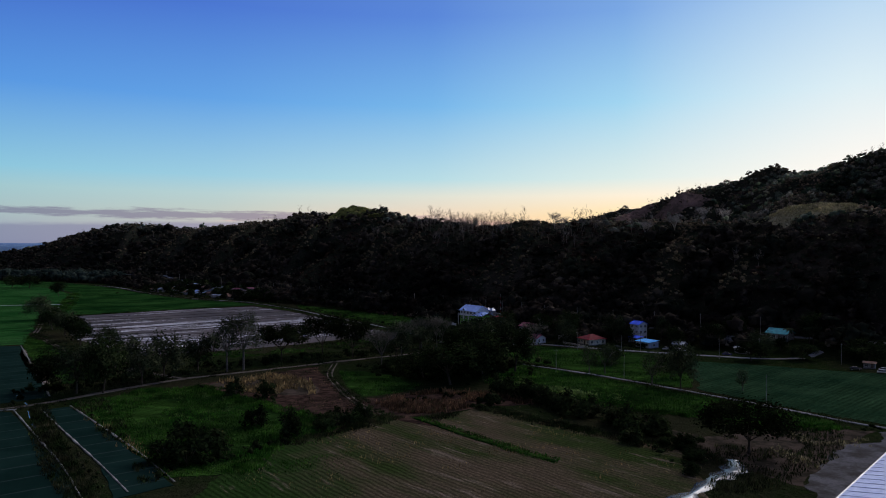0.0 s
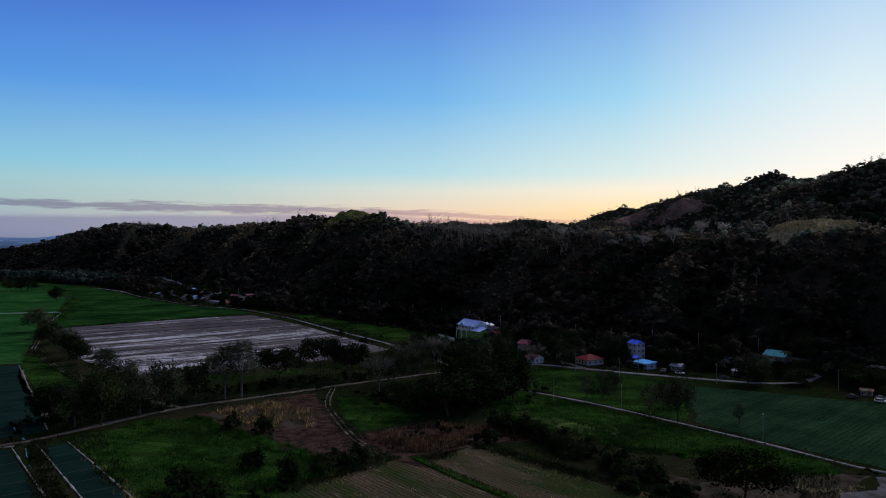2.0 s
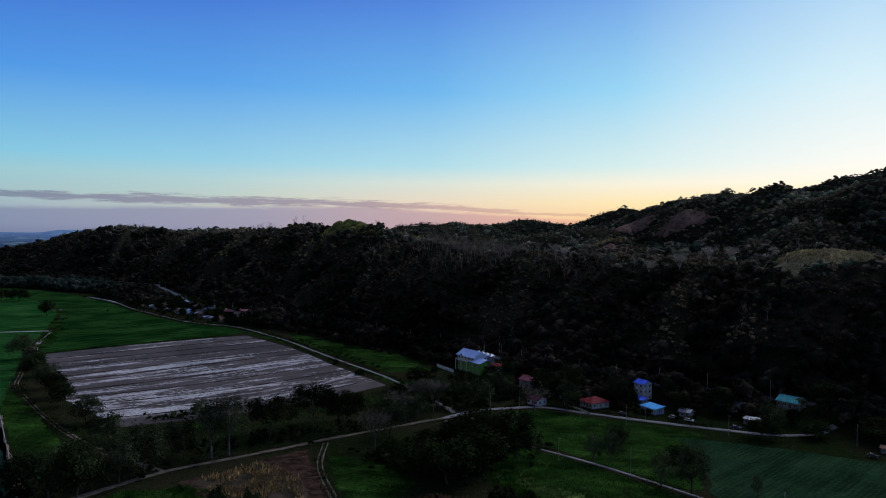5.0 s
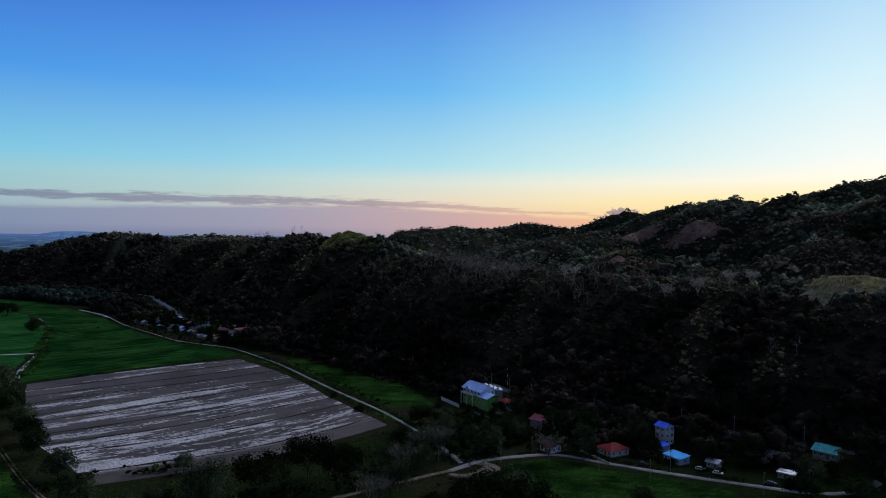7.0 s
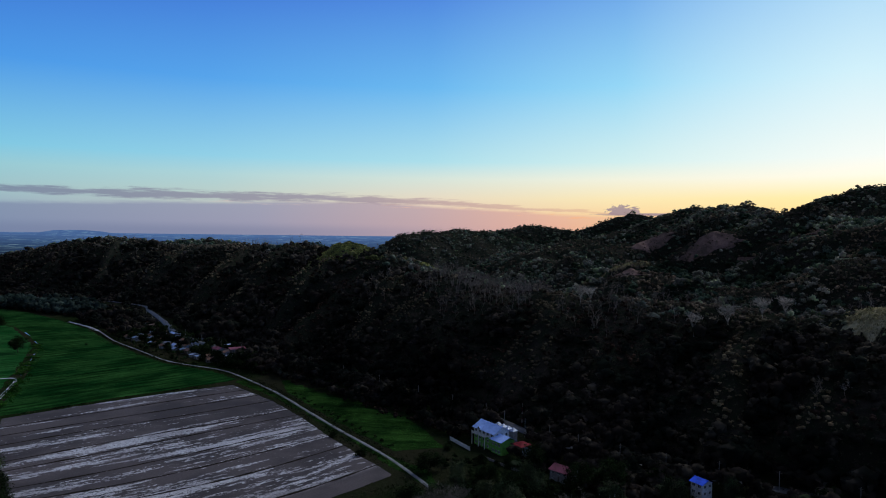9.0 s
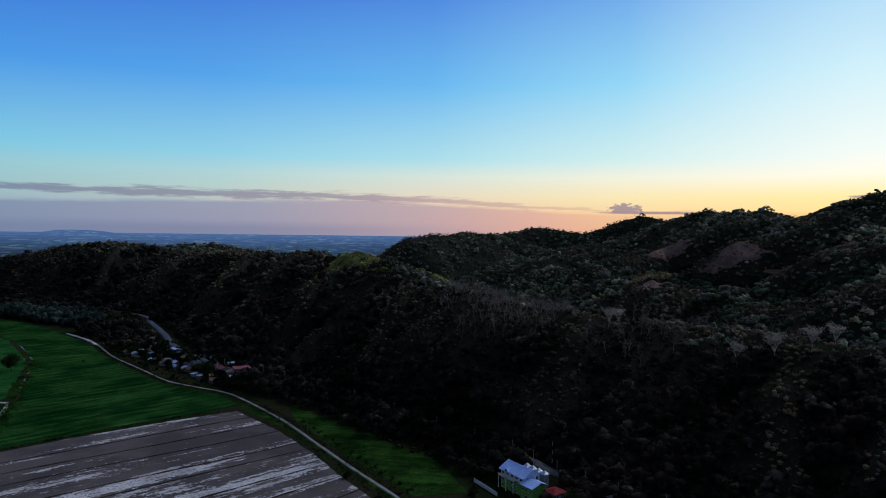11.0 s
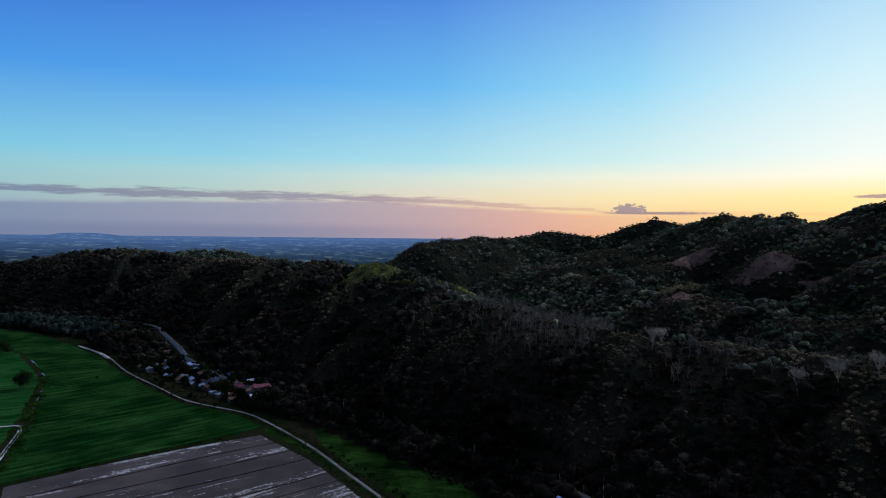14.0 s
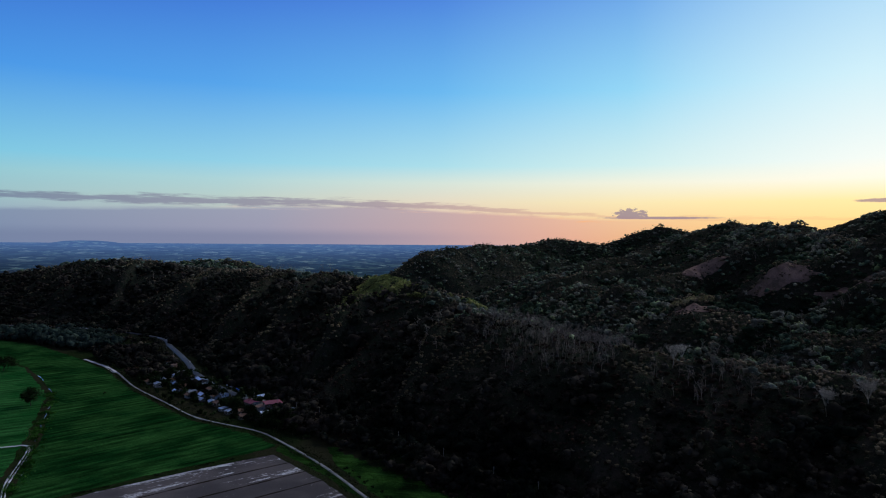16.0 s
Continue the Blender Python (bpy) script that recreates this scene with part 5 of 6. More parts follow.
# thin leafless trees along the skyline
for ridge in (RIDGES[1], RIDGES[3], RIDGES[0]):
    top = smooth_line([p[:2] for p in ridge], 6.0)
    top = top + rng.normal(size=top.shape) * 5
    top = top[(rough_noise(top[:, 0], top[:, 1], 60, 61, 2) > -0.1) & (top[:, 1] > 330) & clearing(top[:, 0], top[:, 1])]
    scatter("skyline_trees", bare_sky, top, height(top[:, 0], top[:, 1]) - 0.4, rng.uniform(0.55, 1.0, len(top)), rng, TWIGS, "thin leafless trees along the ridge")
    round_top = top + rng.normal(size=top.shape) * 4
    round_top = round_top[rough_noise(round_top[:, 0], round_top[:, 1], 35, 62, 2) > 0.1]
    scatter("skyline_trees", green_far, round_top, height(round_top[:, 0], round_top[:, 1]) - 0.4, rng.uniform(0.5, 1.0, len(round_top)), rng, LEAF, "round-crowned trees along the ridge")
grow(-60, 560, 230, 1000, 5.5, 60, 620, green_near, True)
grow(-420, 900, 500, 1500, 7.2, 620, 1050, green_far, False)
grow(-900, 1500, 800, 2400, 9.6, 1050, 2300, green_faint, False)


# ---- grass, crops and weeds ----
def blades(seed, h, spread, n):
    r = np.random.default_rng(seed)
    c = r.normal(size=(n, 3)) * [spread, spread, 0]
    a = r.uniform(0, 2 * np.pi, n)
    d = np.stack([np.cos(a), np.sin(a), a * 0], 1) * 0.12 * h
    tip = c + np.stack([np.cos(a + 1) * 0.4 * h, np.sin(a + 1) * 0.4 * h, h * r.uniform(0.6, 1.1, n)], 1)
    return np.stack([c - d, c + d, tip], 1).reshape(-1, 3), np.arange(3 * n).reshape(n, 3)


def sow(name, poly, pitch, h, mat, label, seed, keep=1.0, clumpy=0.0, blade=4, category="crop", spread=0.35):
    r = np.random.default_rng(seed)
    p = np.array(poly)
    xy = spots(p[:, 0].min(), p[:, 0].max(), p[:, 1].min(), p[:, 1].max(), pitch, r)
    x, y = xy.T
    ok = inside(x, y, poly) & (r.uniform(size=len(x)) < keep)
    if clumpy:
        ok &= rough_noise(x, y, 14, seed, 3) > clumpy
    xy = xy[ok]
    sc = r.uniform(0.6, 1.3, len(xy))
    scatter(name, [blades(seed + k, h, spread, blade) for k in range(4)], xy, height(xy[:, 0], xy[:, 1]) + 0.04, sc, r, mat, label, category)


sow("crop_leaves", GREEN_WEST, 0.7, 0.75, GRASS, "lush green crop leaves", 301, 0.95, -0.7)
sow("verge_grass", TRACK_GREEN, 1.0, 0.5, GRASS, "short green grass beside the farm track", 317, 0.9, -0.5, 4, "grass")
sow("crop_leaves", EAST_GREEN, 0.8, 0.7, GRASS, "lush green crop leaves", 302, 0.95, -0.6)
sow("meadow_grass", GRASS_MEADOW, 0.9, 0.6, GRASS, "uneven meadow grass", 303, 0.9, -0.4)
sow("crop_leaves", SMALL_GREEN, 0.9, 0.7, GRASS, "green crop leaves", 304, 0.9, -0.3)
sow("dry_stalks", CORN, 1.0, 1.6, STRAW, "standing dry corn stalks", 305, 0.75, -0.35, 4, spread=0.16)
sow("bank_weeds", BANK, 0.9, 1.0, WEEDS, "dry weeds on the red bank", 306, 0.8, 0.15, 5, "weeds")
sow("bank_weeds", [(36, 262), (44, 272), (60, 277), (78, 266), (84, 252), (66, 252), (50, 246), (40, 249)], 0.8, 1.5, DRY_WEEDS, "tall dry brown weeds on the red bank", 318, 0.9, -0.3, 6, "weeds")
sow("bund_grass", [(43, 243), (46, 243), (63, 206), (68, 197), (65, 195), (59, 205)], 0.5, 0.7, GRASS, "bright grass on the bund", 307, 0.9)
sow("ditch_weeds", [(-64, 284), (-60, 284), (-48, 250), (-34, 214), (-24, 190), (-30, 190), (-42, 216), (-54, 248)], 0.7, 0.9, WEEDS, "weeds along the ditch", 308, 0.9, -0.3, 5, "weeds")
sow("ditch_weeds", [(-53, 286), (-46, 290), (-30, 245), (-12, 205), (-18, 195), (-26, 220), (-40, 252)], 0.9, 1.1, WEEDS, "dry weeds along the field edge", 309, 0.85, -0.2, 5, "weeds")
sow("waste_weeds", [(84, 256), (98, 250), (118, 226), (136, 208), (152, 203), (128, 183), (100, 169), (82, 168), (96, 196), (80, 228)], 1.0, 0.9, WEEDS, "rough weeds on the waste ground", 310, 0.8, -0.2, 5, "weeds")
sow("track_weeds", [(-66, 292), (-48, 306), (-28, 326), (0, 340), (34, 352), (60, 362), (58, 372), (20, 372), (-20, 350), (-60, 330)], 1.3, 0.9, WEEDS, "weeds under the trees along the track", 311, 0.8, -0.3, 5, "weeds")
sow("strip_grass", STRIP, 1.2, 0.5, GRASS, "short grass of the narrow plot", 312, 0.9, -0.4)
sow("road_weeds", [(70, 430), (88, 400), (92, 380), (80, 365), (60, 375), (40, 380), (10, 395), (64, 424)], 1.4, 1.0, WEEDS, "dry weeds beside the mud field", 313, 0.8, -0.2, 5, "weeds")


def fringe(name, pts, width, pitch, h, mat, label, seed, blade=5, clumpy=-0.2, category="weeds", clear=0.0):
    """Tufts along a line, thinning to both sides, with a clear way in the middle."""
    r = np.random.default_rng(seed)
    line = smooth_line(pts, pitch)
    n = max(1, int(width / pitch * 1.3))
    xy = np.repeat(line[:, :2], n, 0) + r.normal(size=(len(line) * n, 2)) * width * 0.4
    xy = xy[(rough_noise(xy[:, 0], xy[:, 1], 9, seed, 3) > clumpy) & (along(xy[:, 0], xy[:, 1], [(*p[:2], 0) for p in pts])[0] >= clear)]
    scatter(name, [blades(seed + k, h, 0.35, blade) for k in range(4)], xy, height(xy[:, 0], xy[:, 1]) + 0.04, r.uniform(0.5, 1.5, len(xy)), r, mat, label, category)


def thicket(pts, width, pitch, size, label, seed, mat, clumpy=-0.1):
    """Low shrubs along a line."""
    r = np.random.default_rng(seed)
    line = smooth_line(pts, pitch)
    n = max(1, int(width / pitch))
    xy = np.repeat(line[:, :2], n, 0) + r.normal(size=(len(line) * n, 2)) * width * 0.4
    xy = xy[rough_noise(xy[:, 0], xy[:, 1], 12, seed, 3) > clumpy]
    scatter("low_shrubs", leafy_shrubs, xy, height(xy[:, 0], xy[:, 1]) - 0.1, r.uniform(0.5, 1.4, len(xy)) * size, r, mat, label, "shrubs")


sow("verge_grass", [(-26, 360), (10, 372), (50, 384), (64, 402), (62, 416), (20, 398), (-30, 380)], 1.0, 0.7, GRASS, "rank green grass behind the umbrella trees", 316, 0.9, -0.2, 5, "grass")
leafy_shrubs = [template(400 + k, 3.0, 2.2, 3, 48, 0.5) for k in range(5)]
HEDGE = [(66, 252), (80, 262), (86, 250), (90, 238), (96, 224), (100, 212), (98, 202), (94, 192)]
thicket(HEDGE, 7, 1.8, 0.62, "dark tangled shrubs between the fields", 401, LEAF_DARK, -0.5)
thicket([(44, 260), (54, 268), (66, 268), (74, 262)], 5, 2.2, 0.55, "dark shrubs over the red bank", 416, LEAF_DARK, 0.0)
thicket([(-54, 284), (-37, 250), (-24, 226), (-12, 205)], 2.0, 2.2, 0.30, "low shrubs along the seedling bed", 402, WEEDS)
thicket([(-63, 280), (-50, 249), (-35, 218), (-25, 194)], 2.2, 1.6, 0.36, "low green shrubs between the seedling beds", 403, WEEDS, -0.4)
thicket([(-20, 302), (-8, 287), (6, 270), (20, 248), (30, 243)], 3.0, 2.0, 0.5, "dark shrubs along the green field", 404, LEAF_DARK, 0.0)
thicket([(-16, 206), (-4, 214), (8, 228), (22, 238)], 4.0, 2.0, 0.55, "dark shrubs along the green field", 405, LEAF_DARK, -0.1)
thicket([(112, 206), (128, 212), (148, 206), (160, 200)], 3.5, 2.0, 0.42, "shrubs beside the waste ground", 406, LEAF_DARK, 0.0)
# the next two thickets are added to darken ground lying in tree shade
thicket([(-76, 300), (-60, 312), (-40, 326), (-20, 340), (10, 352), (40, 362), (64, 372)], 14, 2.6, 0.72, "dark shrubs added for the shade under the trees of the track", 407, LEAF_DARK, -0.35)
thicket([(48, 322), (62, 306), (74, 300), (90, 310), (100, 322), (84, 344)], 17, 2.6, 0.95, "dark thicket added for the shade under heavy trees", 408, LEAF_DARK, -0.6)
thicket([(120, 372), (140, 384), (160, 372), (180, 354), (200, 338), (222, 328), (250, 312)], 9, 2.4, 0.7, "dark shrubs round the houses", 409, LEAF_DARK, 0.15)
thicket([(-118, 905), (-96, 868), (-72, 824), (-46, 786), (-16, 748), (8, 728)], 40, 6.0, 1.35, "dark shrubs between the hamlet houses", 412, LEAF_DARK, -0.3)
thicket([(-64, 383), (-44, 386), (-24, 390)], 11, 2.4, 0.8, "dark shrubs along the near edge of the mud", 413, LEAF_DARK, -0.2)
thicket([(82, 398), (100, 410), (114, 430), (106, 452)], 17, 2.6, 0.95, "dark shrubs below the green house", 414, LEAF_DARK, -0.2)
thicket([(100, 385), (126, 392), (140, 405), (130, 425)], 14, 2.6, 1.0, "dark shrubs behind the village road", 415, LEAF_DARK, -0.1)
thicket([(70, 452), (58, 505), (42, 560), (24, 612), (4, 668)], 3.0, 2.4, 0.35, "low shrubs along the farm road", 410, WEEDS, 0.1)
thicket([(84, 560), (66, 620), (40, 660), (10, 690)], 6.0, 2.2, 0.8, "banana-like dark shrubs behind the narrow plot", 411, LEAF_DARK, 0.0)
for k in range(16):
    f = k / 15
    thicket([(78 - 44 * f, 476 + 130 * f + 4), (80 - 44 * f, 478 + 130 * f + 4)], 1.5, 1.5, 0.55, "row of young trees beside the farm road", 420 + k, LEAF_DARK, -2.0)
fringe("edge_weeds", CART_TRACK, 4.5, 0.5, 0.55, WEEDS, "weeds edging the cart track", 430, clumpy=0.0, clear=1.7)
fringe("edge_weeds", [(-53, 282), (-36, 249), (-24, 225), (-14, 203)], 2.6, 1.1, 0.8, STRAW, "dry stalks along the seedling bed", 431, 3, 0.1)
fringe("edge_weeds", [(-40, 296), (-20, 302), (-10, 286), (6, 264), (20, 242), (6, 228), (-1, 207)], 4.0, 0.4, 0.8, GRASS, "rank green grass round the field", 432)
fringe("edge_weeds", [(1, 220), (16, 231), (28, 238), (37, 245), (48, 242), (64, 250), (80, 226), (95, 200)], 4.5, 0.4, 0.7, WEEDS, "weeds along the stubble", 433)
fringe("edge_weeds", [(104, 326), (109, 317), (124, 292), (136, 267), (151, 232), (159, 210), (166, 198)], 4.0, 0.5, 0.6, WEEDS, "weeds beside the concrete path", 434, clear=1.0)
fringe("pale_crop", [(87, 290), (94, 277), (101, 262), (108, 250)], 7.0, 0.6, 0.7, PALE_CROP, "pale overgrown crop at the field end", 445, 6, 0.0, "crop")
fringe("edge_weeds", [(90, 300), (84, 282), (98, 257), (112, 235), (130, 213), (150, 206)], 5.0, 0.45, 0.7, GRASS, "pale green growth on the field edge", 435)
fringe("edge_weeds", [(27, 322), (27, 300), (30, 272), (36, 250)], 3.5, 0.5, 0.5, WEEDS, "weeds beside the ruts", 436, clumpy=0.1)
fringe("edge_weeds", FARM_ROAD, 9.0, 0.9, 0.8, WEEDS, "weeds along the farm road", 437, clumpy=-0.4, clear=1.7)
fringe("edge_weeds", [(-150, 600), (-128, 510), (-117, 470), (-79, 392), (-50, 346)], 4.5, 0.6, 0.7, WEEDS, "weeds along the farm track", 438)
fringe("edge_weeds", [(-148, 610), (-152, 650), (-160, 690), (-168, 728), (-182, 800), (-198, 866)], 7.0, 0.8, 1.0, GRASS, "reeds along the canal", 439)
fringe("edge_weeds", [(-140, 584), (-78, 621), (-12, 655)], 2.0, 0.5, 0.7, WEEDS, "weeds between the mud and the rice", 440, clumpy=0.1)
fringe("edge_weeds", [(86, 384), (100, 378), (118, 381), (138, 379), (156, 364), (176, 345), (197, 328)], 4.0, 0.6, 0.7, WEEDS, "weeds beside the village road", 441)
fringe("stubble_tufts", [(10, 200), (30, 215), (50, 225), (70, 215), (85, 195)], 40, 1.6, 0.45, STRAW, "dry tufts over the stubble", 442, 4, 0.3)
fringe("stubble_tufts", [(4, 200), (14, 218), (24, 226)], 14, 0.8, 0.45, GRASS, "green regrowth in the stubble", 443, 4, 0.1)
fringe("waste_crops", [(122, 186), (134, 194), (148, 202)], 9, 0.8, 0.7, PALE_GRASS, "pale green crop rows on the waste ground", 444, 5, 0.0)
sow("earth_weeds", [(-19, 308), (0, 319), (24, 336), (26, 300), (28, 272), (34, 254), (22, 244), (8, 268), (-8, 284)], 1.1, 0.45, WEEDS, "sparse weeds over the red earth", 314, 0.6, 0.05, 5, "weeds")
sow("earth_straw", [(-19, 308), (0, 319), (24, 336), (26, 300), (28, 272), (34, 254), (22, 244), (8, 268), (-8, 284)], 1.5, 0.35, STRAW, "scattered straw over the red earth", 315, 0.4, 0.2, 4, "straw")
for k, (cx, cy, a, b, _) in enumerate(BALD[:3]):
    ring = [(cx + a * 1.15 * math.cos(t * math.pi / 8), cy + b * 1.15 * math.sin(t * math.pi / 8)) for t in range(16)]
    sow("hill_grass", ring, 0.9, 1.3, PALE_GRASS if k else HILL_GRASS, "pale dry grass on the hilltop" if k else "green grass on the bald hilltop", 320 + k, 0.95, -0.8, 6, "grass", 0.45)
for k, (cx, cy, a, b, turn) in enumerate(BALD[3:]):
    ring = [turned(a * math.cos(t * math.pi / 8), b * math.sin(t * math.pi / 8), 0, 0, -turn) for t in range(16)]
    ring = [(cx + u, cy + v) for u, v in ring]
    sow("slope_grass", ring, 1.6, 0.9, STRAW, "dry grass on the bare brown slope", 330 + k, 0.7, 0.0, 4, "grass", 0.5)

fringe("crest_grass", [(366, 836), (384, 823), (402, 810), (426, 805)], 5.0, 0.7, 1.6, PALE_GRASS, "pale dry grass along a spur crest", 335, 6, -0.6, "grass")
knoll = np.stack([rng.uniform(56, 190, 900), rng.uniform(848, 930, 900)], 1)
knoll = knoll[(rough_noise(knoll[:, 0], knoll[:, 1], 14, 98, 2) > 0.0)]
scatter("knoll_shrubs", scrub, knoll, height(knoll[:, 0], knoll[:, 1]) - 0.2, rng.uniform(0.35, 1.0, len(knoll)), rng, LEAF_SUNLIT, "yellow-green shrubs over the bald knoll", "shrubs")
crest = np.stack([rng.uniform(300, 352, 420), rng.uniform(368, 436, 420)], 1)
crest = crest[(rough_noise(crest[:, 0], crest[:, 1], 9, 99, 2) > 0.1)]
scatter("knoll_shrubs", scrub, crest, height(crest[:, 0], crest[:, 1]) - 0.2, rng.uniform(0.3, 0.8, len(crest)), rng, PALE_GRASS, "pale dry shrubs on the crest", "shrubs")


# ---- buildings ----
def plain(name, colour, stain, rough=0.85, spec=0.3, scale=0.7):
    return two_tone(name, colour, stain, scale, 5.0, rough, 0.01, spec)


WALL_GREEN = plain("lime_green_paint", (0.16, 0.42, 0.06), (0.11, 0.30, 0.05))
WALL_WHITE = plain("white_paint", (0.74, 0.74, 0.72), (0.56, 0.56, 0.54))
WALL_CREAM = plain("cream_paint", (0.58, 0.52, 0.42), (0.42, 0.38, 0.31))
WALL_GREY = plain("bare_block_wall", (0.28, 0.27, 0.26), (0.19, 0.18, 0.18))
WALL_BLUE = plain("pale_blue_paint", (0.40, 0.46, 0.56), (0.30, 0.35, 0.43))
TIMBER = plain("weathered_timber", (0.13, 0.10, 0.075), (0.08, 0.065, 0.05))
GLASS = material("dark_window_glass", lambda n, b: wire(n, b, "Base Color", n.mix(n.noise(here(n), 0.8), (0.012, 0.016, 0.022), (0.03, 0.036, 0.045))), 0.08, 0.5)
STEEL = two_tone("galvanised_steel", (0.42, 0.43, 0.44), (0.28, 0.28, 0.29), 1.0, 6.0, 0.5, 0, 0.4, 0.7)
RUBBER = two_tone("black_rubber", (0.02, 0.02, 0.02), (0.03, 0.03, 0.03), 2.0, 8.0, 0.8, 0)


def roofing(name, a, b_, rough=0.75, metal=0.0):
    return material(name, roof_build(a, b_, 0.8, metal), rough, 0.5 if metal else 0.12)


R_BLUEGREY = roofing("blue_grey_roof_sheet", (0.36, 0.52, 0.92), (0.29, 0.42, 0.80))
R_RED = roofing("red_roof_sheet", (0.22, 0.012, 0.022), (0.13, 0.009, 0.016))
R_ROSE = roofing("dusty_red_roof_sheet", (0.24, 0.075, 0.10), (0.17, 0.05, 0.07))
R_MAROON = roofing("maroon_roof_sheet", (0.20, 0.055, 0.085), (0.14, 0.045, 0.06))
R_BLUE = roofing("bright_blue_roof_sheet", (0.04, 0.13, 0.86), (0.03, 0.09, 0.60))
R_CYAN = roofing("cyan_roof_sheet", (0.06, 0.42, 0.92), (0.04, 0.30, 0.70))
R_TEAL = roofing("teal_roof_sheet", (0.05, 0.36, 0.40), (0.04, 0.24, 0.28))
R_ZINC = roofing("zinc_roof_sheet", (0.50, 0.54, 0.62), (0.26, 0.27, 0.30), 0.42, 0.55)
R_WHITE = roofing("white_blue_roof_sheet", (0.66, 0.72, 0.86), (0.50, 0.57, 0.76), 0.38, 0.5)
R_STORE = roofing("pale_blue_store_roof_sheet", (0.50, 0.58, 0.80), (0.38, 0.46, 0.70), 0.6)
R_RUST = roofing("rusty_roof_sheet", (0.20, 0.11, 0.075), (0.13, 0.085, 0.07), 0.7)


def part(name, bm, mat, parent, label=""):
    me = bpy.data.meshes.new(name)
    bmesh.ops.recalc_face_normals(bm, faces=bm.faces)
    bm.to_mesh(me)
    bm.free()
    me.materials.append(mat)
    ob = new(name, me)
    ob.parent = parent
    return tagged(ob, label) if label else ob


def box(bm, x0, x1, y0, y1, z0, z1, soft=0.0):
    v = [bm.verts.new((x, y, z)) for z in (z0, z1) for x, y in ((x0, y0), (x1, y0), (x1, y1), (x0, y1))]
    faces = [bm.faces.new([v[i] for i in q]) for q in ((3, 2, 1, 0), (4, 5, 6, 7), (0, 1, 5, 4), (1, 2, 6, 5), (2, 3, 7, 6), (3, 0, 4, 7))]
    if soft:
        edges = list({e for f in faces for e in f.edges})
        bmesh.ops.bevel(bm, geom=edges, offset=soft, segments=1, affect="EDGES")
    return bm


def boxed(*a, soft=0.0):
    return box(bmesh.new(), *a, soft=soft)


def slab_roof(bm, planes, thick=0.12):
    """Roof planes given by their upper corners, each made a sheet with thickness."""
    for pts in planes:
        up = [bm.verts.new(p) for p in pts]
        dn = [bm.verts.new((p[0], p[1], p[2] - thick)) for p in pts]
        bm.faces.new(up)
        bm.faces.new(dn[::-1])
        for i in range(len(pts)):
            j = (i + 1) % len(pts)
            bm.faces.new((up[i], dn[i], dn[j], up[j]))
    return bm


def gable(w, d, z, rise, over=0.6):
    a, b = w / 2 + over, d / 2 + over
    drop = rise * over / (d / 2)
    return slab_roof(bmesh.new(), [[(-a, -b, z - drop), (a, -b, z - drop), (a, 0, z + rise), (-a, 0, z + rise)], [(a, b, z - drop), (-a, b, z - drop), (-a, 0, z + rise), (a, 0, z + rise)]])


def hip(w, d, z, rise, over=0.7):
    a, b = w / 2 + over, d / 2 + over
    k = max(a - b, 0.3) if a > b else 0
    j = max(b - a, 0.3) if b >= a else 0
    p = [(-a, -b, z), (a, -b, z), (a, b, z), (-a, b, z)]
    r0, r1 = ((-k, 0, z + rise), (k, 0, z + rise)) if k else ((0, -j, z + rise), (0, j, z + rise))
    if k:
        planes = [[p[0], p[1], r1, r0], [p[1], p[2], r1], [p[2], p[3], r0, r1], [p[3], p[0], r0]]
    else:
        planes = [[p[0], p[1], r0], [p[1], p[2], r1, r0], [p[2], p[3], r1], [p[3], p[0], r0, r1]]
    return slab_roof(bmesh.new(), planes)


def mono(w, d, z, rise, over=0.5):
    a, b = w / 2 + over, d / 2 + over
    return slab_roof(bmesh.new(), [[(-a, -b, z), (a, -b, z), (a, b, z + rise), (-a, b, z + rise)]], 0.08)


def gable_ends(bm, w, d, z, rise):
    for s in (-1, 1):
        x0, x1 = s * w / 2, s * (w / 2 - 0.15)
        v = [bm.verts.new(p) for x in (x0, x1) for p in ((x, -d / 2, z), (x, d / 2, z), (x, 0, z + rise - 0.1))]
        for q in ((0, 1, 2), (5, 4, 3), (0, 3, 4, 1), (1, 4, 5, 2), (2, 5, 3, 0)):
            bm.faces.new([v[i] for i in q])


def window(parent, x, z, w, h, y, side=0, frame_mat=None):
    """A framed window set on a wall; side 0: front, 1: right end, 2: left end."""
    turn = (0, 90, -90)[side]
    bm = bmesh.new()
    t = 0.09
    for a in ((-w / 2 - t, w / 2 + t, h / 2, h / 2 + t), (-w / 2 - t, w / 2 + t, -h / 2 - t, -h / 2), (-w / 2 - t, -w / 2, -h / 2, h / 2), (w / 2, w / 2 + t, -h / 2, h / 2), (-0.03, 0.03, -h / 2, h / 2)):
        box(bm, a[0], a[1], -0.09, 0.02, a[2], a[3])
    ob = part("window", bm, frame_mat or WALL_WHITE, parent)
    pane = part("pane", boxed(-w / 2, w / 2, -0.035, 0.03, -h / 2, h / 2), GLASS, ob, "dark glass pane")
    m = {0: pose(x, y, z), 1: pose(y, x, z, 0, 0, 90), 2: pose(-y, x, z, 0, 0, -90)}[side]
    ob.matrix_basis = m
    return ob


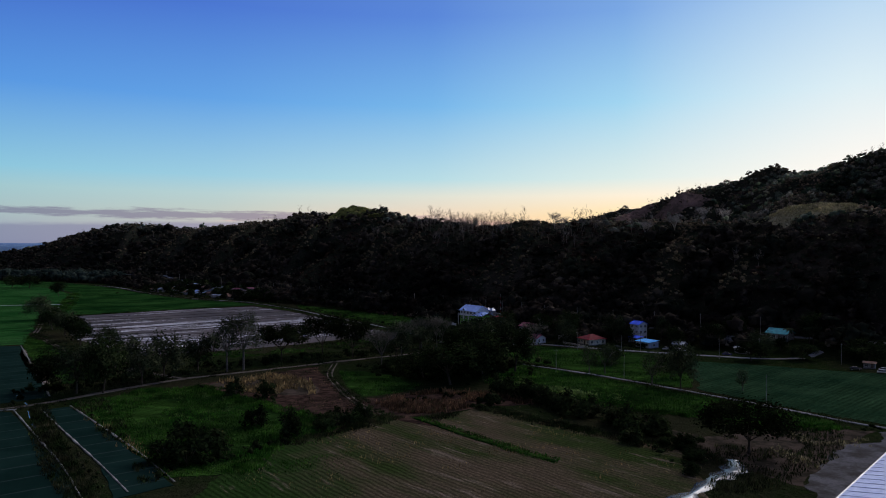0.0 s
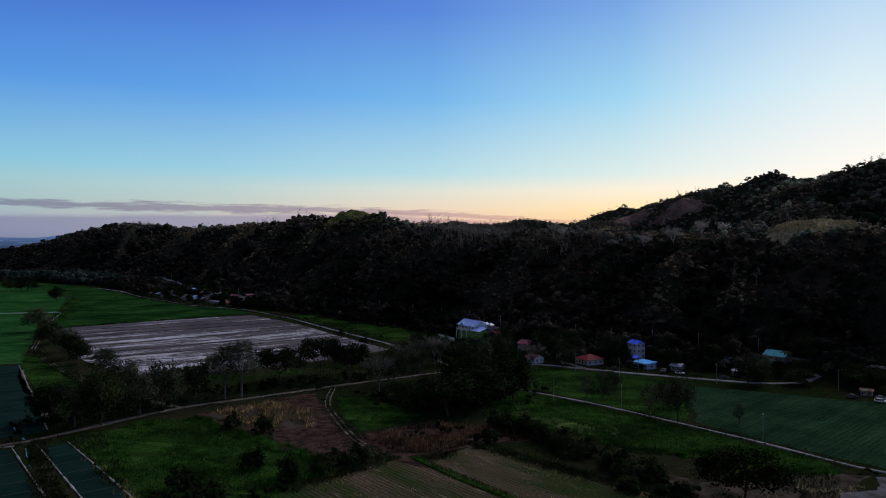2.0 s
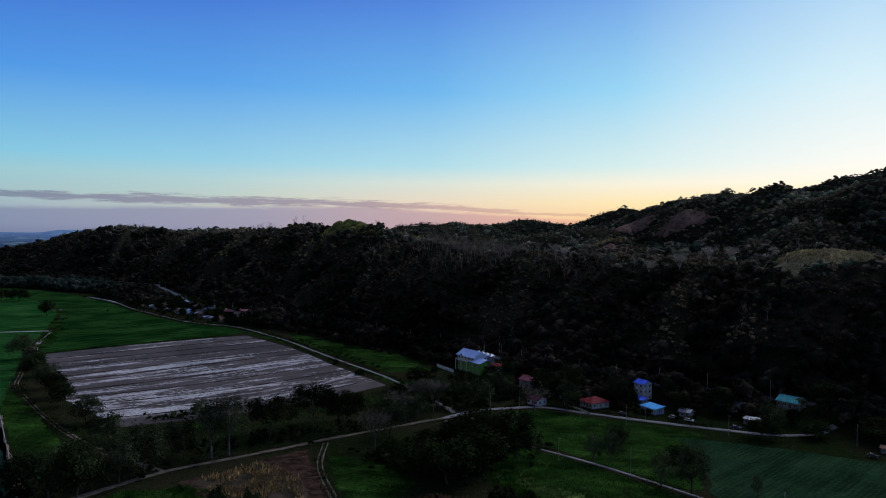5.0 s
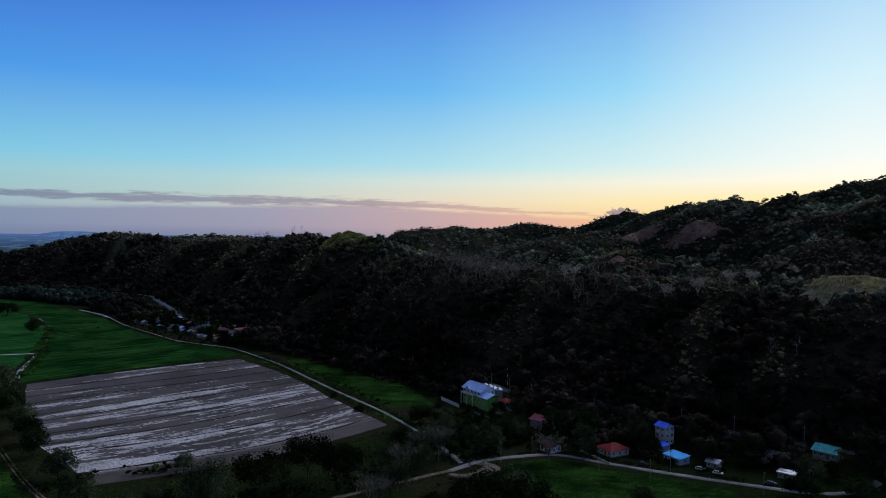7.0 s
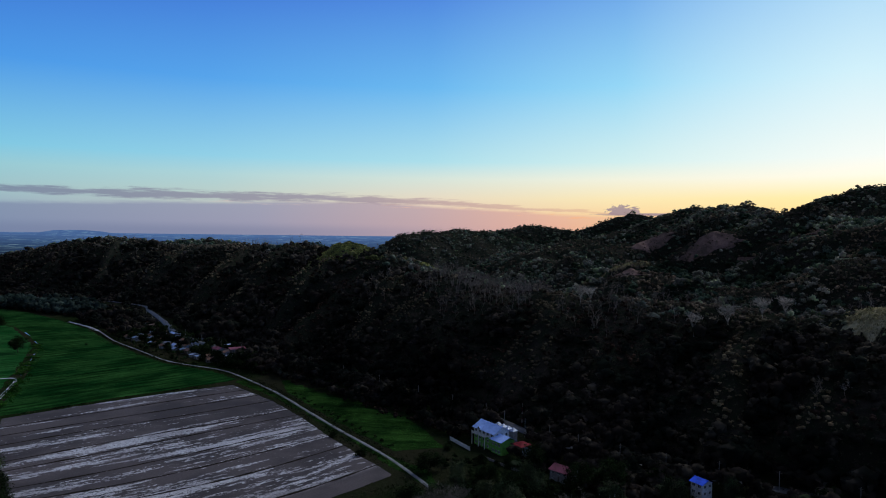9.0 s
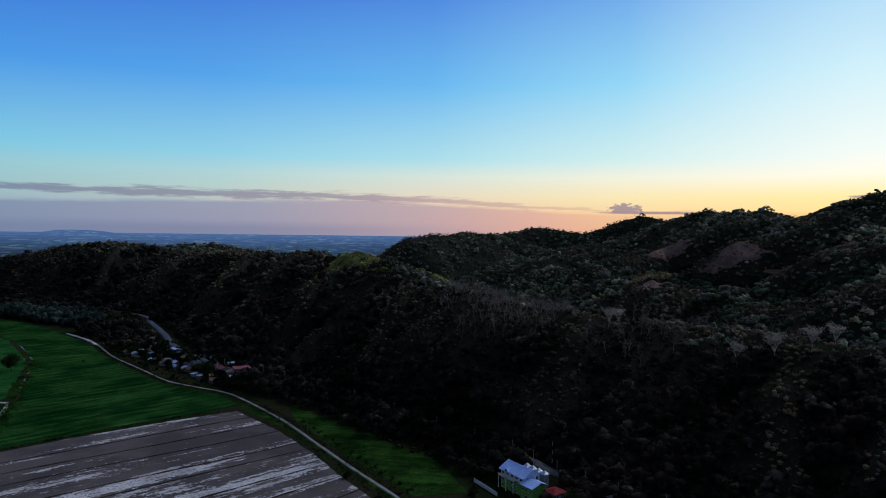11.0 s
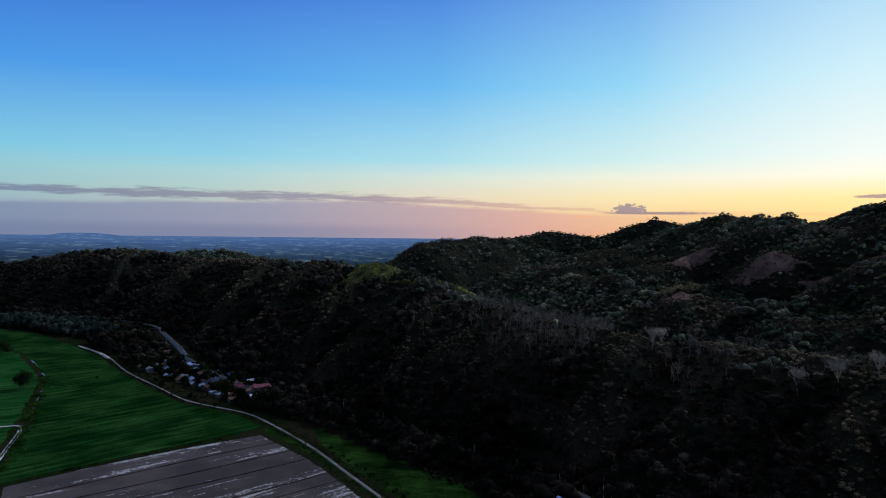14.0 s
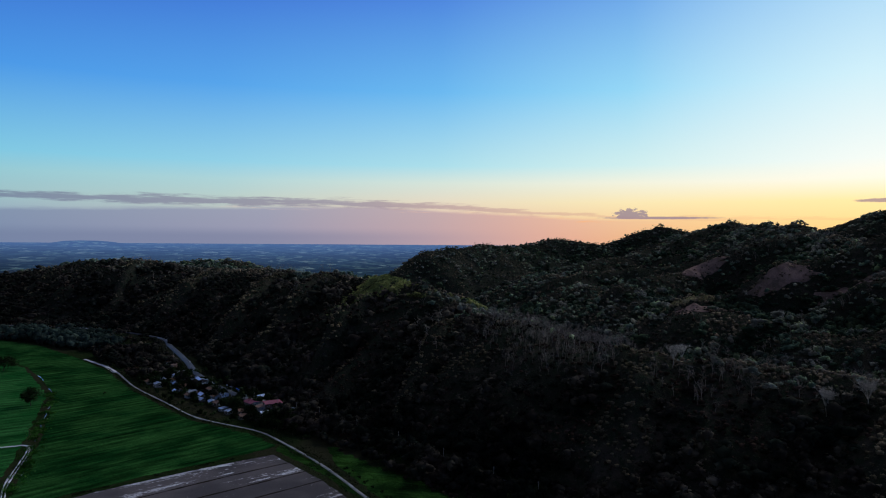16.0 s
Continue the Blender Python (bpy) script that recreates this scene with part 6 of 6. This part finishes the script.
def house(name, label, x, y, turn, w, d, h, wall, roof, roof_mat, rise=1.6, storeys=1, wins=3, side_wins=2, z=None, door=True, group=""):
    z0 = float(np.min(height(np.array([x - 2, x + 2, x, x]), np.array([y, y, y - 2, y + 2])))) if z is None else z
    root = tagged(new(name), label, "house", group)
    root.matrix_basis = pose(x, y, z0, 0, 0, turn)
    bm = boxed(-w / 2, w / 2, -d / 2, d / 2, -1.5, h)
    if roof is gable:
        gable_ends(bm, w, d, h, rise)
    part("wall", bm, wall, root)
    part("plinth", boxed(-w / 2 - 0.1, w / 2 + 0.1, -d / 2 - 0.1, d / 2 + 0.1, -1.5, 0.35), CONCRETE, root, "grey concrete plinth")
    part("roof", roof(w, d, h, rise), roof_mat, root)
    if roof is gable:
        part("ridge_cap", boxed(-w / 2 - 0.6, w / 2 + 0.6, -0.18, 0.18, h + rise - 0.04, h + rise + 0.07), roof_mat, root)
    fl = h / storeys
    for s in range(storeys):
        for k in range(wins):
            if door and s == 0 and k == wins // 2:
                continue
            window(root, (k + 0.5) / wins * w - w / 2, s * fl + fl * 0.55, min(1.3, w / wins * 0.5), fl * 0.4, -d / 2)
        for k in range(side_wins):
            yy = (k + 0.5) / side_wins * d - d / 2
            window(root, yy, s * fl + fl * 0.55, 1.1, fl * 0.38, w / 2, 1)
            window(root, yy, s * fl + fl * 0.55, 1.1, fl * 0.38, w / 2, 2)
    if door:
        dx = (wins // 2 + 0.5) / wins * w - w / 2
        dr = part("door", boxed(dx - 0.45, dx + 0.45, -d / 2 - 0.06, -d / 2 + 0.02, 0.35, 2.4), TIMBER, root, "brown timber door")
        part("door_handle", boxed(dx + 0.3, dx + 0.36, -d / 2 - 0.12, -d / 2 - 0.05, 1.3, 1.42), STEEL, dr)
    return root


# the big green house on the road below the hill
def green_house():
    x, y = 131.5, 471
    z0 = 0.0
    root = tagged(new("green_house"), "three-storey lime green house with white balcony and blue-grey metal roof", "house")
    root.matrix_basis = pose(x, y, z0, 0, 0, -70.7)
    w, d = 17, 10
    part("wall", boxed(-w / 2, w / 2, -d / 2, d / 2, -1.0, 6.3), WALL_GREEN, root, "lime green lower wall")
    bm = boxed(-w / 2, w / 2, -d / 2, d / 2, 6.3, 9.6)
    gable_ends(bm, w, d, 9.6, 2.8)
    part("upper_wall", bm, WALL_WHITE, root, "white upper wall")
    part("roof", gable(w, d, 9.6, 2.8, 0.9), R_BLUEGREY, root, "blue-grey sheet metal roof")
    part("ridge_cap", boxed(-w / 2 - 0.9, w / 2 + 0.9, -0.2, 0.2, 12.36, 12.5), R_BLUEGREY, root)
    balcony = part("balcony", boxed(-w / 2 - 0.6, 2.5, -d / 2 - 1.5, -d / 2, 6.1, 6.35), WALL_WHITE, root, "white balcony slab")
    bm = boxed(-w / 2 - 0.6, 2.5, -d / 2 - 1.5, -d / 2 - 1.4, 7.2, 7.32)
    part("handrail", bm, WALL_WHITE, balcony)
    for k in range(17):
        px = -w / 2 - 0.5 + k * 0.69
        part("baluster", boxed(px, px + 0.16, -d / 2 - 1.5, -d / 2 - 1.4, 6.35, 7.2), WALL_WHITE, balcony)
    for px in (-w / 2 - 0.4, -3.2, 2.2):
        part("column", boxed(px, px + 0.3, -d / 2 - 1.45, -d / 2 - 1.15, -1.0, 6.1), WALL_WHITE, balcony)
    # the small gable over the balcony
    bm = bmesh.new()
    for s in (-1, 1):
        pts = [(-3.2, -d / 2 - 1.2, 10.9), (-3.2 + s * 1.5, -d / 2 - 1.2, 9.3), (-3.2 + s * 1.5, -d / 2 + 1.2, 9.7), (-3.2, -d / 2 + 3.2, 10.95)]
        slab_roof(bm, [pts if s < 0 else pts[::-1]], 0.1)
    part("dormer_roof", bm, R_BLUEGREY, root)
    bm = bmesh.new()
    v = [bm.verts.new(p) for yy in (-d / 2 - 1.0, -d / 2 - 0.85) for p in ((-4.5, yy, 9.35), (-1.9, yy, 9.35), (-3.2, yy, 10.75))]
    for q in ((0, 1, 2), (5, 4, 3), (0, 3, 4, 1), (1, 4, 5, 2), (2, 5, 3, 0)):
        bm.faces.new([v[i] for i in q])
    part("dormer_front", bm, TIMBER, root, "dark timber gable front")
    for zz, hh in ((1.6, 1.3), (4.5, 1.3), (8.0, 1.5)):
        for k in range(5):
            window(root, -w / 2 + 1.7 + k * 3.4, zz, 1.5, hh, -d / 2)
        for yy in (-2.6, 0.4, 3.2):
            window(root, yy, zz, 1.2, hh, w / 2, 1)
            window(root, yy, zz, 1.2, hh, w / 2, 2)
    part("door", boxed(-4.0, -2.6, -d / 2 - 0.07, -d / 2 + 0.02, 0.0, 2.2), TIMBER, root, "dark timber double door")
    # the lower wing towards the village
    part("wing_wall", boxed(w / 2 - 1.0, w / 2 + 7.5, -d / 2 - 1.0, d / 2 - 2.5, -1.0, 7.2), WALL_GREEN, root, "lime green wing wall")
    bm = slab_roof(bmesh.new(), [[(w / 2 - 1.6, -d / 2 - 2.0, 6.9), (w / 2 + 8.3, -d / 2 - 2.0, 6.9), (w / 2 + 8.3, d / 2 - 6.0, 9.0), (w / 2 - 1.6, d / 2 - 6.0, 9.0)],
                                 [(w / 2 + 8.3, d / 2 - 1.5, 7.0), (w / 2 - 1.6, d / 2 - 1.5, 7.0), (w / 2 - 1.6, d / 2 - 6.0, 9.0), (w / 2 + 8.3, d / 2 - 6.0, 9.0)]])
    part("wing_roof", bm, R_BLUEGREY, root, "lower blue-grey metal roof")
    for zz in (1.6, 4.8):
        for k in range(3):
            window(root, w / 2 + 0.6 + k * 2.5, zz, 1.3, 1.3, -d / 2 - 1.0)
    # small pointed roofs along the back
    for k in range(4):
        bm = bmesh.new()
        cx, cy, r = -w / 2 + 5.5 + k * 4.2, d / 2 + 2.2, 1.7
        for i in range(4):
            a, b = [(cx + r * sx, cy + r * sy, 9.6) for sx, sy in ((-1, -1), (1, -1), (1, 1), (-1, 1))][i], [(cx + r * sx, cy + r * sy, 9.6) for sx, sy in ((1, -1), (1, 1), (-1, 1), (-1, -1))][i]
            slab_roof(bm, [[a, b, (cx, cy, 11.3)]], 0.08)
        part("tower_roof", bm, R_ZINC, root, "small pointed pale roof")
        part("tower_wall", boxed(cx - 1.4, cx + 1.4, cy - 1.4, cy + 1.4, -1, 9.6), WALL_GREY, root)
    return root


green_house()
house("red_white_house", "white two-storey house with a dark red roof beside the green house", 141, 451, -70, 7, 7, 6.0, WALL_BLUE, hip, R_RED, 1.4, 2, 3, 2)
house("village_house", "low house with a faded maroon metal roof among trees", 148, 416, -62, 10, 8, 5.0, WALL_GREY, gable, R_MAROON, 1.6, 2, 3, 2)
house("village_house", "small house with maroon roof and white window wall", 137, 381, -68, 7, 6, 3.2, WALL_WHITE, gable, R_MAROON, 1.4, 1, 3, 2)
house("grey_shed", "small open grey metal shed by the road", 156, 388, -70, 6, 4, 2.6, WALL_GREY, mono, R_ZINC, 0.5, 1, 2, 0, door=False)
house("red_bungalow", "cream bungalow with a bright red hipped roof", 163, 371.5, -77.5, 9, 10.5, 3.0, WALL_CREAM, hip, R_RED, 2.1, 1, 4, 3)
house("tower_house", "narrow white tower house with a bright blue roof", 194, 379, -75, 6, 6, 8.6, WALL_WHITE, gable, R_BLUE, 1.3, 3, 2, 2)
house("blue_lean_to", "low shed with a deep blue roof beside the tower house", 187.5, 371, -75, 6, 4, 2.8, WALL_BLUE, mono, R_BLUE, 0.7, 1, 2, 0, door=False)
house("roadside_shop", "roadside shop under a cyan metal canopy", 184.5, 355, -76, 9, 6, 2.9, WALL_BLUE, mono, R_CYAN, 0.7, 1, 3, 1)
house("small_hut", "small hut with a pale grey roof by the road", 196, 345, -60, 5, 4, 2.8, WALL_GREY, gable, R_ZINC, 1.0, 1, 2, 1)
house("teal_house", "low house with a torn teal metal roof", 242, 332, -65, 9.5, 8, 3.4, WALL_GREY, gable, R_TEAL, 1.9, 1, 4, 2)
house("roadside_kiosk", "grey roadside kiosk with a flat grey roof", 217, 327, -58, 6, 4, 2.6, WALL_GREY, mono, R_ZINC, 0.3, 1, 3, 1)
house("small_hut", "small grey hut beside the vegetable field", 240, 280, -50, 4, 3, 2.2, WALL_GREY, mono, R_RUST, 0.4, 1, 2, 1)
house("village_house", "low house with a zinc roof under trees", 226, 342, -62, 9, 7, 3.2, WALL_CREAM, gable, R_ZINC, 1.5, 1, 3, 2)

# the hamlet between the rice fields and the highway
rv = np.random.default_rng(77)
FARM_ROAD_Z = [(x, y, 0) for x, y in FARM_ROAD]
HAMLET = [
    (-8, 750, 13, 9, 3.4, R_ROSE, "house with a dusty red metal roof by the highway"), (-24, 762, 12, 8, 3.2, R_MAROON, "long house with a faded maroon roof"),
    (-74, 858, 15, 10, 3.6, R_WHITE, "large shed with a white-blue metal roof"), (-64, 836, 9, 7, 3.2, R_WHITE, "house with a bright white metal roof"),
    (-36, 818, 7, 5, 3.0, R_BLUE, "small house with a bright blue roof"), (-92, 842, 5, 4, 2.8, R_WHITE, "small hut with a white roof"),
]
tints = [(R_ZINC, "grey zinc"), (R_RUST, "rusty"), (R_ZINC, "weathered zinc"), (R_WHITE, "pale metal"), (R_RUST, "brown rusted")]
for k in range(220):
    f, u = rv.uniform(), rv.uniform()
    p = (np.array([-124, 892]) * (1 - f) + np.array([-24, 728]) * f) * (1 - u) + (np.array([-88, 925]) * (1 - f) + np.array([0, 748]) * f) * u
    if along(p[:1], p[1:], HIGHWAY)[0][0] > 8 and along(p[:1], p[1:], FARM_ROAD_Z)[0][0] > 7 and all(math.dist(p, q[:2]) > 8.2 for q in HAMLET) and rv.uniform() < 0.75 - 0.45 * f:
        m, word = tints[k % 5]
        HAMLET.append((p[0], p[1], rv.uniform(5, 9), rv.uniform(4.5, 7), rv.uniform(2.5, 3.6), m, f"small hamlet house with a {word} roof"))
for f in np.linspace(0.05, 0.95, 8):
    p = np.array([-106, 1000]) * (1 - f) + np.array([-92, 925]) * f + np.array([-11, 0]) + rv.normal(size=2) * 1.5
    if all(math.dist(p, q[:2]) > 8 for q in HAMLET):
        m, word = tints[int(f * 20) % 5]
        HAMLET.append((p[0], p[1], 7, 5, 3.0, m, f"roadside stall with a {word} roof"))
for f in np.linspace(0, 1, 5):
    p = np.array([14, 738]) * (1 - f) + np.array([36, 712]) * f + np.array([-9, -9]) + rv.normal(size=2)
    if all(math.dist(p, q[:2]) > 8 for q in HAMLET):
        HAMLET.append((p[0], p[1], 6, 5, 2.8, tints[int(f * 9) % 5][0], "small roadside house at the hamlet's end"))
walls = [TIMBER, WALL_GREY, TIMBER, WALL_GREY, WALL_BLUE]
for k, (x, y, w, d, h, rm, label) in enumerate(HAMLET):
    house("hamlet_house", label, x, y, -62 + float(rv.uniform(-18, 18)) + 90 * (k % 3 == 0), w, d, h, walls[k % 5], gable if k % 4 else mono, rm, 1.3 if k % 4 else 0.6, 1, 3, 1, group="houses of the hamlet")

# the long metal-roofed store by the yard
def warehouse():
    root = tagged(new("warehouse"), "long store with a pale blue corrugated metal roof", "building")
    root.matrix_basis = pose(97, 150, 0, 0, 0, 31.5)
    L0, L1, W = -40, 62, 30
    part("wall", boxed(L0 + 1, L1 - 1, -W + 1, -1, -0.5, 5.6), WALL_GREY, root)
    part("roof", slab_roof(bmesh.new(), [[(L0, 0, 5.8), (L0, -W / 2, 8.0), (L1, -W / 2, 8.0), (L1, 0, 5.8)], [(L0, -W / 2, 8.0), (L0, -W, 5.8), (L1, -W, 5.8), (L1, -W / 2, 8.0)]], 0.1), R_STORE, root, "pale blue ribbed roof sheets")
    part("ridge_cap", boxed(L0, L1, -W / 2 - 0.3, -W / 2 + 0.3, 7.98, 8.1), R_STORE, root)
    gut = boxed(L0, L1, 0.02, 0.3, 5.5, 5.75)
    part("gutter", gut, STEEL, root, "grey metal gutter")
    for k in range(34):
        xx = L0 + 1.5 + k * 3.0
        bm = slab_roof(bmesh.new(), [[(xx, -0.1, 5.9), (xx, -W / 2 + 0.4, 8.02), (xx + 0.14, -W / 2 + 0.4, 8.02), (xx + 0.14, -0.1, 5.9)]], 0.06)
        part("roof_rib", bm, R_STORE, root)


warehouse()


# ---- poles, mast, walls, cars ----
def cyl(bm, x, y, z0, z1, r0, r1, n=8):
    a = [bm.verts.new((x + r0 * math.cos(2 * math.pi * i / n), y + r0 * math.sin(2 * math.pi * i / n), z0)) for i in range(n)]
    b = [bm.verts.new((x + r1 * math.cos(2 * math.pi * i / n), y + r1 * math.sin(2 * math.pi * i / n), z1)) for i in range(n)]
    for i in range(n):
        j = (i + 1) % n
        bm.faces.new((a[i], a[j], b[j], b[i]))
    bm.faces.new(b)
    bm.faces.new(a[::-1])
    return bm


POLE_MAT = plain("pale_concrete_pole", (0.26, 0.25, 0.235), (0.18, 0.175, 0.165))
utility = tagged(new("utility_pole"), "pale concrete utility pole with a crossarm", "pole", "poles along the path")
part("shaft", cyl(bmesh.new(), 0, 0, -0.5, 9, 0.11, 0.07), POLE_MAT, utility)
arm = part("crossarm", boxed(-0.8, 0.8, -0.06, 0.06, 8.2, 8.34), TIMBER, utility)
for xx in (-0.7, 0.0, 0.7):
    part("insulator", cyl(bmesh.new(), xx, 0, 8.34, 8.55, 0.05, 0.03, 6), WALL_WHITE, arm)
POLES = [(152.5, 234), (131, 282), (160, 336), (195, 314), (112, 300), (146, 352), (110, 372), (175, 345), (214, 312), (90, 396), (236, 290), (126, 376)]
for k, (x, y) in enumerate(POLES):
    m = pose(x, y, 0, 0, 0, 40 + 17 * k)
    if k:
        copy_thing(utility, m)
    else:
        utility.matrix_basis = m
roadpole = tagged(new("utility_pole"), "grey utility pole beside the highway", "pole", "poles along the highway")
part("shaft", cyl(bmesh.new(), 0, 0, -0.5, 10, 0.17, 0.11), POLE_MAT, roadpole)
part("crossarm", boxed(-0.9, 0.9, -0.06, 0.06, 9.2, 9.34), TIMBER, roadpole)
for k, i in enumerate(range(3, 16)):
    a, b = HIGHWAY[i], HIGHWAY[i + 1]
    for f in (0.1, 0.6):
        x, y = a[0] + (b[0] - a[0]) * f - 5.2, a[1] + (b[1] - a[1]) * f - 2.6
        m = pose(x, y, float(height(np.array([x]), np.array([y]))[0]), 0, 0, -60)
        if k == 0 and f == 0.1:
            roadpole.matrix_basis = m
        else:
            copy_thing(roadpole, m)
mast = tagged(new("radio_mast"), "slim red and white radio mast behind the green house", "mast")
mast.matrix_basis = pose(153, 482, float(height(np.array([153]), np.array([482]))[0]))
for k in range(6):
    part("mast_section", cyl(bmesh.new(), 0, 0, k * 2.2 - 0.3 * (k == 0), k * 2.2 + 2.2, 0.14 - 0.015 * k, 0.125 - 0.015 * k), R_RED if k % 2 == 0 else WALL_WHITE, mast)


def wall_run(name, label, a, b, h, mat, n):
    """A boundary wall in panels between posts."""
    root = tagged(new(name), label, "wall")
    L = math.dist(a, b)
    root.matrix_basis = pose(a[0], a[1], 0, 0, 0, math.degrees(math.atan2(b[1] - a[1], b[0] - a[0])))
    for k in range(n):
        part("panel", boxed(k * L / n + 0.12, (k + 1) * L / n - 0.12, -0.08, 0.08, -0.5, h), mat, root)
    for k in range(n + 1):
        part("post", boxed(k * L / n - 0.15, k * L / n + 0.15, -0.15, 0.15, -0.5, h + 0.2), mat, root)


wall_run("boundary_wall", "white painted boundary wall beside the green house", (113, 486), (118, 466), 1.9, WALL_WHITE, 6)
wall_run("boundary_wall", "low grey block wall along the narrow plot", (122, 452), (136, 418), 1.2, WALL_GREY, 10)
wall_run("boundary_wall", "low grey wall before the bungalow", (150, 377), (154, 358), 1.0, WALL_CREAM, 6)

CARS = [("silver", (0.45, 0.46, 0.48)), ("dark blue", (0.02, 0.03, 0.12)), ("white", (0.7, 0.7, 0.7)), ("dark grey", (0.05, 0.05, 0.055))]
car_of = {}


def car(kind, x, y, turn, z):
    m = pose(x, y, z, 0, 0, turn)
    if kind in car_of:
        return copy_thing(car_of[kind], m)
    word, colour = CARS[kind]
    root = tagged(new("parked_car"), f"{word} car parked at the roadside", "car")
    paint = two_tone(f"{word.replace(' ', '_')}_car_paint", colour, tuple(c * 0.85 for c in colour), 1.0, 5.0, 0.25, 0, 0.5)
    bm = boxed(-2.1, 2.1, -0.85, 0.85, 0.35, 0.95, soft=0.12)
    part("body", bm, paint, root)
    bm = bmesh.new()
    lo = [bm.verts.new(p) for p in ((-1.7, -0.78, 0.93), (1.1, -0.78, 0.93), (1.1, 0.78, 0.93), (-1.7, 0.78, 0.93))]
    hi = [bm.verts.new(p) for p in ((-1.35, -0.66, 1.42), (0.45, -0.66, 1.42), (0.45, 0.66, 1.42), (-1.35, 0.66, 1.42))]
    for i in range(4):
        bm.faces.new((lo[i], lo[(i + 1) % 4], hi[(i + 1) % 4], hi[i]))
    bm.faces.new(hi)
    part("cabin", bm, GLASS, root, "dark glass cabin")
    part("car_roof", boxed(-1.33, 0.43, -0.65, 0.65, 1.42, 1.48), paint, root)
    for sx in (-1.3, 1.3):
        for sy in (-0.8, 0.8):
            bm = cyl(bmesh.new(), 0, 0, -0.1, 0.1, 0.33, 0.33, 12)
            wheel = part("wheel", bm, RUBBER, root)
            wheel.matrix_basis = pose(sx, sy, 0.33, 90)
            part("rim", cyl(bmesh.new(), 0, 0, -0.11, 0.11, 0.19, 0.19, 10), STEEL, wheel)
    for sy in (-0.6, 0.6):
        part("headlight", boxed(2.06, 2.12, sy - 0.16, sy + 0.16, 0.62, 0.78), GLASS, root)
    root.matrix_basis = m
    car_of[kind] = root
    return root


for kind, x, y, t in ((1, 205, 322, -38), (3, 168, 354, -45), (0, 188, 343, -45), (2, 192, 337, -45), (3, 230, 277, -40), (0, 239, 272, -45), (2, 234, 268, -45)):
    car(kind, x, y, t, 0.12)
for kind, f, i in ((2, 0.3, 5), (0, 0.8, 5), (2, 0.2, 6), (3, 0.6, 6), (2, 0.4, 7), (0, 0.5, 8), (2, 0.2, 4)):
    a, b = HIGHWAY[i], HIGHWAY[i + 1]
    t = math.degrees(math.atan2(b[1] - a[1], b[0] - a[0]))
    k = 1.8 / math.dist(a[:2], b[:2])
    car(kind, a[0] + (b[0] - a[0]) * f - (b[1] - a[1]) * k, a[1] + (b[1] - a[1]) * f + (b[0] - a[0]) * k, t, a[2] + (b[2] - a[2]) * f + 0.27)


# ---- palms by the houses ----
def palm(seed):
    r = np.random.default_rng(seed)
    root = tagged(new("palm_tree"), "coconut palm with drooping fronds near the houses", "palm", "palms by the houses")
    lean = r.normal(size=2) * 0.5
    parts = [limb((lean[0] * (k / 4) ** 2, lean[1] * (k / 4) ** 2, -0.4 + 2.2 * k), (lean[0] * ((k + 1) / 4) ** 2, lean[1] * ((k + 1) / 4) ** 2, 1.8 + 2.2 * k), 0.2 - 0.02 * k, 0.18 - 0.02 * k, 6) for k in range(4)]
    t = new("trunk", mesh_of("trunk", *join(parts), BARK))
    t.parent = root
    top = np.array([lean[0], lean[1], 8.4])
    for k in range(13):
        a, up = 2 * math.pi * k / 13 + r.uniform(-0.2, 0.2), r.uniform(0.1, 1.1)
        out = np.array([math.cos(a), math.sin(a), 0])
        side = np.array([-math.sin(a), math.cos(a), 0])
        vs, fs = [], []
        for s in range(7):
            u = s / 6
            mid = top + out * 3.2 * u + np.array([0, 0, up * 2.0 * u - 2.6 * u * u])
            wid = 0.62 * math.sin(math.pi * (0.12 + 0.86 * u)) + 0.02
            vs += [mid - side * wid + np.array([0, 0, -0.35 * wid]), mid, mid + side * wid + np.array([0, 0, -0.35 * wid])]
            if s:
                b = 3 * s
                fs += [(b - 3, b - 2, b + 1, b), (b - 2, b - 1, b + 2, b + 1)]
        f = new("frond", mesh_of("frond", np.array(vs), np.array(fs), LEAF_PLAIN))
        f.parent = root
    return root


p0 = palm(9)
PALMS = [(246, 318), (252, 328), (238, 322), (152, 386), (176, 381), (203, 365), (128, 425), (222, 352), (262, 312), (160, 405), (-20, 800), (-34, 790), (-58, 812), (-86, 880), (-100, 905), (-45, 842)]
for k, (x, y) in enumerate(PALMS):
    m = pose(x, y, float(height(np.array([x]), np.array([y]))[0]), 0, 0, 67 * k) @ Matrix.Diagonal((1, 1, 0.85 + 0.3 * ((k * 7) % 5) / 5, 1))
    if k:
        copy_thing(p0, m)
    else:
        p0.matrix_basis = m
for k in range(260):
    f, u = rv.uniform(-0.12, 1.12), rv.uniform()
    x, y = (np.array([-128, 895]) * (1 - f) + np.array([-14, 715]) * f) * (1 - u) + (np.array([-86, 928]) * (1 - f) + np.array([4, 742]) * f) * u
    if all(math.dist((x, y), q[:2]) > 5.2 for q in HAMLET) and along(np.array([x]), np.array([y]), HIGHWAY)[0][0] > 7 and along(np.array([x]), np.array([y]), FARM_ROAD_Z)[0][0] > 5:
        plant("garden", x, y, rv.uniform(5, 9), rv.uniform(6, 10), k * 50)
